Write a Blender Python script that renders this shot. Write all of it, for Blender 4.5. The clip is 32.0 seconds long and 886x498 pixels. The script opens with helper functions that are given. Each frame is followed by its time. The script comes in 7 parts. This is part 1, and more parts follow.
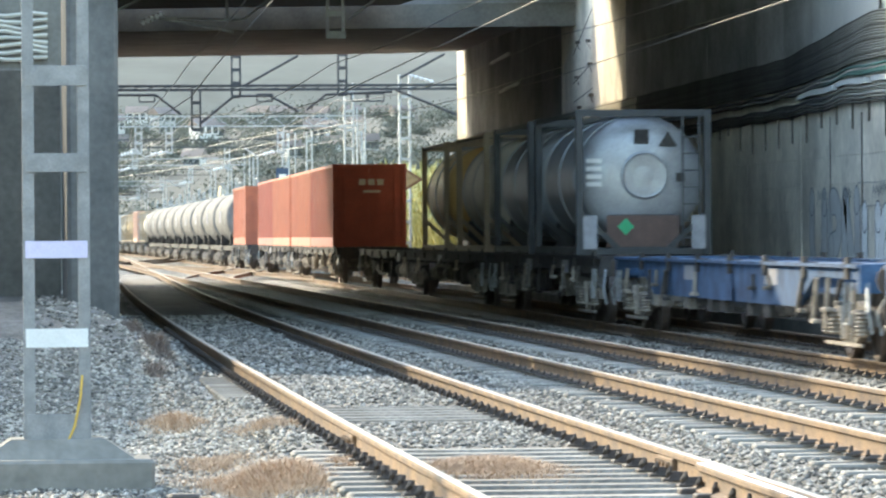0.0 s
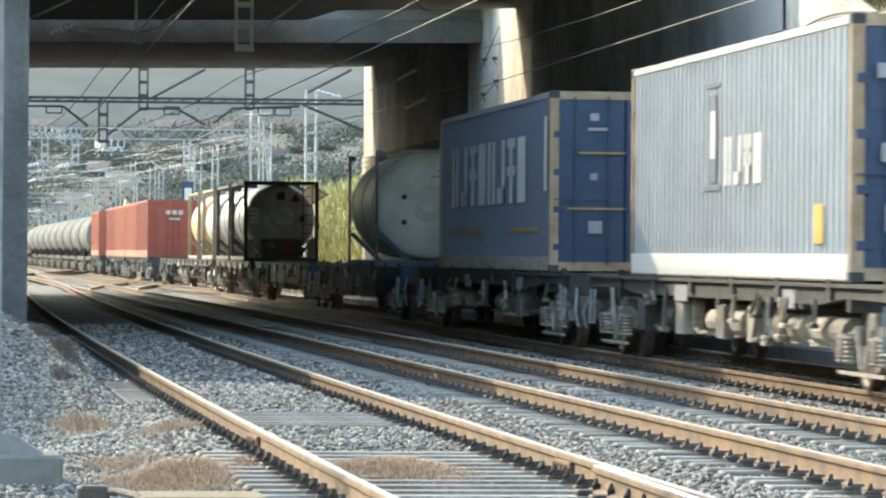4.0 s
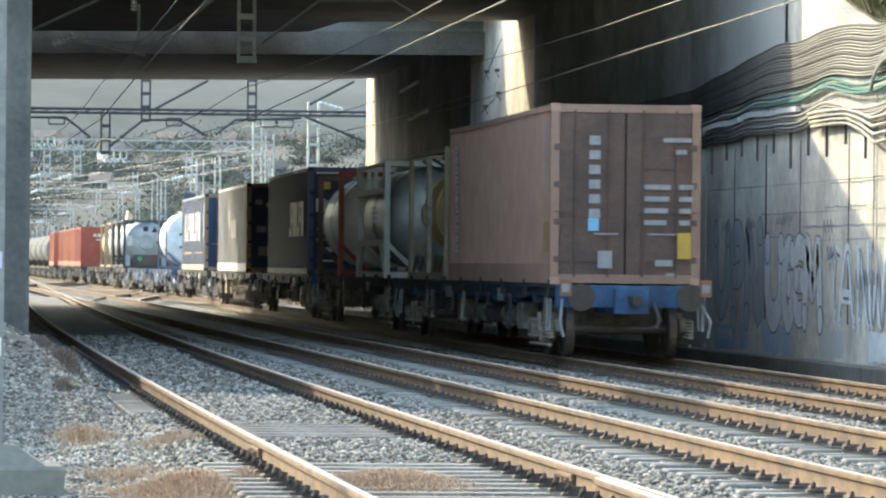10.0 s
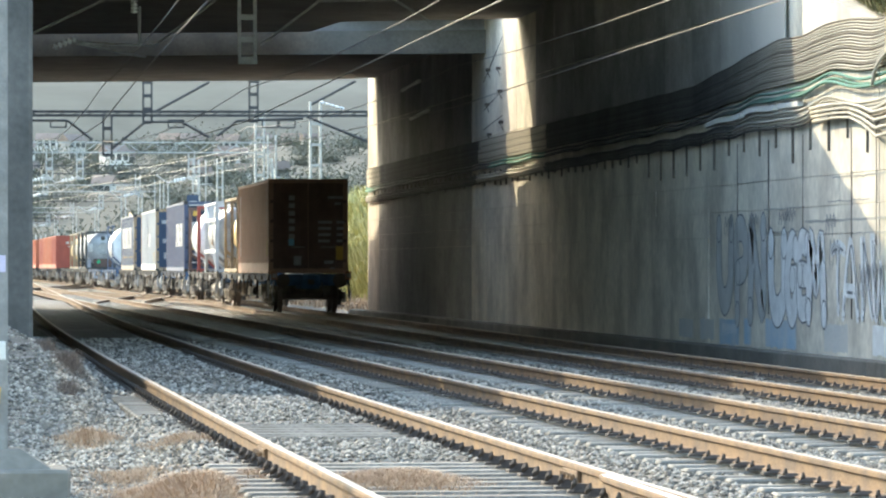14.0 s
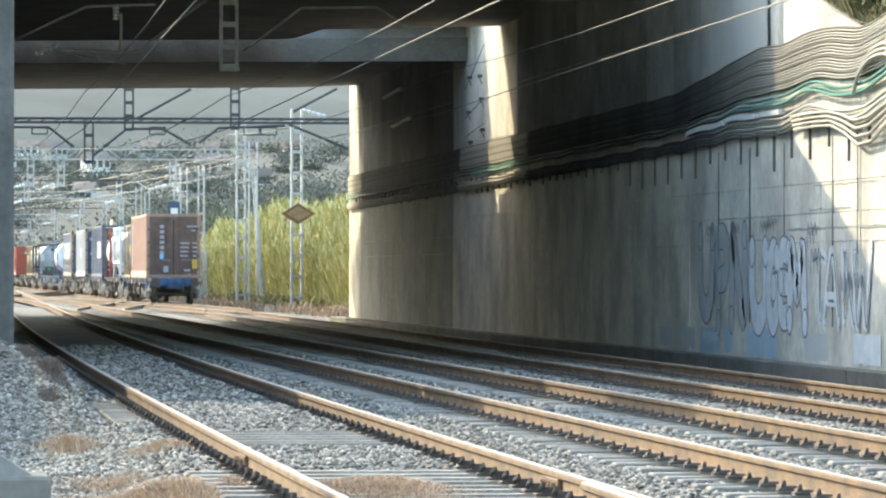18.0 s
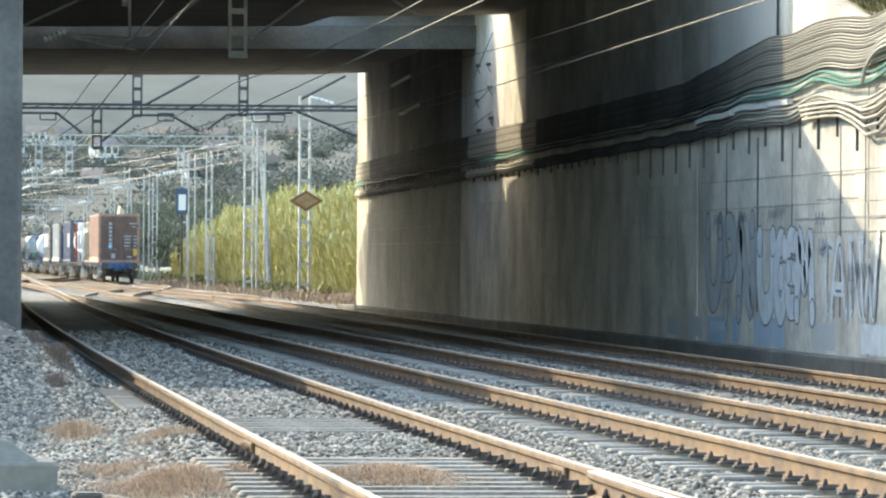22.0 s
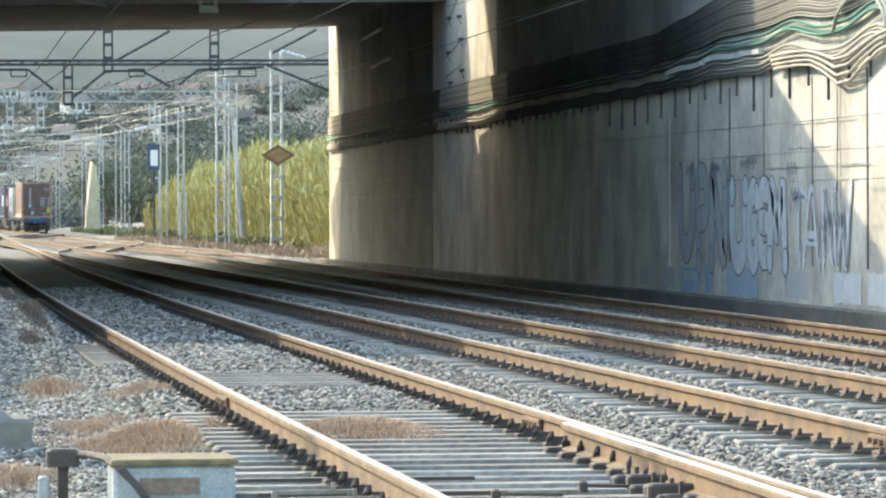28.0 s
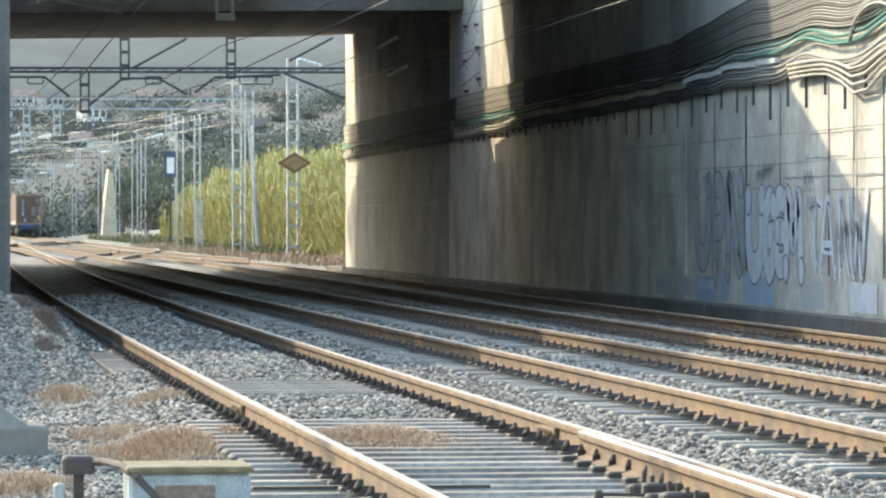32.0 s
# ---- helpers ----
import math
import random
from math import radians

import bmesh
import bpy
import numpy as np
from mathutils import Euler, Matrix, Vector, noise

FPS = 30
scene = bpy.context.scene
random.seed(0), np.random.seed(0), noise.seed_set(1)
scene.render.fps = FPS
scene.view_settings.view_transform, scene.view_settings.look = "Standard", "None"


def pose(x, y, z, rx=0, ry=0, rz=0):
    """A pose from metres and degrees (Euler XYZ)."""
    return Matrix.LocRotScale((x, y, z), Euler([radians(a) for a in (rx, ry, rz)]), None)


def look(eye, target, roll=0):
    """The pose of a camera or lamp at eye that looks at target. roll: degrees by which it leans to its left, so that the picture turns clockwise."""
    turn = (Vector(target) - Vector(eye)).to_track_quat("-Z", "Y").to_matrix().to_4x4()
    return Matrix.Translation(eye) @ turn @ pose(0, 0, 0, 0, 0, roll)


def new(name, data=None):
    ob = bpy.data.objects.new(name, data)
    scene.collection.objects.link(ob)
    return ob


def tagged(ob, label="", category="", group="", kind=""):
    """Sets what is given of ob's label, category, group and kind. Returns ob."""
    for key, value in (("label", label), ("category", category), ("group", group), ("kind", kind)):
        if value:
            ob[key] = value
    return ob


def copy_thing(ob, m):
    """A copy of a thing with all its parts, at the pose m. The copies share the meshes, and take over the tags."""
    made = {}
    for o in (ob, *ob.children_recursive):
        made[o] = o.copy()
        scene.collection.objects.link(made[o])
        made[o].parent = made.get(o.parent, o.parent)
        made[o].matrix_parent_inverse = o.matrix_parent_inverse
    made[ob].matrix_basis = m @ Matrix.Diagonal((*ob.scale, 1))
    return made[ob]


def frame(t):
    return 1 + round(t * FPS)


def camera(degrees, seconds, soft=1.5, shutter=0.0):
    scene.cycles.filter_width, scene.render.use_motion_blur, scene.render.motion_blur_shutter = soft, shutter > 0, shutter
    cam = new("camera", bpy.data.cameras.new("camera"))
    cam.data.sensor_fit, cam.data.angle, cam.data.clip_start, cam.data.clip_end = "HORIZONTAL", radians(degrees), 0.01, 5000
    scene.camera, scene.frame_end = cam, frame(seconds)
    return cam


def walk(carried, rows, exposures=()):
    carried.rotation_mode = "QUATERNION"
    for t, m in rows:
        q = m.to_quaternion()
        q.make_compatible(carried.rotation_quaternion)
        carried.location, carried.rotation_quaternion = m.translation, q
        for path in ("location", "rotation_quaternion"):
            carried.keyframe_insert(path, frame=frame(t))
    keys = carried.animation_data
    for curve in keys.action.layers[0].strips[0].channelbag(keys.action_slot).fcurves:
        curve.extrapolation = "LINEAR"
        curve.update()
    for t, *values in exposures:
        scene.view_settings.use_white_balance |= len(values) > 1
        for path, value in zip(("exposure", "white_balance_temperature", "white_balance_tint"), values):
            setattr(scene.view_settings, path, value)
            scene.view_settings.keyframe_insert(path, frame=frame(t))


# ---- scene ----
# ---- camera: hand-held telephoto from the trackside, it pans and shakes ----
cam = camera(11.194, 32.0, soft=2.2, shutter=0.4)
EYE = (0.0, 0.0, 1.30)
# first eye moved forward to fit the slightly larger view at the start
EYE0 = (0.07, 0.64, 1.38)
EXPOSURE = 0.36
TURNS = [
    (0.0, 89.837, 0.368, -5.536),
    (0.5, 90.133, -0.054, -6.017),
    (1.0, 90.259, -0.157, -6.137),
    (1.5, 90.175, -0.386, -6.094),
    (2.0, 90.022, -0.236, -6.458),
    (2.5, 89.929, -0.436, -6.314),
    (3.0, 89.999, -0.613, -6.540),
    (3.5, 89.961, -0.554, -6.664),
    (4.0, 90.065, -0.471, -6.748),
    (4.5, 89.850, -0.264, -7.201),
    (6.5, 90.070, -0.072, -6.856),
    (7.0, 89.879, -0.277, -7.014),
    (7.5, 89.823, -0.341, -6.988),
    (8.0, 89.854, -0.149, -6.772),
    (8.5, 90.112, -0.459, -7.074),
    (9.0, 90.357, -0.731, -7.204),
    (9.5, 90.539, -0.921, -7.418),
    (10.0, 90.216, -0.582, -6.722),
    (10.5, 90.208, -0.627, -6.952),
    (11.0, 90.103, -0.568, -7.005),
    (11.5, 89.968, -0.436, -6.706),
    (12.0, 89.974, -0.528, -7.007),
    (12.5, 89.987, -0.587, -6.760),
    (13.0, 89.979, -0.535, -6.717),
    (13.5, 90.043, -0.179, -6.561),
    (14.0, 90.199, 0.071, -6.679),
    (14.5, 90.313, 0.041, -6.568),
    (16.5, 90.296, -0.044, -6.546),
    (17.0, 90.306, -0.044, -6.846),
    (17.5, 90.214, 0.019, -6.678),
    (18.0, 90.295, -0.040, -6.917),
    (18.5, 90.207, -0.079, -6.767),
    (19.0, 90.466, -0.119, -7.032),
    (19.5, 90.302, -0.206, -7.092),
    (20.0, 90.383, -0.412, -6.986),
    (20.5, 90.247, -0.333, -7.076),
    (21.0, 90.102, -0.440, -7.186),
    (21.5, 90.208, -0.377, -7.032),
    (22.0, 90.142, -0.357, -6.822),
    (22.5, 90.028, -0.342, -7.109),
    (23.0, 89.886, -0.260, -6.798),
    (23.5, 89.945, -0.151, -7.008),
    (24.0, 89.832, -0.269, -6.867),
    (24.5, 89.854, -0.187, -7.230),
    (25.0, 89.641, -0.196, -7.213),
    (25.5, 89.640, -0.077, -7.102),
    (27.5, 89.729, -0.211, -6.946),
    (28.0, 89.544, 0.207, -7.169),
    (28.5, 89.573, 0.354, -6.979),
    (29.0, 89.716, 0.053, -6.871),
    (29.5, 89.794, 0.048, -6.966),
    (30.0, 89.722, -0.033, -7.148),
    (30.5, 89.754, -0.023, -7.173),
    (31.0, 89.577, 0.132, -7.050),
    (31.5, 89.560, 0.177, -6.822),
    (32.0, 89.649, 0.059, -6.964),
]
walk(cam, [(t, pose(*(EYE if t > 0 else EYE0), rx, ry, rz)) for t, rx, ry, rz in TURNS], [(t, EXPOSURE + e, 6600, 3) for t, e in ((0.0, 0.28), (0.9, 0.02), (9.0, 0.0), (14.0, 0.12), (20.0, 0.12), (24.0, -0.04), (32.0, -0.08))])

# ---- light: low sun from ahead and to the left, clear hazy sky ----
SUN_WAY = Vector((1.0, -1.5, -1.04)).normalized()
world = bpy.data.worlds.new("sky_world")
world.use_nodes = True
scene.world = world
_n = world.node_tree.nodes
_sky = _n.new("ShaderNodeTexSky")
_sky.sky_type = "NISHITA"
_sky.sun_disc = False
_sky.sun_elevation = radians(30)
_sky.sun_rotation = math.atan2(-1.0, 1.5)
_sky.dust_density = 1.6
_sky.air_density = 1.2
world.node_tree.links.new(_sky.outputs[0], _n["Background"].inputs[0])
_n["Background"].inputs[1].default_value = 0.58
sun = new("sun", bpy.data.lights.new("sun", "SUN"))
sun.data.energy = 5.0
sun.data.angle = radians(0.55)
sun.data.color = (1.0, 0.85, 0.64)
sun.matrix_world = look((0, 0, 60), Vector((0, 0, 60)) + SUN_WAY)


# ---- materials ----
def mat(name, col, rough=0.7, metal=0.0, var=0.25, scale=6.0, col2=None, bump=0.15, fine=60.0, rand=0.0, streak=0.0, dust=0.0, gloss=0.5):
    """A two-scale weathered surface: stains at 'scale', grain at 'fine', in object space."""
    m = bpy.data.materials.new(name)
    m.use_nodes = True
    nt = m.node_tree
    N, L = nt.nodes.new, nt.links.new
    b = nt.nodes["Principled BSDF"]
    b.inputs["Roughness"].default_value = rough
    b.inputs["Metallic"].default_value = metal
    b.inputs["Specular IOR Level"].default_value = gloss + dust
    if dust:
        b.inputs["Roughness"].default_value = 0.7
    if dust > 0.4:
        b.inputs["Roughness"].default_value = 0.5
        b.inputs["Sheen Weight"].default_value = 0.18
        b.inputs["Sheen Roughness"].default_value = 0.4
        b.inputs["Sheen Tint"].default_value = (1.0, 0.93, 0.80, 1)
    tc = N("ShaderNodeTexCoord")
    src = tc.outputs["Object"]
    if streak:
        mp = N("ShaderNodeMapping")
        mp.inputs["Scale"].default_value = (1, 1, streak)
        L(src, mp.inputs[0])
        src2 = mp.outputs[0]
    else:
        src2 = src
    n1 = N("ShaderNodeTexNoise")
    n1.inputs["Scale"].default_value = scale
    n1.inputs["Detail"].default_value = 6
    n1.inputs["Roughness"].default_value = 0.62
    L(src2, n1.inputs["Vector"])
    n2 = N("ShaderNodeTexNoise")
    n2.inputs["Scale"].default_value = fine
    n2.inputs["Detail"].default_value = 4
    L(src, n2.inputs["Vector"])
    c2 = col2 or tuple(c * (1 - var) for c in col)
    ramp = N("ShaderNodeValToRGB")
    ramp.color_ramp.elements[0].position, ramp.color_ramp.elements[1].position = 0.36, 0.64
    ramp.color_ramp.elements[0].color = (*c2, 1)
    ramp.color_ramp.elements[1].color = (*col, 1)
    L(n1.outputs[0], ramp.inputs[0])
    mul = N("ShaderNodeMix")
    mul.data_type, mul.blend_type = "RGBA", "MULTIPLY"
    mul.inputs[0].default_value = min(1.0, var * 1.6)
    L(ramp.outputs[0], mul.inputs[6])
    L(n2.outputs[0], mul.inputs[7])
    out = mul.outputs[2]
    gain = N("ShaderNodeMix")
    gain.data_type, gain.blend_type = "RGBA", "MULTIPLY"
    gain.inputs[0].default_value = 1.0
    L(out, gain.inputs[6])
    if rand:
        oi = N("ShaderNodeObjectInfo")
        mr = N("ShaderNodeMapRange")
        mr.inputs[3].default_value, mr.inputs[4].default_value = 1 - rand, 1 + rand
        L(oi.outputs["Random"], mr.inputs[0])
        L(mr.outputs[0], gain.inputs[7])
    else:
        k = 1 + min(1.0, var * 1.6) * 0.45
        gain.inputs[7].default_value = (k, k, k, 1)
    L(gain.outputs[2], b.inputs["Base Color"])
    if bump:
        bp = N("ShaderNodeBump")
        bp.inputs["Strength"].default_value = bump
        bp.inputs["Distance"].default_value = 0.02
        L(n2.outputs[0], bp.inputs["Height"])
        L(bp.outputs[0], b.inputs["Normal"])
    return m


def island_mat(name, dark, light, rough=0.9, hue=None):
    """For joined small pieces: each island takes its own tone."""
    m = bpy.data.materials.new(name)
    m.use_nodes = True
    nt = m.node_tree
    N, L = nt.nodes.new, nt.links.new
    b = nt.nodes["Principled BSDF"]
    b.inputs["Roughness"].default_value = rough
    g = N("ShaderNodeNewGeometry")
    r = N("ShaderNodeValToRGB")
    r.color_ramp.elements[0].color = (*dark, 1)
    r.color_ramp.elements[1].color = (*light, 1)
    if hue:
        e = r.color_ramp.elements.new(0.5)
        e.color = (*hue, 1)
    L(g.outputs["Random Per Island"], r.inputs[0])
    L(r.outputs[0], b.inputs["Base Color"])
    return m


def gravel_mat(name):
    """Crushed stone: cells of stone with dark gaps, in three tones."""
    m = bpy.data.materials.new(name)
    m.use_nodes = True
    nt = m.node_tree
    N, L = nt.nodes.new, nt.links.new
    b = nt.nodes["Principled BSDF"]
    b.inputs["Roughness"].default_value = 0.95
    tc = N("ShaderNodeTexCoord")
    v = N("ShaderNodeTexVoronoi")
    v.inputs["Scale"].default_value = 17.0
    L(tc.outputs["Object"], v.inputs["Vector"])
    r = N("ShaderNodeValToRGB")
    r.color_ramp.elements[0].color = (0.11, 0.10, 0.088, 1)
    r.color_ramp.elements[1].color = (0.25, 0.23, 0.20, 1)
    L(v.outputs["Color"], r.inputs[0])
    n = N("ShaderNodeTexNoise")
    n.inputs["Scale"].default_value = 0.7
    n.inputs["Detail"].default_value = 7
    L(tc.outputs["Object"], n.inputs["Vector"])
    r2 = N("ShaderNodeValToRGB")
    r2.color_ramp.elements[0].position, r2.color_ramp.elements[1].position = 0.35, 0.65
    r2.color_ramp.elements[0].color = (0.62, 0.58, 0.52, 1)
    r2.color_ramp.elements[1].color = (1, 1, 1, 1)
    L(n.outputs[0], r2.inputs[0])
    mx = N("ShaderNodeMix")
    mx.data_type, mx.blend_type = "RGBA", "MULTIPLY"
    mx.inputs[0].default_value = 1
    L(r.outputs[0], mx.inputs[6])
    L(r2.outputs[0], mx.inputs[7])
    L(mx.outputs[2], b.inputs["Base Color"])
    bp = N("ShaderNodeBump")
    bp.inputs["Strength"].default_value = 0.9
    bp.inputs["Distance"].default_value = 0.03
    bp.invert = True
    L(v.outputs["Distance"], bp.inputs["Height"])
    L(bp.outputs[0], b.inputs["Normal"])
    return m


def wall_mat(name):
    """Old cast concrete: pale, with grey soot, rain streaks and pour lines."""
    m = mat(name, (0.86, 0.80, 0.68), 0.9, 0, 0.28, 0.8, (0.68, 0.635, 0.55), 0.3, 5.0, streak=0.8, gloss=0.1)
    nt = m.node_tree
    N, L = nt.nodes.new, nt.links.new
    b = nt.nodes["Principled BSDF"]
    old = b.inputs["Base Color"].links[0].from_socket
    tc = N("ShaderNodeTexCoord")
    mp = N("ShaderNodeMapping")
    mp.inputs["Scale"].default_value = (1, 0.6, 0.45)
    L(tc.outputs["Object"], mp.inputs[0])
    n = N("ShaderNodeTexNoise")
    n.inputs["Scale"].default_value = 1.0
    n.inputs["Detail"].default_value = 5
    L(mp.outputs[0], n.inputs["Vector"])
    r = N("ShaderNodeValToRGB")
    r.color_ramp.elements[0].position, r.color_ramp.elements[1].position = 0.38, 0.56
    r.color_ramp.elements[0].color = (0.55, 0.54, 0.53, 1)
    r.color_ramp.elements[1].color = (1, 1, 1, 1)
    L(n.outputs[0], r.inputs[0])
    mx = N("ShaderNodeMix")
    mx.data_type, mx.blend_type = "RGBA", "MULTIPLY"
    mx.inputs[0].default_value = 0.6
    L(old, mx.inputs[6])
    L(r.outputs[0], mx.inputs[7])
    L(mx.outputs[2], b.inputs["Base Color"])
    return m


def deck_shade_mat(name, under, rough=0.93, shade_tone=0.38, lit_span=(112.4, 119.7), start=80.5):
    """A surface with the decks' shade painted in by a ragged mask, fading towards the open end and left out in the
    sunlit gap between the two bridges and past the second one.
    """
    m = mat(name, (shade_tone, shade_tone * 0.985, shade_tone * 0.975), rough, 0, 0.3, 0.7, (shade_tone * 0.64, shade_tone * 0.635, shade_tone * 0.63), 0.3, 10, rand=0.18, gloss=0.1)
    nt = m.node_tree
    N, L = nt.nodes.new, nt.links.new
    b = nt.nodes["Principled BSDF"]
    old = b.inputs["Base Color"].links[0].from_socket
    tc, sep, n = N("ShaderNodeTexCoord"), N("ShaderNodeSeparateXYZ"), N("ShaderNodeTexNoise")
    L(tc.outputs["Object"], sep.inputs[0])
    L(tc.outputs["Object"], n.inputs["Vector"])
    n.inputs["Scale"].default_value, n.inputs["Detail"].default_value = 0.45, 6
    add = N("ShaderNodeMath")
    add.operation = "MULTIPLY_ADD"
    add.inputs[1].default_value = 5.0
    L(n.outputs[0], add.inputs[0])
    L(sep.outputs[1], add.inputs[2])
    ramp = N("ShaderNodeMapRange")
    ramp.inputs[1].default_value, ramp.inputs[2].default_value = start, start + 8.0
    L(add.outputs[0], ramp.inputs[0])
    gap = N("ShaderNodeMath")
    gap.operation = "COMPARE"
    gap.inputs[1].default_value, gap.inputs[2].default_value = (lit_span[0] + lit_span[1]) / 2 + 2.5, (lit_span[1] - lit_span[0]) / 2
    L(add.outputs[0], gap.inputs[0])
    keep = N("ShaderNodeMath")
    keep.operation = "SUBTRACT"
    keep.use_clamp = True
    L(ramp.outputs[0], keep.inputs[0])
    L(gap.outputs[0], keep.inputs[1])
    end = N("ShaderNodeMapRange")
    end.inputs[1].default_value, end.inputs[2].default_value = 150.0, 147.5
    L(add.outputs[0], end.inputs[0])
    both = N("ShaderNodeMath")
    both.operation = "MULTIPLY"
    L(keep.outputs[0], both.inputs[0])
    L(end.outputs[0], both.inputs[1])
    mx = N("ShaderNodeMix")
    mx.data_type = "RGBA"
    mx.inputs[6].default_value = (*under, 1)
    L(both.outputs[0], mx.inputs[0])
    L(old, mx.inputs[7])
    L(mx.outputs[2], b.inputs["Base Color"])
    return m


M_DECKSHADE = deck_shade_mat("deck_shaded_concrete", (0.52, 0.50, 0.46))
M_GRAVEL = gravel_mat("ballast_gravel")
M_EARTH = mat("dry_earth", (0.20, 0.18, 0.13), 0.95, 0, 0.35, 0.3, (0.11, 0.108, 0.075), 0.4, 4.0)
M_STONE = island_mat("loose_stone", (0.06, 0.055, 0.048), (0.46, 0.42, 0.355), 0.9, (0.19, 0.173, 0.146))
M_RAIL = mat("rusty_rail_side", (0.235, 0.145, 0.075), 0.9, 0.0, 0.5, 2.6, (0.135, 0.092, 0.062), 0.2, 40)
M_RAILTOP = mat("worn_rail_head", (0.30, 0.24, 0.172), 0.55, 0.25, 0.2, 2.0, (0.37, 0.30, 0.225), 0.05, 50)
M_BLADE = mat("polished_switch_blade", (0.90, 0.87, 0.82), 0.42, 0.15, 0.12, 2.0, (0.55, 0.48, 0.40), 0.05, 50)
M_SLEEPER = mat("concrete_sleeper", (0.36, 0.338, 0.30), 0.9, 0, 0.3, 4, (0.26, 0.24, 0.20), 0.3, 50, rand=0.22)
M_TIMBER = mat("grey_weathered_timber", (0.34, 0.31, 0.26), 0.9, 0, 0.4, 2.2, (0.17, 0.15, 0.12), 0.4, 22, rand=0.3)
M_CLIP = mat("dark_greasy_iron", (0.085, 0.068, 0.056), 0.8, 0.05, 0.3, 12)
M_WALL = wall_mat("stained_concrete_wall")
M_SOOT = mat("sooty_concrete", (0.34, 0.342, 0.345), 0.92, 0, 0.3, 0.8, (0.25, 0.252, 0.255), 0.3, 12, gloss=0.1)
M_GRIMESHADE = mat("grimy_shaded_concrete", (0.46, 0.455, 0.42), 0.92, 0, 0.3, 0.7, (0.34, 0.335, 0.315), 0.3, 6, gloss=0.1)
# these two darkened concretes paint in shade on the pier and west walls
M_BEAM = mat("dim_grey_concrete", (0.235, 0.22, 0.192), 0.92, 0, 0.3, 0.8, (0.155, 0.147, 0.13), 0.3, 12, gloss=0.1)
M_PIER = mat("shade_dark_concrete", (0.16, 0.157, 0.15), 0.92, 0, 0.3, 0.8, (0.10, 0.10, 0.096), 0.3, 12, gloss=0.1)
M_CONC = mat("pale_concrete", (0.55, 0.53, 0.49), 0.9, 0, 0.2, 1.2, (0.38, 0.36, 0.33), 0.3, 20)
M_GALV = mat("galvanised_steel", (0.43, 0.44, 0.435), 0.6, 0.3, 0.2, 5, (0.30, 0.31, 0.31), 0.1, 60)
M_MAST = mat("dull_mast_steel", (0.27, 0.268, 0.26), 0.7, 0.1, 0.25, 5, (0.18, 0.18, 0.178), 0.1, 60)
M_DARKSTEEL = mat("dark_weathered_steel", (0.06, 0.063, 0.067), 0.8, 0.0, 0.25, 5)
# cable colours have shade painted in under the decks, pale where sun reaches
M_CABLE = deck_shade_mat("grey_cable_sheath", (0.24, 0.225, 0.195), 0.8, 0.14, (106.0, 119.5), 77.0)
M_CABLE2 = deck_shade_mat("pale_cable_sheath", (0.52, 0.49, 0.42), 0.8, 0.17, (106.0, 119.5), 77.0)
M_CABLEG = deck_shade_mat("green_cable_sheath", (0.15, 0.29, 0.235), 0.8, 0.15, (106.0, 116.5), 77.0)
M_WIRE = mat("copper_wire", (0.30, 0.28, 0.25), 0.55, 0.5, 0.2, 10)
M_INSUL = mat("glass_insulator", (0.75, 0.78, 0.78), 0.25, 0, 0.1, 10)
M_WHITE = mat("white_paint", (0.66, 0.66, 0.63), 0.6, 0, 0.12, 4)
M_LILAC = mat("faded_lilac_plate", (0.50, 0.47, 0.62), 0.6, 0, 0.12, 4)
M_BLUE = mat("blue_sign_paint", (0.03, 0.055, 0.11), 0.6, 0, 0.1, 6)
M_ORANGE = mat("rusty_sign_face", (0.31, 0.20, 0.095), 0.85, 0, 0.3, 3, (0.21, 0.13, 0.06))
M_RUSTRIM = mat("dark_rusty_rim", (0.20, 0.095, 0.045), 0.85, 0, 0.3, 6)
M_GREY_DEEP = mat("grey_wagon_grime", (0.07, 0.064, 0.058), 0.85, 0.0, 0.35, 4, (0.035, 0.031, 0.029))


# ---- mesh helpers ----
def link_mesh(name, verts, faces, material, parent=None, label="", smooth=False):
    me = bpy.data.meshes.new(name)
    me.from_pydata([tuple(v) for v in verts], [], [tuple(f) for f in faces])
    me.update()
    if smooth:
        for p in me.polygons:
            p.use_smooth = True
    for m in material if isinstance(material, (list, tuple)) else [material]:
        me.materials.append(m)
    ob = new(name, me)
    if parent:
        ob.parent = parent
    if label:
        tagged(ob, label)
    return ob


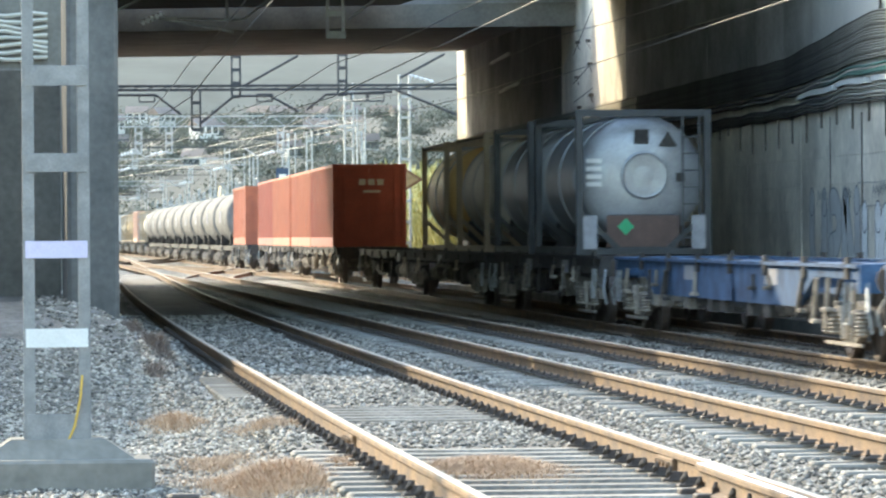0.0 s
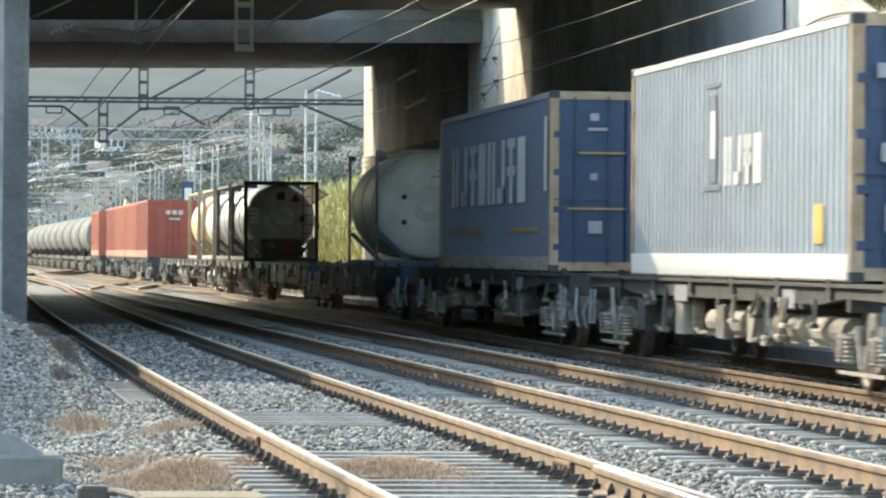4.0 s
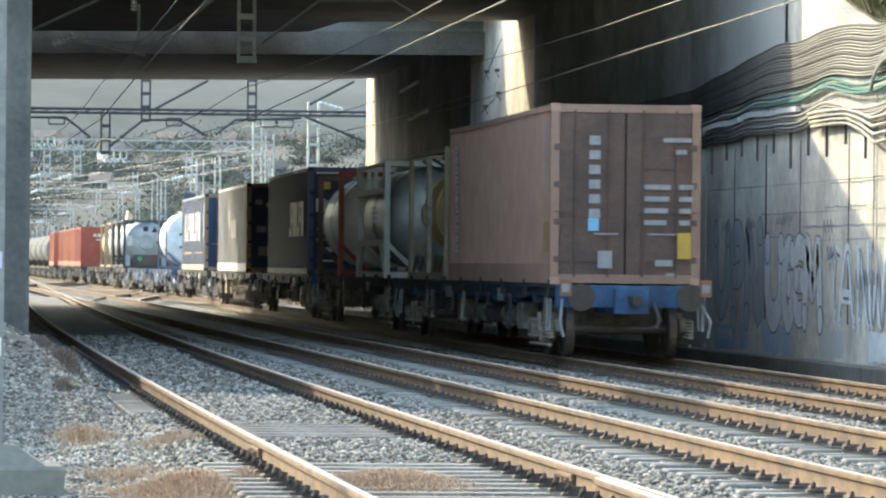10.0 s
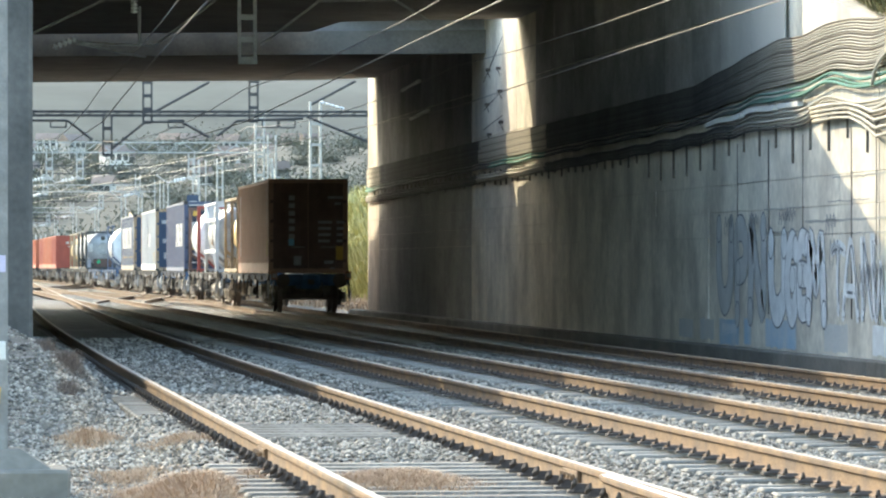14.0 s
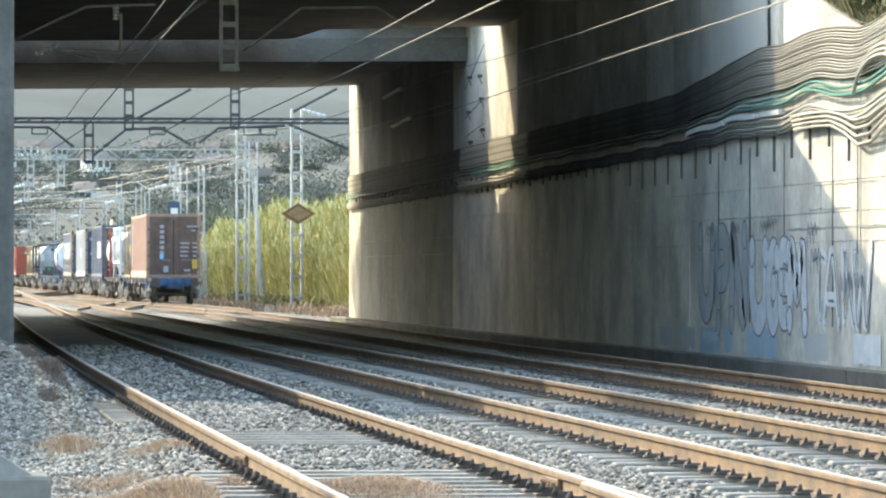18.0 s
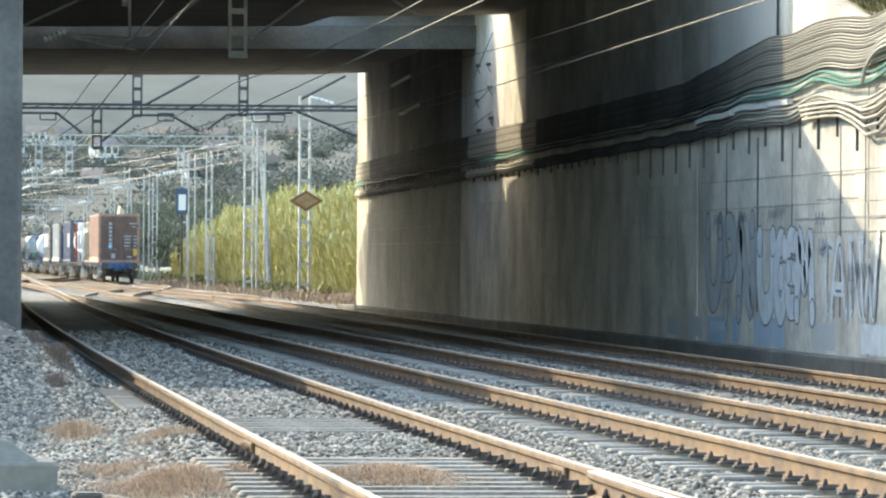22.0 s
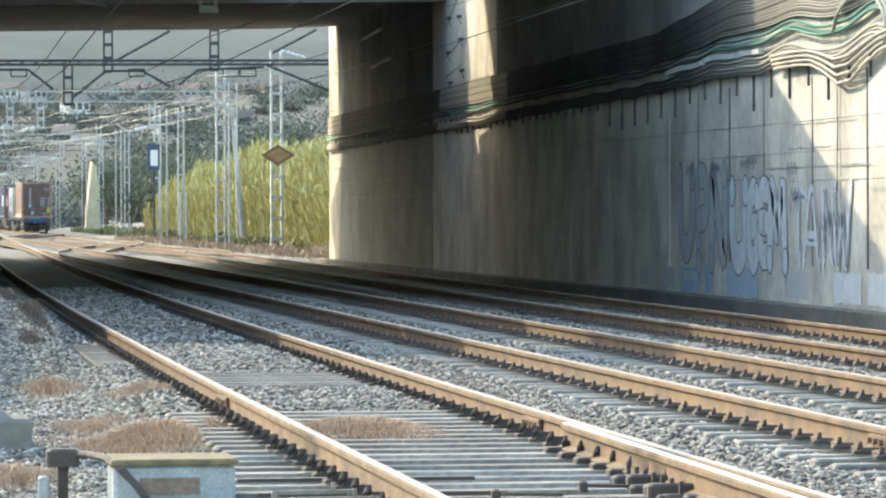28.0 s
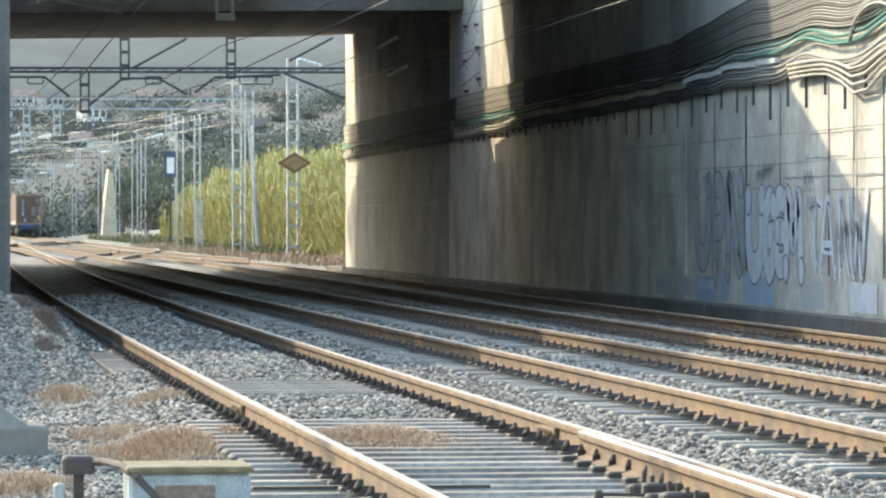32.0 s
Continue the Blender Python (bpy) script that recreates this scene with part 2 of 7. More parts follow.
class Mesh:
    """Collects boxes, tubes and prisms into one mesh."""

    def __init__(self):
        self.v, self.f, self.mi = [], [], []

    def add(self, verts, faces, mi=0):
        o = len(self.v)
        self.v += [tuple(p) for p in verts]
        self.f += [tuple(i + o for i in f) for f in faces]
        self.mi += [mi] * len(faces)
        return self

    def box(self, x0, x1, y0, y1, z0, z1, mi=0, bev=0.0):
        if bev <= 0:
            v = [(x, y, z) for z in (z0, z1) for y in (y0, y1) for x in (x0, x1)]
            return self.add(v, [(0, 2, 3, 1), (4, 5, 7, 6), (0, 1, 5, 4), (2, 6, 7, 3), (0, 4, 6, 2), (1, 3, 7, 5)], mi)
        b = bev
        ring = [(x0 + b, y0), (x1 - b, y0), (x1, y0 + b), (x1, y1 - b), (x1 - b, y1), (x0 + b, y1), (x0, y1 - b), (x0, y0 + b)]
        return self.prism(ring, z0, z1, mi, cap=b)

    def prism(self, ring, z0, z1, mi=0, cap=0.0):
        n = len(ring)
        cx, cy = sum(p[0] for p in ring) / n, sum(p[1] for p in ring) / n
        v = [(x, y, z0) for x, y in ring]
        if cap:
            v += [(x, y, z1 - cap) for x, y in ring]
            sx = max(abs(p[0] - cx) for p in ring) or 1
            sy = max(abs(p[1] - cy) for p in ring) or 1
            v += [(cx + (x - cx) * (1 - cap / sx), cy + (y - cy) * (1 - cap / sy), z1) for x, y in ring]
            k = 2
        else:
            v += [(x, y, z1) for x, y in ring]
            k = 1
        f = [tuple(range(n - 1, -1, -1)), tuple(range(k * n, k * n + n))]
        for j in range(k):
            f += [(j * n + i, j * n + (i + 1) % n, (j + 1) * n + (i + 1) % n, (j + 1) * n + i) for i in range(n)]
        return self.add(v, f, mi)

    def bar(self, a, b, w, h=None, mi=0, up=(0, 0, 1)):
        """A square bar from a to b."""
        a, b = Vector(a), Vector(b)
        d = (b - a).normalized()
        s = d.cross(Vector(up))
        if s.length < 1e-4:
            s = d.cross(Vector((0, 1, 0)))
        s.normalize()
        u = s.cross(d)
        h = h or w
        q = [a + s * i * w / 2 + u * j * h / 2 for i, j in ((-1, -1), (1, -1), (1, 1), (-1, 1))]
        q += [p + (b - a) for p in q]
        return self.add(q, [(3, 2, 1, 0), (4, 5, 6, 7), (0, 1, 5, 4), (1, 2, 6, 5), (2, 3, 7, 6), (3, 0, 4, 7)], mi)

    def tube(self, pts, r, n=6, mi=0, caps=True):
        pts = [Vector(p) for p in pts]
        rings = []
        for i, p in enumerate(pts):
            d = (pts[min(i + 1, len(pts) - 1)] - pts[max(i - 1, 0)]).normalized()
            s = d.cross(Vector((0, 0, 1)))
            if s.length < 1e-3:
                s = d.cross(Vector((0, 1, 0)))
            s.normalize()
            u = s.cross(d)
            rr = r[i] if isinstance(r, (list, tuple)) else r
            rings.append([p + (s * math.cos(2 * math.pi * k / n) + u * math.sin(2 * math.pi * k / n)) * rr for k in range(n)])
        v = [q for ring in rings for q in ring]
        f = [(i * n + k, (i + 1) * n + k, (i + 1) * n + (k + 1) % n, i * n + (k + 1) % n) for i in range(len(pts) - 1) for k in range(n)]
        if caps:
            f += [tuple(range(n)), tuple((len(pts) - 1) * n + k for k in range(n - 1, -1, -1))]
        return self.add(v, f, mi)

    def lathe_y(self, profile, n=28, mi=0, cx=0.0, cz=0.0):
        """Turns (y, radius) pairs about a line along y through (cx, cz)."""
        v = [(cx + r * math.cos(2 * math.pi * k / n), y, cz + r * math.sin(2 * math.pi * k / n)) for y, r in profile for k in range(n)]
        f = [(i * n + k, i * n + (k + 1) % n, (i + 1) * n + (k + 1) % n, (i + 1) * n + k) for i in range(len(profile) - 1) for k in range(n)]
        return self.add(v, f, mi)

    def lathe_x(self, profile, cy, cz, n=20, mi=0):
        v = [(x, cy + r * math.cos(2 * math.pi * k / n), cz + r * math.sin(2 * math.pi * k / n)) for x, r in profile for k in range(n)]
        f = [(i * n + k, (i + 1) * n + k, (i + 1) * n + (k + 1) % n, i * n + (k + 1) % n) for i in range(len(profile) - 1) for k in range(n)]
        return self.add(v, f, mi)

    def make(self, name, material, parent=None, label="", smooth=False):
        ob = link_mesh(name, self.v, self.f, material, parent, label, smooth)
        if any(self.mi):
            ob.data.polygons.foreach_set("material_index", self.mi)
        return ob


def thing(name, label, category, group="", at=(0, 0, 0), kind=""):
    ob = new(name)
    ob.empty_display_size = 0.3
    ob.location = at
    return tagged(ob, label, category, group, kind)


def part(name, mesh, material, parent, label="", smooth=False):
    return mesh.make(name, material, parent, label, smooth)


# ---- plan: y runs along the line, x to its right, rail heads of the near tracks at 0 ----
TRACK3_Z = -0.15
WALL_X = 15.0


def x1(y):
    """Centre of the near track, which drifts towards the middle track."""
    u = max(0.0, y - 35)
    return 3.45 + 0.0022 * u + 0.000075 * u * u if y < 140 else x1(139.9) + 0.0175 * (y - 139.9)


def x2(y):
    return 6.91 + 0.0005 * (y - 40)


def x3(y):
    """Centre of the train's track: nearly straight, then a long easy curve to the left."""
    bow = 0.27 - 1.55e-5 * (min(y, 760) - 215) ** 2
    return 11.35 + 0.0058 * (y - 65) + (max(0.0, bow) if y < 215 else bow)


# ground: one sheet out to the hills
def ground_z(x, y):
    z = -0.5
    if x < 2.0:
        z = -0.33 + 0.10 * max(0, min(1, (1.6 - x) / 2)) * (1 if y < 40 else 0.3)
    return z


def build_ground():
    xs = [-900, -300, -100, -40, -15, -8] + [-6 + 0.25 * i for i in range(26)] + [0.6 + 0.2 * i for i in range(80)] + [16.9, 18, 22, 30, 45, 80, 200, 500, 900]
    ys = [-60, -20, 0, 10] + [16 + 0.5 * i for i in range(150)] + [92 + 4 * i for i in range(22)] + [190, 220, 260, 320, 400, 520, 700, 1000, 1500, 2500]
    verts, faces = [], []
    for y in ys:
        for x in xs:
            z = -0.46
            if 14 < y < 200 and -7 < x < 16.5:
                bed = max(0, 1 - max(0, abs(x - x1(y)) - 1.5) / 0.9), 0.955 * max(0, 1 - max(0, abs(x - x2(y)) - 1.5) / 0.9)
                z = -0.46 + 0.235 * max(bed)
                z = max(z, -0.46 + 0.095 * max(0, 1 - max(0, abs(x - x3(y)) - 1.5) / 0.8))
                if x < 2.2:
                    h = noise.noise(Vector((x * 0.8, y * 0.35, 3.1)))
                    z = max(z, -0.30 + 0.13 * h) if y < 62 else max(z, -0.36)
                    if y > 42:
                        a = min(1, (y - 42) / 11) ** 1.4
                        b = max(0, min(1, (2.25 - x) / 0.6))
                        z = max(z, min(-0.30 + 0.92 * a * b, 1.2 - 0.575 * x) + 0.04 * h)
                d1 = abs(x - x1(y))
                if d1 < 0.78 or 0.98 < d1 < 1.4:
                    cover = 0.5 + 0.5 * noise.noise(Vector((x * 0.5, y * 0.45, 9)))
                    if (y > 41.5 and (d1 < 0.8 or y > 50.5 or y < 45)) or (37.6 < y <= 41.5 and d1 > 0.9) or 33.6 < y < 37.6:
                        z += 0.055 + 0.03 * cover
                bare = d1 < 1.45 and (y <= 33.6 or 37.6 < y <= 41.5)
                if bare:
                    z += 0.0 if d1 < 0.8 or y < 28 else -0.02
                if d1 < 1.42 and ((44 <= y <= 50.5 and d1 > 0.9)):
                    z -= 0.04
                z += (0.008 if bare else 0.025) * noise.noise(Vector((x * 2.3, y * 2.3, 0)))
            elif y > 200 or x > 16.5:
                z = -0.46 + (0.9 * max(0, min(1, (x - 17) / 12)) if x > 17 else 0)
            verts.append((x, y, z))
    n = len(xs)
    for j in range(len(ys) - 1):
        for i in range(n - 1):
            a = j * n + i
            faces.append((a, a + 1, a + n + 1, a + n))
    ob = link_mesh("ground", verts, faces, [M_GRAVEL, M_EARTH], smooth=True)
    idx = []
    for f in ob.data.polygons:
        c = f.center
        idx.append(0 if -7 < c.x < 16.5 and 14 < c.y < 420 else 1)
    ob.data.polygons.foreach_set("material_index", idx)
    tagged(ob, "grey crushed-stone ballast ground with dry earth beyond", "ground", kind="structure")


build_ground()


# ---- tracks ----
RAIL_PROFILE = [(-0.070, -0.159), (0.070, -0.159), (0.070, -0.148), (0.012, -0.130), (0.009, -0.052), (0.035, -0.038), (0.036, -0.012), (0.028, 0.0), (-0.028, 0.0), (-0.036, -0.012), (-0.035, -0.038), (-0.009, -0.052), (-0.012, -0.130), (-0.070, -0.148)]


def sweep_rail(centre, z, y0, y1, step, name, parent, label="", top=None):
    ys = [y0 + (y1 - y0) * i / max(1, round((y1 - y0) / step)) for i in range(max(1, round((y1 - y0) / step)) + 1)]
    n = len(RAIL_PROFILE)
    v = [(centre(y) + px, y, z + pz) for y in ys for px, pz in RAIL_PROFILE]
    f, mi = [], []
    for j in range(len(ys) - 1):
        for k in range(n):
            f.append((j * n + k, j * n + (k + 1) % n, (j + 1) * n + (k + 1) % n, (j + 1) * n + k))
            mi.append(1 if k == 7 else 0)
    f.append(tuple(range(n - 1, -1, -1)))
    mi.append(0)
    ob = link_mesh(name, v, f, [M_RAIL, top or M_RAILTOP], parent, label)
    ob.data.polygons.foreach_set("material_index", mi)
    return ob


def block_mesh(name, w, l, h, material, bev=0.03):
    m = Mesh()
    m.box(-l / 2, l / 2, -w / 2, w / 2, -h, 0, 0, bev)
    me = bpy.data.meshes.new(name)
    me.from_pydata(m.v, [], m.f)
    me.materials.append(material)
    return me


def clip_mesh(tall):
    """A cast chair on each side of the rail, with its screws; taller on the turnout timbers."""
    m = Mesh()
    h = 0.062 if tall else 0.035
    for s in (-1, 1):
        m.prism([(s * 0.062, -0.06), (s * 0.17, -0.05), (s * 0.17, 0.05), (s * 0.062, 0.06)][::s], 0.0, 0.02, 0, 0.008)
        v = [(s * a, b, c) for c, k in ((0.015, 1.0), (h, 0.45)) for a, b in ((0.04, -0.05 * k), (0.105 + 0.03 * k, -0.045 * k), (0.105 + 0.03 * k, 0.045 * k), (0.04, 0.05 * k))]
        m.add(v, [(4, 5, 6, 7), (0, 1, 5, 4), (1, 2, 6, 5), (2, 3, 7, 6), (3, 0, 4, 7)])
        for q, k in ((-0.03, 1.0), (0.03, 0.8)) if tall else ((0.0, 1.0),):
            m.tube([(s * 0.125, q, 0.015), (s * 0.125, q, h * k), (s * 0.122, q, (h + 0.035) * k)], [0.026, 0.02, 0.010], 6)
    me = bpy.data.meshes.new("rail_clip")
    me.from_pydata(m.v, [], m.f)
    me.materials.append(M_CLIP)
    return me


def child(name, me, parent, x, y, z, rz=0.0):
    ob = new(name, me)
    ob.parent = parent
    ob.location = (x, y, z)
    ob.rotation_euler = (0, 0, rz)
    return ob


def build_tracks():
    rnd = random.Random(4)
    block = block_mesh("sleeper_block", 0.19, 0.84, 0.20, M_SLEEPER, 0.015)
    timber = block_mesh("sleeper", 0.25, 2.65, 0.18, M_TIMBER, 0.02)
    long_timber = block_mesh("long_sleeper", 0.25, 3.05, 0.18, M_TIMBER, 0.02)
    clip, chair = clip_mesh(False), clip_mesh(True)
    tracks = []
    for i, (cx, z, label) in enumerate(((x1, 0.0, "nearest rusty railway track on worn pale sleepers"), (x2, 0.0, "middle rusty railway track on twin-block concrete sleepers"), (x3, TRACK3_Z, "railway track beside the concrete wall, used by the freight train"))):
        t = thing("railway_track", label, "railway track", "tracks under the bridge", kind="structure")
        tracks.append(t)
        for s in (-1, 1):
            sweep_rail(lambda y, s=s: cx(y) + s * 0.87, z, 12, 700, 3.0, "rail", t)
        y = 19.0
        while y < 92:
            yy = y + rnd.uniform(-0.02, 0.02)
            if i == 0:
                lng = y < 28
                child("sleeper", long_timber if lng else timber, t, cx(yy) - (0.2 if lng else 0), yy, z - 0.172 , rnd.uniform(-0.012, 0.012))
            else:
                for s in (-1, 1):
                    child("sleeper_block", block, t, cx(yy) + s * 0.87, yy, z - 0.196 + rnd.uniform(-0.012, 0.008), rnd.uniform(-0.03, 0.03))
            if y < 75:
                for s in (-1, 1):
                    child("rail_clip", chair if i == 0 else clip, t, cx(yy) + s * 0.87, yy + (0 if i == 0 else rnd.uniform(-0.02, 0.02)), z - 0.162, rnd.uniform(-0.12, 0.12))
            y += 0.6
        m = Mesh()
        while y < 420:
            m.box(cx(y) - 1.3, cx(y) + 1.3, y - 0.13, y + 0.13, z - 0.36, z - 0.165)
            y += 0.6
        tagged(part("far_sleepers", m, M_SLEEPER, t), kind="stuff")
        # fishplated joints
        for s, yj in ((-1, 33.3), (1, 29.4)) if i == 0 else ((-1, 26.6),) if i == 1 else ():
            m = Mesh()
            for q in (-1, 1):
                m.box(cx(yj) + s * 0.87 + q * 0.028 - 0.016, cx(yj) + s * 0.87 + q * 0.028 + 0.016, yj - 0.33, yj + 0.33, z - 0.125, z - 0.045, 0, 0.006)
                for k in (-0.24, -0.08, 0.08, 0.24):
                    m.lathe_x([(cx(yj) + s * 0.87 + q * 0.045, 0.0), (cx(yj) + s * 0.87 + q * 0.045, 0.02), (cx(yj) + s * 0.87 + q * 0.075, 0.02), (cx(yj) + s * 0.87 + q * 0.075, 0.0)], yj + k, z - 0.085, 8)
            part("fishplate", m, M_RAIL, t, "rusty bolted fishplate joint")
    # turnout blade laid inside the right rail of the nearest track
    t = tracks[0]
    sweep_rail(lambda y: x1(y) + 0.87 - 0.085 - 0.010 * max(0, 27.6 - y), 0.004, 12, 27.6, 1.0, "switch_blade", t, "bright worn switch blade beside the stock rail", M_BLADE)
    for yb in (24.2, 22.9):
        m = Mesh()
        m.bar((x1(yb) - 1.5, yb + 0.3, -0.15), (x1(yb) - 0.2, yb + 0.3, -0.15), 0.03, 0.02)
        part("point_rod", m, M_CLIP, t, "dark steel rod from the equipment box")
    for k, xa in enumerate((-0.55, -0.3, 0.25, 0.45)):
        yb = 22.3 + 0.62 * (k % 3)
        m = Mesh()
        m.box(x1(yb) + xa - 0.022, x1(yb) + xa + 0.022, yb - 0.03, yb + 0.03, -0.175, -0.115, 0, 0.01)
        m.bar((x1(yb) + xa, yb, -0.14), (x1(yb) + xa + 0.35, yb + 0.03, -0.15), 0.018)
        part("rod_bracket", m, M_CLIP, t, "dark iron bracket of the point rodding")
    for yb, dx in ((22.75, 0.05), (22.2, 0.1)):
        m = Mesh()
        x0 = x1(yb) - 1.50 + dx
        m.bar((x0, yb, -0.18), (x0, yb, -0.10), 0.03)
        m.bar((x0, yb, -0.11), (x0 + 0.42, yb + 0.05, -0.11), 0.03, 0.02)
        m.bar((x0 + 0.3, yb + 0.02, -0.12), (x0 + 0.3, yb + 0.02, -0.06), 0.02)
        m.bar((x0 + 0.1, yb - 0.2, -0.14), (x0 + 0.55, yb - 0.18, -0.14), 0.04, 0.02)
        part("rod_frame", m, M_TIMBER, t, "pale steel frame over the point rods")
    m = Mesh()
    for k in range(7):
        yb = 24.3 - 0.27 * k
        m.box(x1(yb) + 0.52 - 0.03 * (k % 2), x1(yb) + 0.74, yb - 0.05, yb + 0.05, -0.19, -0.135 + 0.02 * (k % 3), 0, 0.015)
        m.bar((x1(yb) + 0.62, yb, -0.14), (x1(yb) + 0.62, yb, -0.07), 0.022)
    part("blade_lock", m, M_CLIP, t, "greasy black lock of the switch blade")
    for k in range(9):
        yb = 22.6 + 0.6 * k
        m = Mesh()
        m.box(x1(yb) + 0.62, x1(yb) + 1.0, yb - 0.07, yb + 0.08, -0.17, -0.135, 0, 0.01)
        part("slide_plate", m, M_CLIP, t)
    # crossover rails beyond the bridge
    g = thing("crossover_track", "sunlit rusty crossover rails between the far tracks", "railway track", kind="structure")
    for a, b, ya, yb in ((x2, x3, 150, 235), (x3, x2, 165, 260), (x2, x3, 250, 340)):
        for s in (-1, 1):
            def c(y, a=a, b=b, ya=ya, yb=yb, s=s):
                u = max(0, min(1, (y - ya) / (yb - ya)))
                u = u * u * (3 - 2 * u)
                return a(y) * (1 - u) + b(y) * u + s * 0.87
            sweep_rail(c, -0.07 if a is not x1 else -0.004, ya, yb, 3.0, "rail", g)


build_tracks()


# ---- the underpass: right wall, two road bridges, left pier ----
def build_right_wall():
    w = thing("wall_east", "tall stained concrete retaining wall beside the tracks, sprayed with graffiti", "wall", kind="structure")
    # backing slab in profile (y, z)
    prof = [(20, -0.8), (149.6, -0.8), (149.6, 9.0), (75.9, 9.0), (75.9, 6.3), (74.87, 6.0), (71.08, 5.26), (69.25, 5.08), (67.3, 4.78), (20, 4.66)]
    v = [(WALL_X + 0.06, y, z) for y, z in prof] + [(WALL_X + 0.9, y, z) for y, z in prof]
    n = len(prof)
    f = [tuple(range(n - 1, -1, -1)), tuple(range(n, 2 * n))] + [(i, (i + 1) % n, n + (i + 1) % n, n + i) for i in range(n)]
    link_mesh("wall_core", v, f, M_WALL, w)
    # cast panels, joints left open
    rnd = random.Random(11)
    y = 54.11
    rows = ((-0.2, 1.795), (1.805, 2.265), (2.275, 2.765), (2.775, 4.66))
    while y < 149:
        wd = 3.06 if y < 148 - 3.06 else 149.5 - y
        for z0, z1 in rows:
            m = Mesh()
            o = rnd.uniform(-0.006, 0.006)
            m.box(WALL_X + o, WALL_X + 0.058, y + 0.016, y + wd - 0.016, z0, z1, 0, 0.006)
            # panels under the far bridge darkened for shade; the sunlit end stays pale
            part("panel", m, M_GRIMESHADE if 120 < y < 144.5 else M_WALL, w)
        if y > 76:
            m = Mesh()
            m.box(WALL_X + 0.004, WALL_X + 0.058, y + 0.012, y + wd - 0.012, 4.68, 8.0, 0, 0.006)
            part("panel", m, M_WALL, w)
        y += wd
    # facing blocks above the cables, added to carry the decks' painted shade
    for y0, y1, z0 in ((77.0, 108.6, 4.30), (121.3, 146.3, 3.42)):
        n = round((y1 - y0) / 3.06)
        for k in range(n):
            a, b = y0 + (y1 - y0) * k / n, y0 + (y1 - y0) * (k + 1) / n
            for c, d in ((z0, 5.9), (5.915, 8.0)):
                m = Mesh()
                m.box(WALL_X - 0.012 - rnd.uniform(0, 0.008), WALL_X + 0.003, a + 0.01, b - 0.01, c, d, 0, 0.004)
                part("facing_block", m, M_DECKSHADE, w)
    m = Mesh()
    y = 21.0
    while y < 149:
        m.box(WALL_X - 0.32, WALL_X + 0.02, y, y + 5.96, -0.8, -0.2, 0, 0.02)
        y += 6.0
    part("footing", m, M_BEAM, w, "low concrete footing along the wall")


def cable_z(k, y):
    """Height of cable k: five loose ones below, three green, then a tight flat bundle; all wave towards the open end."""
    off = 0.06 * k if k < 5 else 0.48 + 0.07 * (k - 5) if k < 8 else 0.74 + 0.045 * (k - 8)
    far = max(0.0, min(1.0, (y - 77) / 9.0))
    z = 3.70 - 0.10 * far - (0.004 * (y - 86) if y > 86 else 0) + off * (1 - 0.26 * far)
    z += 0.02 * math.sin(y * 1.9 + k * 0.25) * (1 if k < 8 else 0.5)
    if y < 82:
        u = (82 - y) / 10.0
        z += (0.06 if k > 7 else 0.09) * u * math.sin(y * 0.95 + 1.2 + 0.03 * k)
    return z


# brown strip colour that paints the shadow gaps between the cables
M_GAPSHADE = deck_shade_mat("brown_gap_shade", (0.20, 0.17, 0.13), 0.93, 0.14, (106.0, 119.5))
M_HANGER = mat("rusty_grey_hanger", (0.16, 0.14, 0.12), 0.85, 0, 0.3, 6)


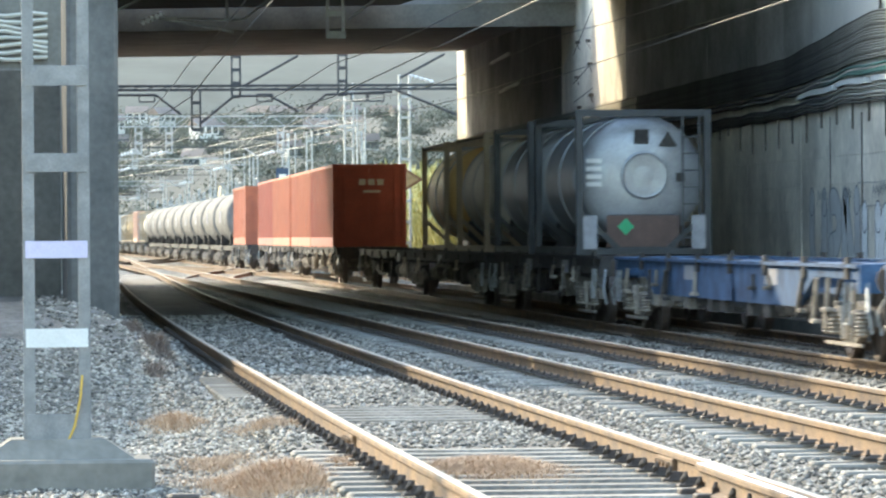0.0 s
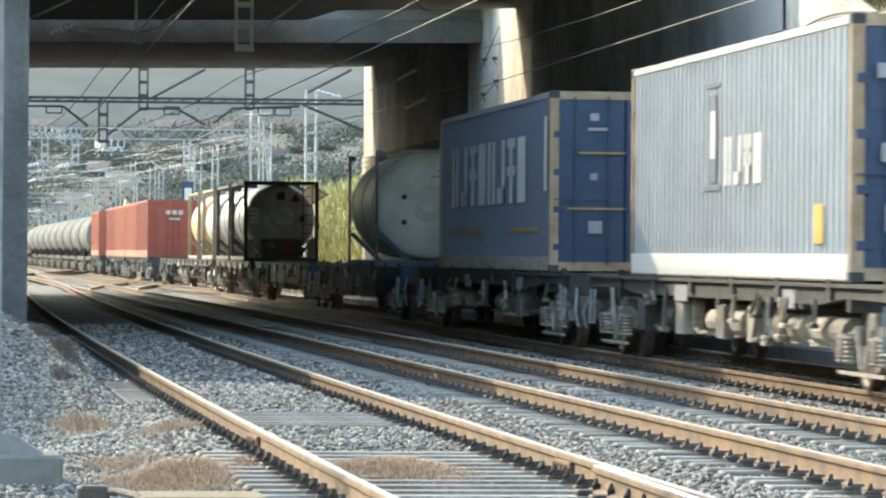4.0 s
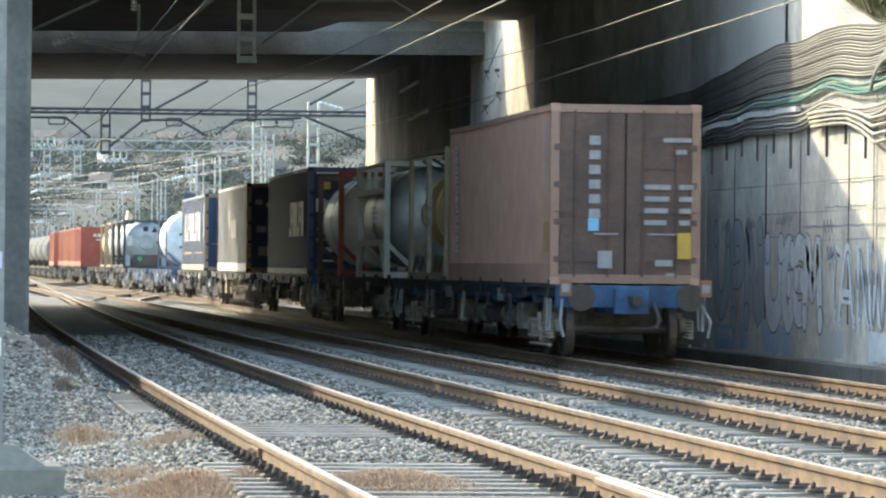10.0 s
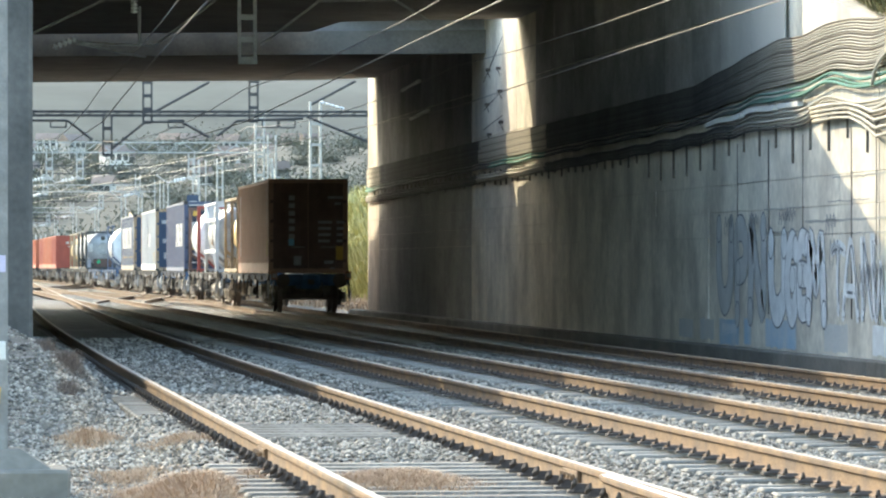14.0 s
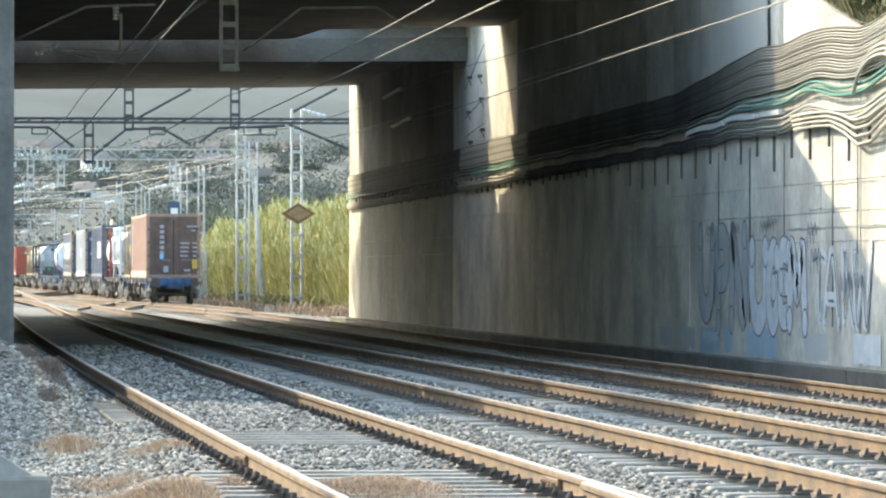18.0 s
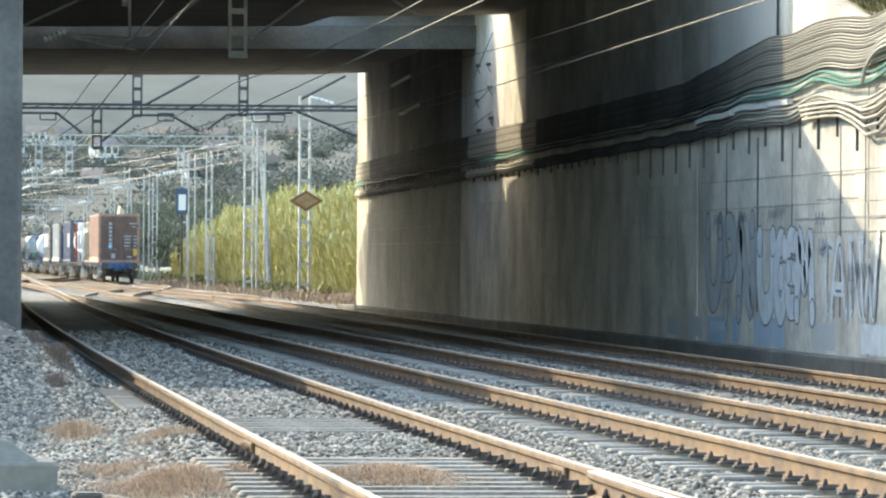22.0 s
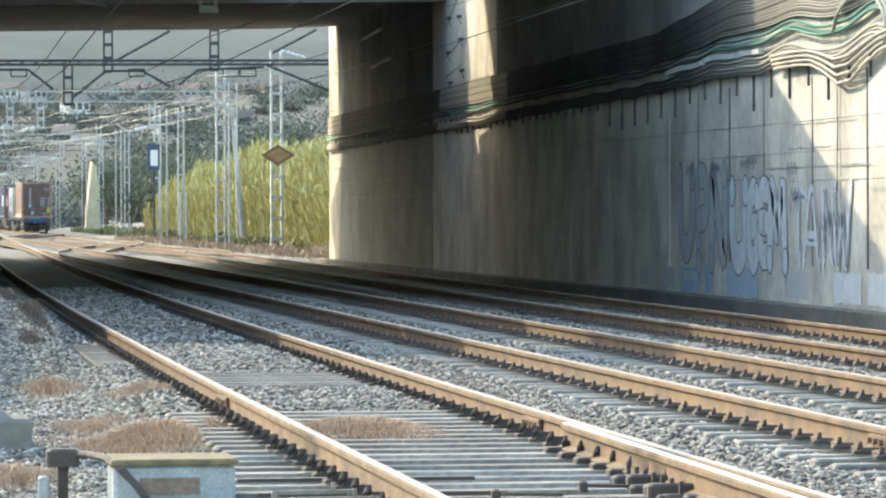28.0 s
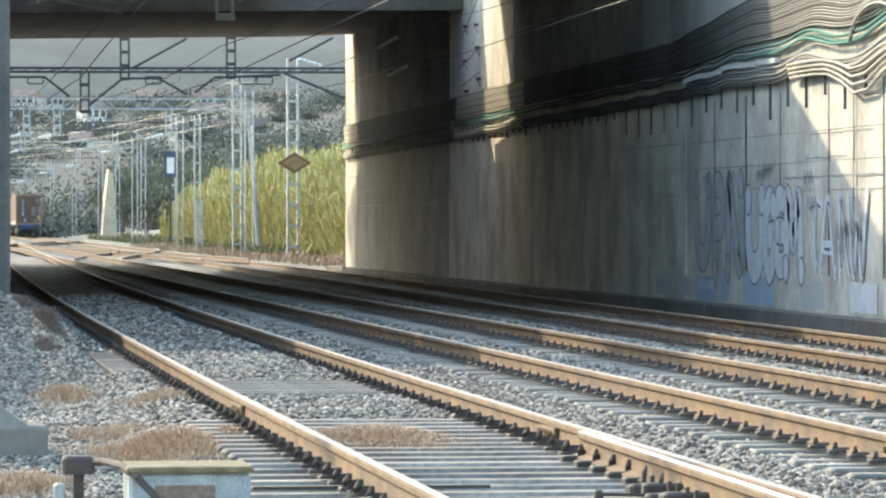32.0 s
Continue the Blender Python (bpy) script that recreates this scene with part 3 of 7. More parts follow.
def build_cables():
    c = thing("cable_run", "bundle of grey cables hung along the concrete wall", "cables", kind="structure")
    rnd = random.Random(5)
    ys = [58 + 0.55 * i for i in range(60)] + [91 + 2 * i for i in range(30)]
    for k in range(26):
        j = rnd.uniform(-0.012, 0.012) if k < 8 else rnd.uniform(-0.004, 0.004)
        pts = []
        for y in ys:
            z = cable_z(k, y) + j
            x = WALL_X - 0.075 - (0.03 * (k % 3) if k < 8 else 0.012 * (k % 2))
            if y < 66:
                z -= 0.05 * (66 - y) * (1 if k % 2 else 0.6)
                z = max(z, 2.6 + 0.05 * k)
            pts.append((x, y, z))
        m = Mesh()
        m.tube(pts, 0.0165 if k > 7 else 0.028, 5)
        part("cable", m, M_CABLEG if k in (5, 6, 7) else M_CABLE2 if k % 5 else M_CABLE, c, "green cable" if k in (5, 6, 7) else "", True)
    m = Mesh()
    v = []
    for y in ys:
        v += [(WALL_X - 0.03, y, max(2.6, cable_z(8, y) - (0.05 * (66 - y) if y < 66 else 0)) - 0.02), (WALL_X - 0.03, y, cable_z(25, y) + 0.02 - (0.05 * (66 - y) if y < 66 else 0))]
    m.add(v, [(2 * i, 2 * i + 2, 2 * i + 3, 2 * i + 1) for i in range(len(ys) - 1)])
    part("cable_tray", m, M_GAPSHADE, c, "dull brown strip standing in for the shade between the cables")
    # slack coils near the open end
    for k in range(3):
        m = Mesh()
        pts = []
        for i in range(21):
            a = math.pi * (0.05 + 1.05 * i / 20)
            pts.append((WALL_X - 0.14 - 0.02 * k, 68.1 + (2.0 - 0.06 * k) * math.cos(a) - 0.9 + 0.04 * k, 4.05 - 0.03 * k + (0.72 - 0.05 * k) * math.sin(a)))
        m.tube(pts, 0.026, 6)
        part("cable_loop", m, M_CABLE2, c, "slack loop of cable", True)
    # white trunking under the green cables, in broken lengths
    for y0, y1 in ((84.2, 80.6), (80.3, 77.4), (77.0, 75.2)):
        m = Mesh()
        n = 6
        v = []
        for i in range(n + 1):
            y = y0 + (y1 - y0) * i / n
            z = cable_z(4, y) + 0.12
            v += [(WALL_X - 0.16, y, z - 0.045), (WALL_X - 0.16, y, z + 0.045), (WALL_X - 0.06, y, z + 0.045), (WALL_X - 0.06, y, z - 0.045)]
        m.add(v, [(4 * i + j, 4 * i + (j + 1) % 4, 4 * i + 4 + (j + 1) % 4, 4 * i + 4 + j) for i in range(n) for j in range(4)] + [(3, 2, 1, 0), (4 * n, 4 * n + 1, 4 * n + 2, 4 * n + 3)])
        part("trunking", m, M_WHITE, c, "broken length of white cable trunking")
    # slack cables that droop below the bundle
    for j in range(4):
        m = Mesh()
        pts = [(WALL_X - 0.13 - 0.02 * j, 74.0 - 1.0 * i, 3.68 + 0.07 * j - (0.42 - 0.06 * j) * math.exp(-((74.0 - i - 68.6) / 1.5) ** 2) + 0.05 * max(0, i - 7)) for i in range(13)]
        m.tube(pts, 0.028, 6)
        part("slack_cable", m, M_CABLE2, c, "slack cable drooping under the bundle", True)
    # dark bars added in place of the drip stains below the cables
    y = 61.0
    while y < 148:
        m = Mesh()
        m.box(WALL_X - 0.045, WALL_X + 0.0, y - 0.009, y + 0.009, (2.95 + 0.4 * rnd.random()) if y < 93 else 3.34 + 0.12 * rnd.random(), 3.75)
        part("hanger", m, M_HANGER, c, "thin dark bar standing for a drip stain under the cables")
        y += 1.53 if y < 93 else 1.1
    # wall brackets and stays on the upright wall between the bridges
    for y, z in ((117.4, 6.4), (115.3, 6.35), (117.6, 5.5), (115.0, 5.75), (117.2, 4.7), (114.8, 4.95)):
        m = Mesh()
        m.box(WALL_X - 0.12, WALL_X + 0.0, y - 0.06, y + 0.06, z - 0.04, z + 0.04, 0, 0.01)
        m.bar((WALL_X - 0.1, y, z), (WALL_X - 0.01, y, z - 0.2), 0.02)
        part("bracket", m, M_HANGER, c, "dark iron wall bracket")
    for za, zb in ((6.1, 7.1), (5.35, 5.75), (4.85, 5.1)):
        m = Mesh()
        m.tube([(WALL_X - 0.1, 118.0, za), (WALL_X - 0.1, 114.2, zb)], 0.012, 6)
        part("stay_wire", m, M_HANGER, c, "thin iron stay")
    # pale cable tray sleeves on the far wall
    for yy, z in ((135.6, 6.70), (133.2, 5.75)):
        m = Mesh()
        m.tube([(WALL_X - 0.12, yy - 2.6, z + 0.05), (WALL_X - 0.12, yy + 2.2, z - 0.06)], 0.05, 6)
        part("conduit", m, M_WHITE, c, "short pale conduit on the wall")


M_TAG1 = mat("pale_blue_spray", (0.82, 0.84, 0.84), 0.8, 0, 0.2, 3)
M_TAG2 = mat("dark_blue_grey_spray", (0.21, 0.225, 0.245), 0.8, 0, 0.2, 3)
M_TAG3 = mat("faded_blue_overpaint", (0.36, 0.52, 0.66), 0.9, 0, 0.3, 1.1, (0.56, 0.60, 0.62))
M_TAG4 = mat("grey_blue_spray", (0.56, 0.57, 0.56), 0.85, 0, 0.2, 2)
M_TAG5 = mat("thin_grey_overpaint", (0.55, 0.57, 0.57), 0.9, 0, 0.3, 1.1, (0.62, 0.61, 0.57))


def smooth(pts, n=5):
    """Catmull-Rom points through a stroke's corners."""
    p = [pts[0]] + list(pts) + [pts[-1]]
    out = []
    for i in range(1, len(p) - 2):
        for k in range(n):
            u = k / n
            out.append(tuple(0.5 * (2 * p[i][c] + (p[i + 1][c] - p[i - 1][c]) * u + (2 * p[i - 1][c] - 5 * p[i][c] + 4 * p[i + 1][c] - p[i + 2][c]) * u * u + (3 * p[i][c] - p[i - 1][c] - 3 * p[i + 1][c] + p[i + 2][c]) * u ** 3) for c in (0, 1)))
    return out + [pts[-1]]


def stroke(m, pts, w, x):
    """One unbroken spray stroke with round ends, pts as (y, z)."""
    pts = [Vector(p) for p in smooth(pts)]
    left, right = [], []
    for i, p in enumerate(pts):
        d = (pts[min(i + 1, len(pts) - 1)] - pts[max(i - 1, 0)]).normalized()
        s = Vector((-d.y, d.x)) * w / 2
        left.append(p + s)
        right.append(p - s)
    v = [(x, q.x, q.y) for q in left + right]
    n = len(pts)
    m.add(v, [(i, i + 1, n + i + 1, n + i) for i in range(n - 1)])
    for e in (pts[0], pts[-1]):
        m.add([(x - 0.0006, e.x + w / 2 * math.cos(a), e.y + w / 2 * math.sin(a)) for a in [k * math.pi / 5 for k in range(10)]], [tuple(range(10))])


# strokes of the sprayed letters, in units of the letter's width and height
GLYPHS = {
    "A": [[(0.05, 0.0), (0.32, 0.75), (0.5, 1.0), (0.7, 0.72), (0.95, 0.0)], [(0.25, 0.35), (0.75, 0.35)]],
    "E": [[(0.9, 0.95), (0.4, 1.0), (0.18, 0.85), (0.15, 0.2), (0.35, 0.02), (0.9, 0.06)], [(0.2, 0.52), (0.75, 0.52)]],
    "G": [[(0.85, 0.9), (0.5, 1.0), (0.2, 0.8), (0.15, 0.25), (0.45, 0.0), (0.8, 0.12), (0.85, 0.45), (0.55, 0.48)]],
    "M": [[(0.08, 0.02), (0.15, 0.6), (0.2, 0.98), (0.38, 0.7), (0.5, 0.4), (0.65, 0.75), (0.82, 0.98), (0.86, 0.5), (0.95, 0.0)]],
    "N": [[(0.1, 0.02), (0.12, 0.6), (0.15, 0.98), (0.4, 0.6), (0.75, 0.05), (0.85, 0.5), (0.85, 1.0)]],
    "P": [[(0.2, 0.0), (0.18, 0.5), (0.15, 0.95), (0.6, 1.0), (0.88, 0.8), (0.7, 0.55), (0.25, 0.5)]],
    "T": [[(0.0, 0.95), (0.5, 1.0), (1.0, 0.93)], [(0.5, 0.95), (0.46, 0.5), (0.52, 0.0)]],
    "U": [[(0.1, 1.0), (0.12, 0.4), (0.3, 0.05), (0.6, 0.03), (0.85, 0.3), (0.88, 1.0)]],
    "W": [[(0.0, 1.0), (0.12, 0.4), (0.25, 0.02), (0.42, 0.4), (0.5, 0.65), (0.6, 0.35), (0.75, 0.0), (0.9, 0.5), (1.0, 1.0)]],
    "I": [[(0.4, 1.0), (0.5, 0.6), (0.45, 0.3), (0.55, 0.0)]],
}


def build_graffiti():
    rnd = random.Random(21)
    g = thing("graffiti", "pale sprayed graffiti letters with dark outlines on the concrete wall", "graffiti", kind="structure")
    k = 0
    # letter, far edge, near edge, foot, head, stroke width, pale fill or outline alone
    for ch, y0, y1, z0, z1, w, fill in (
            ("U", 83.7, 82.1, 0.60, 1.96, 0.56, 1), ("P", 81.9, 80.6, 0.40, 1.94, 0.52, 1),
            ("N", 80.5, 78.8, 0.42, 1.98, 0.56, 1), ("U", 78.5, 76.95, 0.46, 1.68, 0.60, 2), ("G", 76.95, 75.95, 0.46, 1.66, 0.54, 2), ("E", 75.95, 75.0, 0.52, 1.68, 0.50, 2),
            ("M", 75.1, 73.6, 0.46, 1.70, 0.52, 2), ("T", 73.0, 72.0, 0.55, 1.60, 0.22, 3), ("A", 72.2, 70.9, 0.46, 1.64, 0.24, 3), ("I", 71.0, 70.2, 0.60, 1.66, 0.22, 3),
            ("N", 70.7, 69.6, 0.45, 1.68, 0.22, 3), ("W", 69.9, 68.6, 0.46, 1.70, 0.24, 3)):
        for path in GLYPHS[ch]:
            pts = [(y0 + (y1 - y0) * a + rnd.uniform(-0.03, 0.03), z0 + (z1 - z0) * b + rnd.uniform(-0.02, 0.02)) for a, b in path]
            lift = 0.0007 * k
            if fill != 3:
                m = Mesh()
                stroke(m, pts, w, WALL_X - 0.010 - lift)
                part("spray_outline", m, M_TAG2, g, "dark blue-grey sprayed outline")
            if fill:
                m = Mesh()
                stroke(m, pts, w - 0.07 if fill != 3 else w, WALL_X - 0.0103 - lift)
                part("spray_fill", m, M_TAG1 if fill >= 2 else M_TAG4, g, "pale sprayed fill")
            if fill == 3:
                m = Mesh()
                stroke(m, [(a - 0.06, b - 0.03) for a, b in pts], 0.05, WALL_X - 0.0106 - lift)
                part("spray_outline", m, M_TAG2, g, "thin dark sprayed line")
            k += 1
    # thin tags over and beside the letters
    for y, z, h in ((82.9, 2.02, 0.3), (80.4, 2.05, 0.28), (77.6, 2.1, 0.2), (76.9, 2.15, 0.2), (73.5, 1.95, 0.35), (73.2, 1.5, 0.4), (70.9, 1.05, 0.5), (70.2, 1.1, 0.4)):
        m = Mesh()
        for j in range(3):
            yy = y - 0.28 * j
            stroke(m, [(yy, z - h / 2), (yy - 0.1, z + h / 2), (yy - 0.2, z - h * 0.1), (yy - 0.26, z + h * 0.3)], 0.035, WALL_X - 0.0225)
        part("thin_tag", m, M_TAG2, g, "thin dark tag")
    # squares of overpaint low on the wall, each with a ragged edge
    for y0, y1, z0, z1, mt in ((88.0, 86.4, -0.12, 0.24, M_TAG5), (85.6, 84.1, -0.12, 0.26, M_TAG5), (83.5, 81.5, -0.18, 0.29, M_TAG3), (80.98, 80.3, -0.15, 0.31, M_TAG3), (78.9, 76.1, -0.16, 0.34, M_TAG3), (73.7, 71.8, -0.14, 0.31, M_TAG5), (69.9, 67.9, -0.14, 0.34, M_TAG1), (67.4, 64.2, -0.12, 0.36, M_TAG1)):
        n = 14
        low = [z0 + 0.05 * noise.noise(Vector((y0, i * 0.9, 1))) for i in range(n + 1)]
        top = [z1 + 0.05 * noise.noise(Vector((y0, i * 0.8, 7))) for i in range(n + 1)]
        m = Mesh()
        v = [(WALL_X - 0.009, y0 + (y1 - y0) * i / n, low[i]) for i in range(n + 1)] + [(WALL_X - 0.009, y0 + (y1 - y0) * i / n, top[i]) for i in range(n + 1)]
        m.add(v, [(i, i + 1, n + 2 + i, n + 1 + i) for i in range(n)])
        part("overpaint", m, mt, g, "ragged square of faded overpaint")
    m = Mesh()
    for i in range(9):
        y = 83.2 - 0.17 * i
        stroke(m, [(y, -0.02 + 0.1 * rnd.random()), (y - 0.07, 0.2), (y - 0.14, 0.02 + 0.1 * rnd.random())], 0.035, WALL_X - 0.013)
    part("thin_tag", m, M_TAG1, g, "small white tag")
    # dark sealed joints down the wall
    for y, wd in ((81.65, 0.02), (78.62, 0.032), (75.5, 0.016), (71.5, 0.036), (69.6, 0.016), (67.45, 0.034), (65.4, 0.03)):
        m = Mesh()
        m.box(WALL_X - 0.012, WALL_X + 0.02, y - wd, y + wd, 0.42 if wd > 0.03 else 1.6, 3.5)
        part("joint_seal", m, M_HANGER, g, "dark sealed joint down the wall")
    for y0, y1, z, h in ((79.0, 75.6, 2.27, 0.012), (78.8, 75.7, 1.86, 0.012), (75.3, 67.2, 2.02, 0.022), (73.4, 70.1, 2.33, 0.012), (71.3, 67.5, 1.80, 0.012), (73.0, 68.1, 2.72, 0.012)):
        m = Mesh()
        n = 16
        q = [z + 0.03 * noise.noise(Vector((i * 0.8, z, 4))) for i in range(n + 1)]
        v = [(WALL_X - 0.0085, y0 + (y1 - y0) * i / n, q[i] + d * h * (0.6 + 0.6 * rnd.random())) for d in (-1, 1) for i in range(n + 1)]
        m.add(v, [(i, i + 1, n + 2 + i, n + 1 + i) for i in range(n)])
        part("dirt_line", m, M_GRIMESHADE, g, "dark dirt along a pour line")


def far_edge(x):
    return 118.3 - 0.26 * (x - 15)


def build_bridges():
    # near bridge: wide slab, its unseen front shaped and raised to set shadows and skylight
    b = thing("road_bridge", "wide dark concrete road bridge over the tracks, seen from below", "bridge", kind="structure")
    m = Mesh()
    m.prism([(-2.98, 65.4), (9.52, 83.73), (10.87, 82.13), (12.82, 79.23), (15.0, 75.93), (15.88, 74.6), (15.88, 88), (-14, 88), (-14, 76)], 9.0, 9.54)
    part("front_deck", m, M_SOOT, b)
    m = Mesh()
    v = [(-14, 88, 9.0), (15.88, 88, 9.0), (15.88, 108.8, 7.45), (-14, 108.8, 7.45), (-14, 88, 9.54), (15.88, 88, 9.54), (15.88, 108.8, 8.0), (-14, 108.8, 8.0)]
    m.add(v, [(0, 3, 2, 1), (4, 5, 6, 7), (0, 1, 5, 4), (1, 2, 6, 5), (2, 3, 7, 6), (3, 0, 4, 7)])
    part("middle_deck", m, M_SOOT, b)
    m = Mesh()
    m.prism([(-14, 108.8), (15.88, 108.8), (15.88, 111.4), (14.6, 112.1), (10.75, 114.0), (10.4, 118.95), (-12, 124.75)], 7.45, 8.0)
    part("deck", m, M_SOOT, b)
    m = Mesh()
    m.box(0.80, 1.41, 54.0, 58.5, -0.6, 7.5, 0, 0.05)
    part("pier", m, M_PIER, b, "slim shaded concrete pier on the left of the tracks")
    # far bridge with its pale edge beam
    c = thing("road_bridge", "second concrete road bridge with a pale edge beam and dark soffit", "bridge", kind="structure")
    xs = (-14.0, 15.9)
    m = Mesh()
    ya, yb = far_edge(xs[0]), far_edge(xs[1])
    ring = [(xs[0], ya), (xs[1], yb), (xs[1], yb + 0.55), (xs[0], ya + 0.55)]
    m.prism(ring, 6.88, 7.50)
    part("edge_beam", m, M_BEAM, c, "pale concrete edge beam")
    m = Mesh()
    ring = [(xs[0], ya + 0.35), (xs[1], yb + 0.35), (xs[1], yb + 0.75), (xs[0], ya + 0.75)]
    m.prism(ring, 7.50, 8.25)
    part("parapet", m, M_SOOT, c)
    # unseen slab added to cut the sun's left edge on the wall
    m = Mesh()
    m.prism([(15.9, 114.4), (15.9, yb + 0.33), (10.2, far_edge(10.2) + 0.33), (10.99, 119.17), (14.21, 116.06)], 8.0, 8.25)
    part("corner_slab", m, M_SOOT, c, "unseen slab at the deck corner, added to shade the wall")
    m = Mesh()
    ring = [(xs[0], ya + 0.6), (xs[1], yb + 0.6), (xs[1], 146.3), (14.75, 147.5), (13.05, 149.35), (xs[0], 157.0)]
    m.prism(ring, 7.42, 7.94)
    part("deck", m, M_SOOT, c)
    # unseen slab added to shade the wall's far end, no actual walkway
    m = Mesh()
    m.prism([(xs[0], 157.0), (10.6, 150.2), (8.5, 158.6), (xs[0], 165.0)], 7.74, 8.3)
    part("walkway", m, M_SOOT, c)
    # lamp post with its stay on the near bridge, known by its shadow on the train
    l = thing("bridge_lamp_post", "tall grey lamp post with a stay on the road bridge", "lamp post", at=(2.79, 74.78, 9.54))
    m = Mesh()
    m.tube([(0, 0, 0), (0, 0, 5.5)], [0.2, 0.14], 10)
    part("post", m, M_GALV, l)
    m = Mesh()
    m.tube([(0, 0, 0.3), (0.2, 8.6, 2.0)], 0.10, 8)
    part("stay", m, M_GALV, l)
    # left abutments behind the pier
    w = thing("wall_west", "shaded concrete abutment wall with cables and graffiti on the left", "wall", kind="structure")
    m = Mesh()
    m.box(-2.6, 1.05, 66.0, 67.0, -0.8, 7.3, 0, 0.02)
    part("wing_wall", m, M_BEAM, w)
    # low wall added for the shade it throws on the ballast
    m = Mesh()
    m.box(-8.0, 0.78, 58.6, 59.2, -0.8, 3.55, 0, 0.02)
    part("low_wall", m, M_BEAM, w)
    # unseen rising wall, added to shade the ballast heap on the left
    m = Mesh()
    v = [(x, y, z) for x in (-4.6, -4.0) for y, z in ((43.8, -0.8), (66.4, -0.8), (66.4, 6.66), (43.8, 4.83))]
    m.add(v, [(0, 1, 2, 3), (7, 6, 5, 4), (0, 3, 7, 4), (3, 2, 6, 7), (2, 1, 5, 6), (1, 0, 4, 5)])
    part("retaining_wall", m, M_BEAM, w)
    m = Mesh()
    for k in range(8):
        m.tube([(-2.5 + i * 0.2, 65.93, 3.95 + 0.09 * k - 0.035 * (-2.5 + i * 0.2 - 1) + 0.03 * math.sin(i * 1.3 + k)) for i in range(17)], 0.03, 5)
    part("cables", m, M_CABLE2, w, "cables along the left abutment")
    m = Mesh()
    m.box(-2.6, 1.05, 65.4, 65.98, -0.8, 0.15, 0, 0.03)
    part("footing", m, M_CONC, w)


build_right_wall()
build_cables()
build_graffiti()
build_bridges()


# ---- overhead line, masts, far land ----
M_LEAF = island_mat("cane_leaf", (0.25, 0.23, 0.075), (0.56, 0.49, 0.22), 0.8, (0.40, 0.36, 0.13))
M_LEAF2 = island_mat("pine_needle", (0.03, 0.055, 0.02), (0.11, 0.13, 0.05), 0.85)
# leaf colour made paler and greyer to paint in distance haze
M_LEAF3 = island_mat("hazy_grey_green_leaf", (0.06, 0.07, 0.042), (0.16, 0.165, 0.11), 0.85)
M_DRY = island_mat("dry_weed", (0.26, 0.17, 0.11), (0.50, 0.36, 0.24), 0.95)
M_SHRUB = island_mat("olive_shrub_leaf", (0.07, 0.085, 0.03), (0.24, 0.21, 0.10), 0.9)
M_BARK = mat("rough_bark", (0.16, 0.12, 0.09), 0.95, 0, 0.3, 6)
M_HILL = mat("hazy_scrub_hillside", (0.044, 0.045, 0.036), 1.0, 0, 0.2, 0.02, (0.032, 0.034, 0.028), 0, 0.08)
# distance haze is put into the ridge's paler colour
M_HILL2 = mat("hazy_far_ridge", (0.112, 0.115, 0.10), 1.0, 0, 0.3, 0.012, (0.085, 0.092, 0.078), 0, 0.05)
M_PLASTER = mat("sunlit_plaster", (0.66, 0.63, 0.58), 0.9, 0, 0.15, 0.5, rand=0.3)
M_ROOF = mat("clay_roof_tile", (0.24, 0.19, 0.16), 0.9, 0, 0.2, 0.5, rand=0.2)
M_DARKGLASS = mat("dark_window", (0.03, 0.035, 0.04), 0.3, 0, 0.1, 2)


def lattice_mast(x, y, z0, h, label, w=0.42, d=0.34, material=None, group="masts beside the line", gap=0.95):
    """Two channel legs joined by flat battens."""
    material = material or M_GALV
    t = thing("catenary_mast", label, "mast", group, (x, y, z0))
    for s in (-1, 1):
        m = Mesh()
        m.box(s * w / 2 - 0.048, s * w / 2 + 0.048, -d / 2, d / 2, 0, h, 0, 0.006)
        part("leg", m, material, t)
    z = 0.6
    while z < h - 0.2:
        m = Mesh()
        m.box(-w / 2, w / 2, -d / 2, d / 2, z - 0.06, z + 0.06)
        part("batten", m, material, t)
        z += gap
    return t


def insulator(m, a, b, n=5, r=0.05):
    a, b = Vector(a), Vector(b)
    us, rs = [0.0], [0.018]
    for i in range(n):
        c = (i + 0.5) / n
        us += [c - 0.3 / n, c - 0.28 / n, c + 0.28 / n, c + 0.3 / n]
        rs += [0.018, r, r * 0.9, 0.018]
    m.tube([a.lerp(b, u) for u in us + [1.0]], rs + [0.018], 8)


def hanger_frame(m, x, y, z):
    """Small rectangular stirrup under a portal beam."""
    for a, b in (((x - 0.28, y, z), (x + 0.28, y, z)), ((x - 0.28, y, z), (x - 0.28, y, z - 0.26)), ((x + 0.28, y, z), (x + 0.28, y, z - 0.26)), ((x - 0.28, y, z - 0.26), (x + 0.28, y, z - 0.26))):
        m.bar(a, b, 0.05)


def drop_box(m, x, y, z1, z0, w=0.30):
    for s in (-1, 1):
        m.bar((x + s * w / 2, y, z1), (x + s * w / 2, y, z0), 0.07)
    z = z0
    while z <= z1:
        m.bar((x - w / 2, y, z), (x + w / 2, y, z), 0.06, 0.12)
        z += 0.48


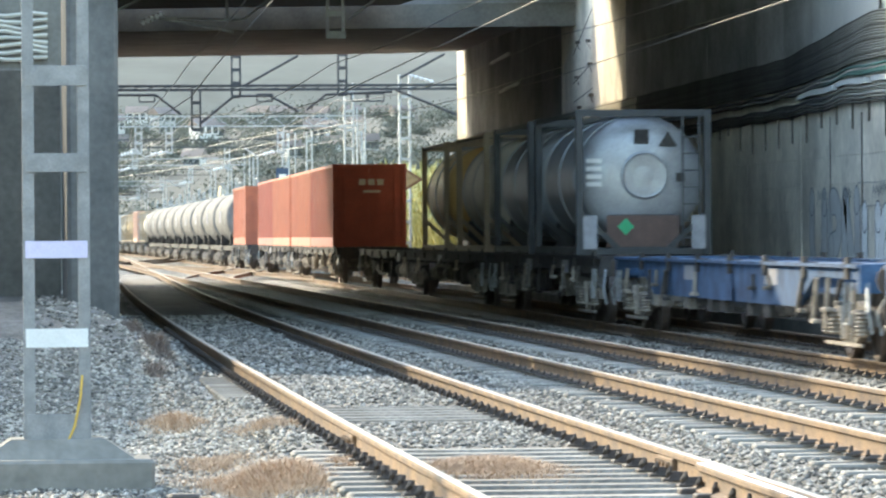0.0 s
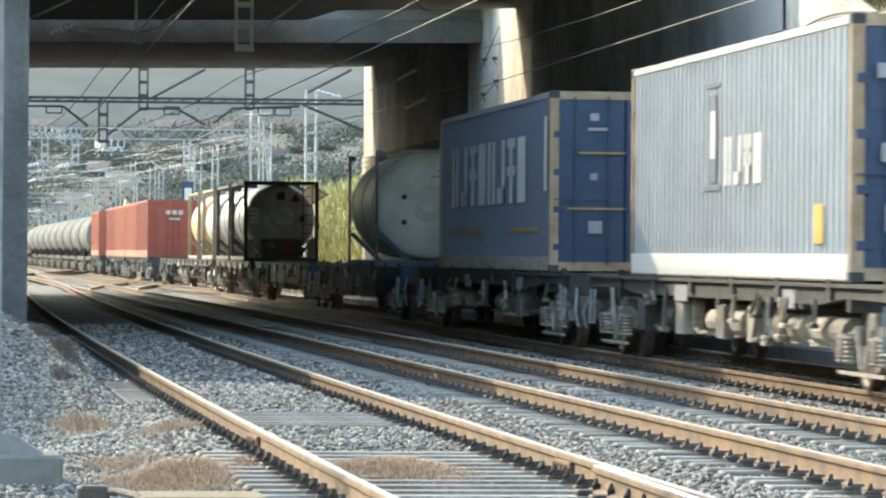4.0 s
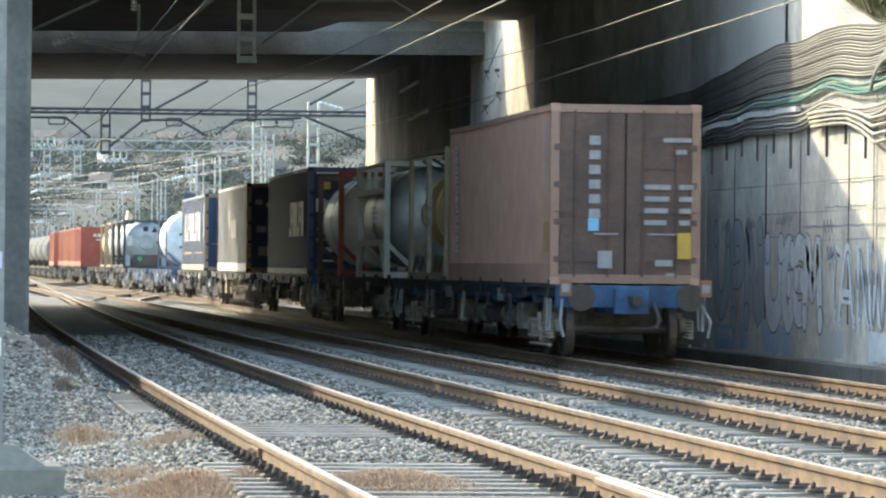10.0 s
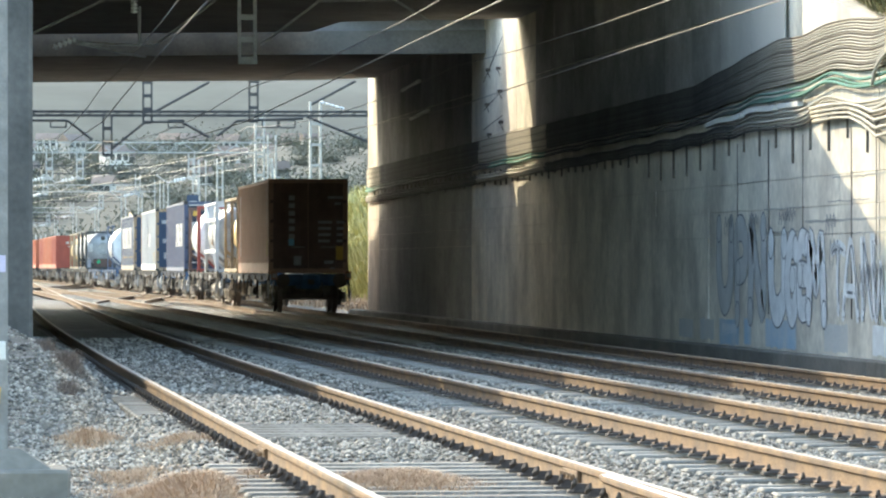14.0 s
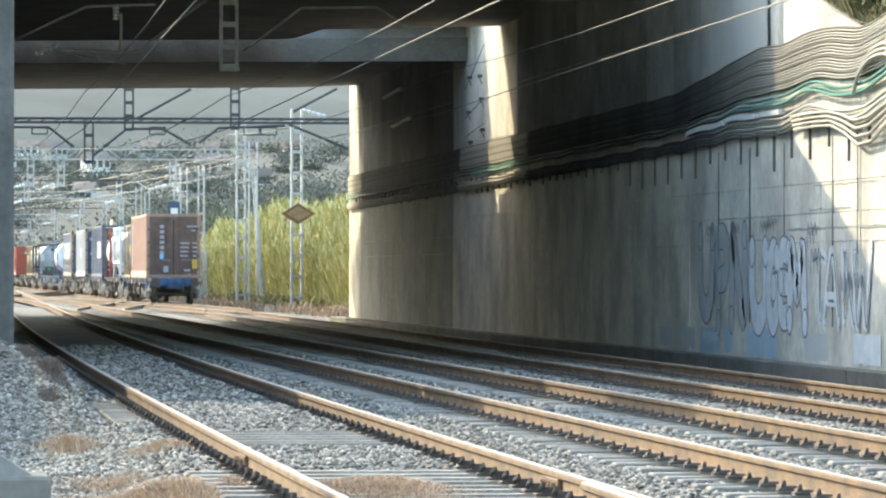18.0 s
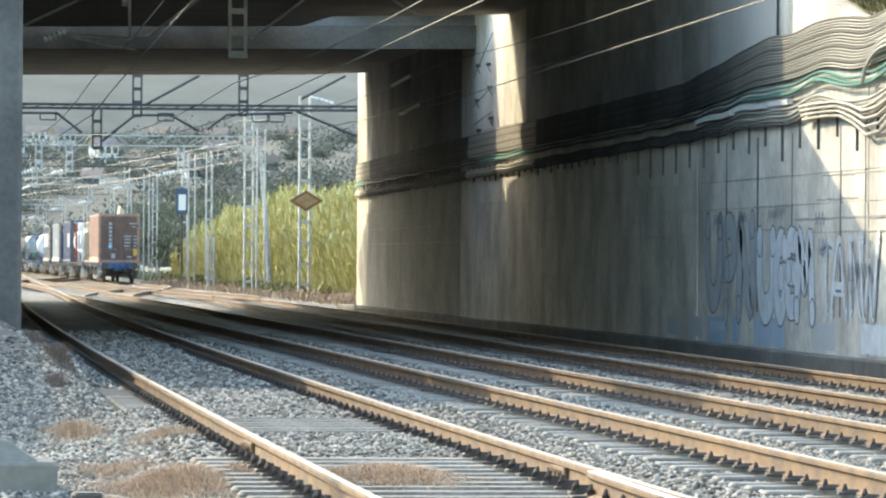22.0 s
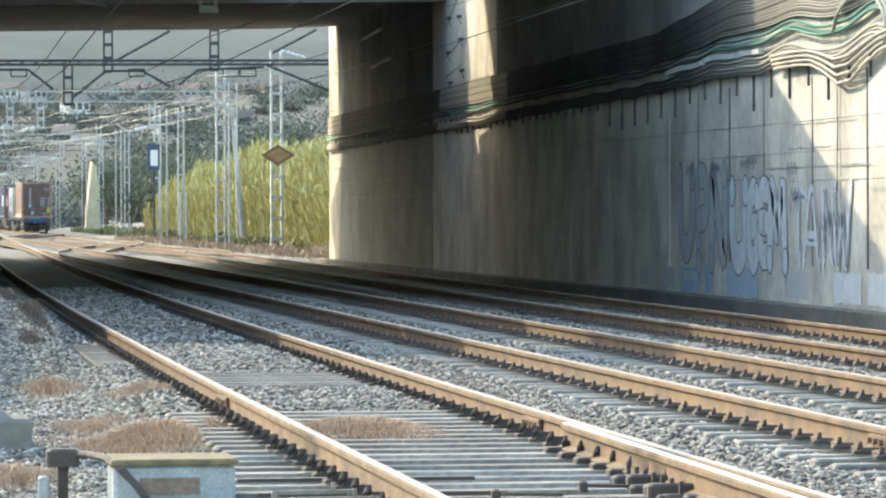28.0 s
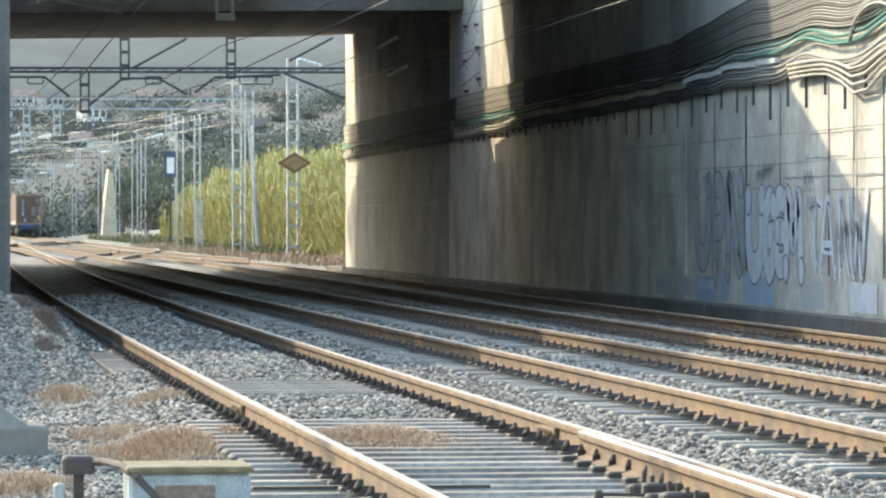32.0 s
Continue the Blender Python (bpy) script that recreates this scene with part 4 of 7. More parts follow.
def build_portals():
    # dark portal just beyond the far bridge
    y = 163.0
    p = thing("catenary_portal", "dark steel catenary portal spanning the tracks beyond the bridge", "portal", "catenary portals")
    m = Mesh()
    for dz in (0.0, 0.14):
        m.bar((-9, y, 6.66 + dz), (17.0, y, 6.70 + dz), 0.09, 0.09)
    x = -9.0
    while x < 16.9:
        m.bar((x, y, 6.66), (x + 0.5, y, 6.82), 0.03)
        x += 0.5
    part("beam", m, M_DARKSTEEL, p)
    for x, za, zb in ((8.37, 7.95, 6.44), (6.93, 6.7, 5.26), (1.4, 6.7, 5.3), (12.2, 7.95, 6.5), (3.9, 7.9, 6.5)):
        m = Mesh()
        drop_box(m, x, y, za, zb)
        part("drop_tube", m, M_DARKSTEEL, p)
    for x in (5.17, 9.4, 12.8, 13.42, 2.0):
        m = Mesh()
        hanger_frame(m, x, y, 6.52)
        part("stirrup", m, M_DARKSTEEL, p)
    for pts in (((7.1, 5.5), (8.3, 6.46), (9.6, 6.46), (10.6, 5.9)), ((10.9, 5.95), (11.6, 6.5), (14.0, 6.6)), ((14.13, 6.66), (16.5, 5.7)), ((4.0, 6.5), (5.5, 6.5), (6.4, 5.8)), ((2.0, 5.8), (2.7, 6.5), (3.6, 6.5)), ((8.6, 6.8), (10.6, 7.9)), ((14.3, 7.1), (15.9, 7.95)), ((1.6, 5.5), (2.9, 6.4))):
        m = Mesh()
        m.tube([(a, y, b) for a, b in pts], 0.05, 6)
        part("cantilever", m, M_DARKSTEEL, p)
    m = Mesh()
    insulator(m, (14.6, y, 7.2), (15.5, y, 6.95))
    part("insulator", m, M_INSUL, p)
    for x in (-9, 17.0):
        m = Mesh()
        for s in (-1, 1):
            m.bar((x + s * 0.2, y, -0.5), (x + s * 0.2, y, 7.3), 0.08, 0.2)
        part("leg", m, M_GALV, p)
    # steel portal hung under the near bridge
    y = 98.0
    p = thing("catenary_portal", "galvanised steel catenary beam hung under the bridge", "portal", "catenary portals")
    m = Mesh()
    m.box(-2.5, 14.9, y - 0.08, y + 0.08, 7.26, 7.42, 0, 0.01)
    part("beam", m, M_GALV, p)
    m = Mesh()
    drop_box(m, 7.20, y, 7.30, 5.72, 0.34)
    part("drop_tube", m, M_GALV, p)
    m = Mesh()
    m.box(7.0, 7.42, y - 0.12, y + 0.12, 5.66, 5.82, 0, 0.01)
    part("foot_plate", m, M_GALV, p)
    for pts in (((7.5, 6.08), (8.77, 7.04), (10.4, 7.08), (11.2, 6.6)), ((1.8, 5.95), (4.11, 7.04), (5.6, 7.1)), ((4.6, 6.07), (5.2, 6.07), (6.85, 7.3)), ((4.86, 6.05), (4.86, 6.9)), ((3.4, 6.12), (4.9, 6.06)), ((3.4, 6.12), (5.0, 5.8))):
        m = Mesh()
        m.tube([(a, y, b) for a, b in pts], 0.032, 6)
        part("cantilever", m, M_GALV, p)
    m = Mesh()
    insulator(m, (3.0, y, 6.0), (3.5, y, 6.2), 5, 0.07)
    part("insulator", m, M_INSUL, p)
    m = Mesh()
    insulator(m, (4.75, y, 6.75), (4.75, y, 7.05), 4, 0.07)
    part("insulator", m, M_INSUL, p)
    # further portals, ever smaller down the line
    for k, yy in enumerate((225, 285, 345, 410, 480, 560, 650)):
        p = thing("catenary_portal", "distant steel catenary portal over the tracks", "portal", "catenary portals")
        xr = 17.6 + 0.006 * (yy - 200)
        m = Mesh()
        zt = 6.9 + 0.15 * (k % 2)
        m.bar((-14, yy, zt), (xr, yy, zt), 0.07, 0.07)
        m.bar((-14, yy, zt + 0.5), (xr, yy, zt + 0.5), 0.07, 0.07)
        x = -14.0
        while x < xr - 1:
            m.bar((x, yy, zt), (x + 0.7, yy, zt + 0.5), 0.035)
            m.bar((x + 0.7, yy, zt + 0.5), (x + 1.4, yy, zt), 0.035)
            x += 1.4
        part("beam", m, M_DARKSTEEL if k % 2 else M_GALV, p)
        for x in (-3, 0.8, x1(139) + 1, x2(yy), x3(yy)):
            m = Mesh()
            drop_box(m, x + 1.2, yy, zt, zt - 1.3)
            m.tube([(x + 1.2, yy, zt - 1.2), (x, yy, zt - 1.5), (x - 0.6, yy, zt - 1.1)], 0.04, 5)
            part("cantilever", m, M_GALV, p)
            m = Mesh()
            insulator(m, (x + 0.9, yy, zt - 1.28), (x + 0.3, yy, zt - 1.42), 4, 0.09)
            part("insulator", m, M_INSUL, p)
        for x in (-14, xr):
            m = Mesh()
            m.bar((x - 0.2, yy, -0.5), (x - 0.2, yy, zt + 0.9), 0.08, 0.2)
            m.bar((x + 0.2, yy, -0.5), (x + 0.2, yy, zt + 0.9), 0.08, 0.2)
            part("leg", m, M_GALV, p)


def build_wires():
    w = thing("contact_wires", "bare overhead contact and carrier wires along the tracks", "wires", kind="structure")
    for cx, zc, zm in ((x1, 4.42, 5.2), (x2, 4.40, 5.12), (x3, 4.76, 5.65), (lambda y: 0.5 - 0.01 * y, 5.0, 5.9), (lambda y: -3 - 0.01 * y, 5.0, 5.9)):
        for z, sag, r in ((zc, 0.0, 0.011), (zm, 0.35, 0.010)):
            pts = []
            sup = [163, 225, 285, 345, 410, 480, 560, 650] if zc == 5.0 else [30, 98, 163, 225, 285, 345, 410, 480, 560, 650]
            for a, b in zip(sup, sup[1:]):
                for i in range(6):
                    u = i / 6
                    y = a + (b - a) * u
                    lift = 0.0 if y < 100 else min(0.9, (y - 100) * 0.01)
                    st = 0.2 * (1 if sup.index(a) % 2 else -1) * (1 - 2 * u)
                    pts.append((cx(y) + st, y, z + lift - sag * 4 * u * (1 - u)))
            m = Mesh()
            m.tube(pts, r, 5)
            part("wire", m, M_WIRE, w, "", True)
    # feeder wires slung low across to the masts on the right
    for k, (za, zb) in enumerate(((7.6, 6.9), (6.9, 6.4), (8.3, 7.4))):
        m = Mesh()
        pts = [(-6 + 24 * u, 520 - 300 * u, za * (1 - u) + zb * u - 1.4 * u * (1 - u) * 4 * 0.5) for u in [i / 14 for i in range(15)]]
        m.tube(pts, 0.016, 5)
        part("wire", m, M_WIRE, w, "", True)


def build_masts():
    t = lattice_mast(18.25, 206, -0.45, 9.2, "tall galvanised lattice mast with a rusty diamond-shaped sign", 0.46, 0.34, None, "masts beside the line")
    m = Mesh()
    r = 0.56
    m.prism([(r * math.cos(a), r * 0.62 * math.sin(a)) for a in (0, math.pi / 2, math.pi, 1.5 * math.pi)], 0, 0.03)
    q = Mesh()
    r = 0.78
    q.prism([(r * math.cos(a), r * 0.62 * math.sin(a)) for a in (0, math.pi / 2, math.pi, 1.5 * math.pi)], 0, 0.02)
    rim = part("sign_rim", q, M_RUSTRIM, t, "dark rusty rim")
    rim.rotation_euler = (radians(90), 0, 0)
    rim.location = (0.05, -0.205, 4.42)
    s = part("sign_plate", m, M_ORANGE, t, "rusty diamond-shaped sign plate")
    s.rotation_euler = (radians(90), 0, 0)
    s.location = (0.05, -0.22, 4.42)
    m = Mesh()
    m.box(-0.30, 0.42, -0.215, -0.20, 4.28, 4.55)
    part("sign_band", m, M_GALV, t)
    lattice_mast(17.45, 229, -0.45, 9.6, "tall galvanised lattice mast beside the tracks")
    m = thing("leaning_pole", "slender leaning concrete stay pole beside a mast", "pole", at=(18.2, 230, -0.45))
    q = Mesh()
    q.tube([(0.5, 0, 0), (-0.1, 0, 7.2)], [0.16, 0.09], 8)
    part("pole", q, M_GALV, m)
    for x, y, h in ((19.0, 282, 8.4), (18.9, 305, 8.8), (19.4, 350, 8.0), (19.8, 398, 8.2), (17.3, 255, 3.0)):
        lattice_mast(x, y, -0.45, h, "distant galvanised lattice mast" if h > 4 else "short grey signal post", 0.34, 0.25, None, "masts beside the line", 1.2)
    b = thing("signal_board", "blue and white signal board on a post beside the line", "signal", at=(18.42, 300, -0.45))
    m = Mesh()
    m.bar((0, 0, 0), (0, 0, 6.5), 0.12)
    part("post", m, M_DARKSTEEL, b)
    m = Mesh()
    m.box(-0.42, 0.42, -0.12, -0.08, 4.7, 6.4, 0, 0.01)
    part("board", m, M_BLUE, b, "blue board")
    m = Mesh()
    m.box(-0.24, 0.24, -0.135, -0.125, 4.95, 6.0)
    part("panel", m, M_WHITE, b, "white panel")
    # sunlit tapering wing wall by the line
    b = thing("wing_wall", "sunlit pale tapering concrete wall end beside the line", "wall", at=(20.2, 420, -0.9))
    m = Mesh()
    v = [(-0.8, -1, 0), (0.6, -1, 0), (0.6, 3, 0), (-0.8, 3, 0), (-0.6, -1, 3.4), (0.5, -1, 3.9), (0.5, 3, 3.9), (-0.6, 3, 3.4), (-0.2, -1, 7.1), (0.2, -1, 6.6), (0.2, 3, 6.6), (-0.2, 3, 7.1)]
    f = [(3, 2, 1, 0)] + [(a + j, b_ + j, b_ + 4 + j, a + 4 + j) for j in (0, 4) for a, b_ in ((0, 1), (1, 2), (2, 3), (3, 0))] + [(8, 9, 10, 11)]
    m.add(v, f)
    part("wall", m, mat("weathered_beige_render", (0.56, 0.47, 0.32), 0.9, 0, 0.25, 0.6), b)


def blades(n, place, length, width, rnd, lean=0.5):
    """Leaf blades as bent strips of two quads; place() gives a foot and a height factor."""
    v, f = [], []
    for _ in range(n):
        (x, y, z), k = place()
        a = rnd.uniform(0, 2 * math.pi)
        l = length * k * rnd.uniform(0.6, 1.25)
        dx, dy = math.cos(a), math.sin(a)
        w = width * rnd.uniform(0.6, 1.3)
        sx, sy = -dy * w / 2, dx * w / 2
        h1, o1 = l * 0.62, l * 0.22 * lean * 2
        h2, o2 = l * (0.62 + 0.2 * (1 - lean)), l * 0.6 * lean * 1.4
        b = len(v)
        v += [(x - sx, y - sy, z), (x + sx, y + sy, z), (x + dx * o1 + sx, y + dy * o1 + sy, z + h1), (x + dx * o1 - sx, y + dy * o1 - sy, z + h1), (x + dx * o2, y + dy * o2, z + h2)]
        f += [(b, b + 1, b + 2, b + 3), (b + 3, b + 2, b + 4)]
    return v, f


def build_canes():
    rnd = random.Random(8)

    def top(x, y):
        h = 4.3 + 1.2 * noise.noise(Vector((x * 0.35, y * 0.08, 7))) + 0.5 * noise.noise(Vector((x, y * 0.4, 1)))
        h *= min(1, 0.35 + (x - 18.6) / 3.5)
        return max(0.5, h * (1.12 if y < 250 else 1.12 - 0.3 * min(1.0, (y - 250) / 75)))

    def place():
        y = 165 + 165 * rnd.random() ** 1.1
        x = 18.9 + 7 * rnd.random() ** 1.6 + 0.004 * (y - 165)
        t = top(x, y)
        z = -0.3 + t * rnd.random() ** 0.75
        return (x, y, z), 1.0

    v, f = blades(95000, place, 0.8, 0.065, rnd, 0.5)
    ob = link_mesh("cane_thicket", v, f, M_LEAF)
    tagged(ob, "thicket of tall yellow-green cane beside the tracks", "cane thicket", kind="stuff")
    # dark heart of the thicket: a sheet coloured as its inner shade
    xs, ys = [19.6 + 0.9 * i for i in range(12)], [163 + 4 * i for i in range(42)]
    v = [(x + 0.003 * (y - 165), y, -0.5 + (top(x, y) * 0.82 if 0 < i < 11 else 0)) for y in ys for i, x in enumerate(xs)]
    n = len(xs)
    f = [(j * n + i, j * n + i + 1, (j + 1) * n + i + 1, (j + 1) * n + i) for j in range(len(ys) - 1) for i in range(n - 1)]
    tagged(link_mesh("cane_undergrowth", v, f, mat("shaded_cane", (0.12, 0.15, 0.04), 0.95, 0, 0.4, 1.2, (0.05, 0.07, 0.02))), "dark sheet inside the cane thicket, standing in for its inner shade", "undergrowth", kind="stuff")

    def dry():
        y = 158 + 150 * rnd.random() ** 1.3
        return (16.0 + 3.6 * rnd.random(), y, -0.42), 0.3 + 0.6 * max(0, noise.noise(Vector((y * 0.15, 2, 3))) + 0.3)

    def low():
        y = 200 + 230 * rnd.random()
        x = 17.6 + 2.6 * rnd.random() + 0.004 * (y - 200)
        return (x, y, -0.45), 0.4 + 1.2 * max(0, noise.noise(Vector((x * 0.7, y * 0.12, 8))) + 0.2)
    v, f = blades(9000, low, 0.8, 0.07, rnd, 0.7)
    tagged(link_mesh("low_scrub", v, f, M_SHRUB), "low olive scrub at the foot of the bank", "scrub", kind="stuff")
    v, f = blades(4200, dry, 0.8, 0.05, rnd, 0.7)
    tagged(link_mesh("dry_grass", v, f, M_DRY), "dry brown grass along the edge of the ballast", "grass", kind="stuff")


def build_tree(x, y, z, h, r, label, seed, leaf=None, count=2600):
    rnd = random.Random(seed)
    t = thing("tree", label, "tree", "trees", (x, y, z))
    m = Mesh()
    m.tube([(0, 0, 0), (0.1 * h * 0.2, 0, h * 0.35), (-0.02 * h, 0.02 * h, h * 0.8)], [0.05 * h * 0.6, 0.03 * h, 0.008 * h], 8)
    part("trunk", m, M_BARK, t)
    tips = []
    for i in range(9):
        a = i * 2.4
        zz = h * (0.3 + 0.06 * i)
        tip = (r * 0.7 * math.cos(a), r * 0.7 * math.sin(a), zz + h * 0.12)
        tips.append(tip)
        m = Mesh()
        m.tube([(0, 0, zz), (tip[0] * 0.5, tip[1] * 0.5, zz + h * 0.04), tip], [0.02 * h, 0.012 * h, 0.005 * h], 5)
        part("limb", m, M_BARK, t)

    def place():
        c = rnd.choice(tips + [(0, 0, h * 0.85)])
        d = Vector((rnd.gauss(0, 1), rnd.gauss(0, 1), rnd.gauss(0, 0.7))) * r * 0.26
        return (c[0] + d.x, c[1] + d.y, c[2] + d.z), 1.0
    v, f = blades(count, place, 0.35, 0.09, rnd, 0.7)
    link_mesh("crown", v, f, leaf or M_LEAF2, t)
    return t


def build_land():
    # bank behind the retaining wall, and the road embankment at the bridges
    m = Mesh()
    prof = ((20, 4.7), (66, 4.76), (67.3, 4.84), (69.25, 5.14), (71.08, 5.32), (74.87, 6.06), (75.85, 6.36))
    v = [p for y, z in prof for p in ((15.3, y, z), (16.2, y, z + 0.35 + 0.1 * math.sin(y)), (18, y, z + 0.9), (22, y, z + 1.7), (60, y, 9.5))]
    m.add(v, [(5 * j + i, 5 * j + i + 1, 5 * j + i + 6, 5 * j + i + 5) for j in range(6) for i in range(4)])
    tagged(m.make("bank", M_EARTH), "dry earth bank above the retaining wall", "bank", kind="structure")
    m = Mesh()
    m.prism([(15.9, 75.9), (70, 75.9), (70, 149), (15.9, 149)], -0.8, 7.9)
    tagged(m.make("road_embankment", M_EARTH), "earth embankment carrying the road", "embankment", kind="structure")
    # left block lies out of view, its edge set to cut skylight
    m = Mesh()
    m.prism([(-70, 67.5), (-2.6, 67.5), (-2.6, 150), (-70, 150)], -0.8, 7.3)
    tagged(m.make("road_embankment", M_EARTH), "earth embankment carrying the road on the far side", "embankment", kind="structure")
    # bank added out of view to keep low skylight off the far wall
    m = Mesh()
    v = [(-16, 152, -0.7), (-16, 760, -0.7), (-28, 760, 9), (-28, 152, 9), (-90, 760, 14), (-90, 152, 14), (-90, 152, -0.7), (-28, 152, -0.7)]
    m.add(v, [(0, 3, 2, 1), (3, 5, 4, 2), (0, 7, 3), (7, 6, 5, 3)])
    tagged(m.make("bank", M_EARTH), "unseen earth bank added to block low skylight by the far tracks", "bank", kind="structure")
    for i, (x, y, z, h, r) in enumerate(((17.2, 66.0, 5.0, 3.6, 1.6), (17.6, 70.5, 5.6, 4.2, 1.9), (19.5, 62, 5.6, 5.0, 2.2), (20.0, 68, 6.2, 5.5, 2.4), (18.0, 58, 4.9, 3.4, 1.6), (16.9, 68.2, 4.9, 2.6, 1.5), (16.8, 72.6, 5.6, 2.4, 1.3), (18.6, 73.5, 6.2, 3.4, 1.8))):
        build_tree(x, y, z, h, r, "bushy dark green pine on the bank above the wall", 40 + i)
    for i, (x, y, z, h) in enumerate(((16.0, 66.2, 4.95, 1.3), (16.2, 68.4, 5.2, 1.5), (16.1, 70.6, 5.5, 1.2), (16.6, 72.4, 5.9, 1.7), (17.4, 74.3, 6.6, 1.6), (17.3, 70.0, 5.9, 2.0), (16.0, 64.5, 4.9, 1.2))):
        build_tree(x, y, z - 0.3, h, h * 0.75, "low olive-green shrub on the bank above the wall", 140 + i, M_SHRUB, 900)
    # hills
    def ridge(name, y, depth, base, amp, seed, material, label, steps=70):
        verts, faces = [], []
        rows = 9
        for j in range(rows):
            u = j / (rows - 1)
            for i in range(steps):
                x = -900 + 1900 * i / (steps - 1)
                n = noise.noise(Vector((x * 0.004, seed, 0))) + 0.4 * noise.noise(Vector((x * 0.013, seed + 3, j * 0.3)))
                h = (base + amp * n) * (math.sin(u * math.pi / 2) ** 0.8)
                verts.append((x, y + depth * u, -2 + h + (1.5 * noise.noise(Vector((x * 0.05, j, seed))) if 0 < j else 0)))
        for j in range(rows - 1):
            for i in range(steps - 1):
                a = j * steps + i
                faces.append((a, a + 1, a + steps + 1, a + steps))
        ob = link_mesh(name, verts, faces, material, smooth=True)
        tagged(ob, label, "hill", kind="structure")
        return ob
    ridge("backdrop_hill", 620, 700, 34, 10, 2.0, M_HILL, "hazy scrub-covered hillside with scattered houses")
    ridge("backdrop_ridge", 1500, 900, 175, 14, 9.0, M_HILL2, "pale hazy distant ridge under the sky")
    # scattered houses, each shrunk to look far off from the camera
    rnd = random.Random(31)
    protos = []
    for k in range(3):
        w, d, h = ((3.2, 3.6, 2.8), (4.4, 4.4, 5.1), (2.6, 3, 2.6))[k]
        t = thing("house", "distant pale plastered house on the hillside", "house", "houses on the hillside", (-400 - 30 * k, 900, -2))
        m = Mesh()
        m.box(-w / 2, w / 2, -d / 2, d / 2, -3, h)
        part("wall", m, M_PLASTER, t)
        m = Mesh()
        v = [(-w / 2 - 0.4, -d / 2 - 0.4, h), (w / 2 + 0.4, -d / 2 - 0.4, h), (w / 2 + 0.4, d / 2 + 0.4, h), (-w / 2 - 0.4, d / 2 + 0.4, h), (-w / 2 - 0.4, 0, h + 1.6), (w / 2 + 0.4, 0, h + 1.6)]
        m.add(v, [(3, 2, 1, 0), (0, 1, 5, 4), (2, 3, 4, 5), (1, 2, 5), (3, 0, 4)])
        part("roof", m, M_ROOF, t)
        for i in range(3):
            for z in (1.0, 3.6) if h > 5 else (1.2,):
                m = Mesh()
                x = -w / 2 + w * (i + 0.5) / 3
                m.box(x - 0.5, x + 0.5, -d / 2 - 0.03, -d / 2 + 0.05, z, z + 1.3)
                part("window", m, M_DARKGLASS, t)
        protos.append(t)
    for i, (x, y, h) in enumerate(((21.8, 428, 6.6), (24.5, 440, 7.4), (27.5, 424, 6.0), (30.5, 452, 8.0), (35.0, 438, 7.2))):
        build_tree(x, y, -0.8, h, 2.6, "distant dark green tree behind the cane thicket", 70 + i, M_LEAF3, 5000)
    for i, (x, y, h, r) in enumerate(((21.3, 318, 4.6, 2.2), (23.2, 330, 5.6, 2.6), (21.6, 345, 4.4, 2.2), (24.2, 358, 6.2, 2.8), (22.0, 372, 5.0, 2.4), (24.8, 388, 6.6, 2.8), (22.4, 398, 5.2, 2.4), (26.8, 340, 6.6, 2.9), (27.6, 372, 7.2, 3.0), (23.0, 300, 4.8, 2.2))):
        build_tree(x, y, -0.6, h, r, "shaded dark green tree beside the line", 170 + i, M_LEAF3, 3200)
    for i in range(66):
        y = 780 + 500 * rnd.random()
        x = -25 + 95 * rnd.random() * (y / 800)
        u = (y - 620) / 700
        z = -3 + 33 * math.sin(min(1, max(0, u)) * math.pi / 2) ** 0.8
        copy_thing(protos[i % 3], pose(x, y, z, 0, 0, rnd.uniform(-35, 35)))
    # clumps of trees on the slope
    v, f = [], []

    hill = bpy.data.objects["backdrop_hill"]
    cl = []
    for _ in range(200):
        y = 640 + 520 * rnd.random()
        x = -35 + 0.16 * y * rnd.random()
        ok, loc, nor, idx = hill.ray_cast((x, y, 200), (0, 0, -1))
        if ok:
            cl.append((x, y, loc.z, rnd.uniform(1.2, 3.0)))
    for _ in range(60):
        cl.append((-20 + 75 * rnd.random(), 470 + 150 * rnd.random(), -0.5, rnd.uniform(1.2, 2.2)))

    def place():
        x, y, z, r = rnd.choice(cl)
        return (x + rnd.gauss(0, 1.1) * r, y + rnd.gauss(0, 1) * r, z + abs(rnd.gauss(0, 0.75)) * r), 1.0
    v, f = blades(170000, place, 0.42, 0.3, rnd, 0.8)
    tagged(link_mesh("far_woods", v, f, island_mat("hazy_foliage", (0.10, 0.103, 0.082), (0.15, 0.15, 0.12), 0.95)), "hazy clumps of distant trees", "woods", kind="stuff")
    # dry scrub on the bank above the wall
    bank = bpy.data.objects["bank"]

    def scrub():
        x, y = 15.32 + 2.2 * rnd.random() ** 1.4, 62 + 13.6 * rnd.random()
        ok, loc, nor, idx = bank.ray_cast((x, y, 30), (0, 0, -1))
        return (x, y, loc.z - 0.03 if ok else 4.8), 0.35 + 0.9 * max(0, noise.noise(Vector((x * 1.3, y * 0.9, 5))) + 0.35)
    v, f = blades(9000, scrub, 0.5, 0.03, rnd, 0.7)
    tagged(link_mesh("bank_scrub", v, f, island_mat("brown_bank_scrub", (0.12, 0.10, 0.05), (0.42, 0.33, 0.20), 0.95, (0.20, 0.20, 0.09))), "dry brown and olive scrub along the top of the wall", "scrub", kind="stuff")


build_portals()
build_wires()
build_masts()
build_canes()
build_land()


# ---- the freight train, which runs away from the eye at a steady pace ----
SPEED = 16.4
REAR_AT_9 = 55.3
DECK = 1.18
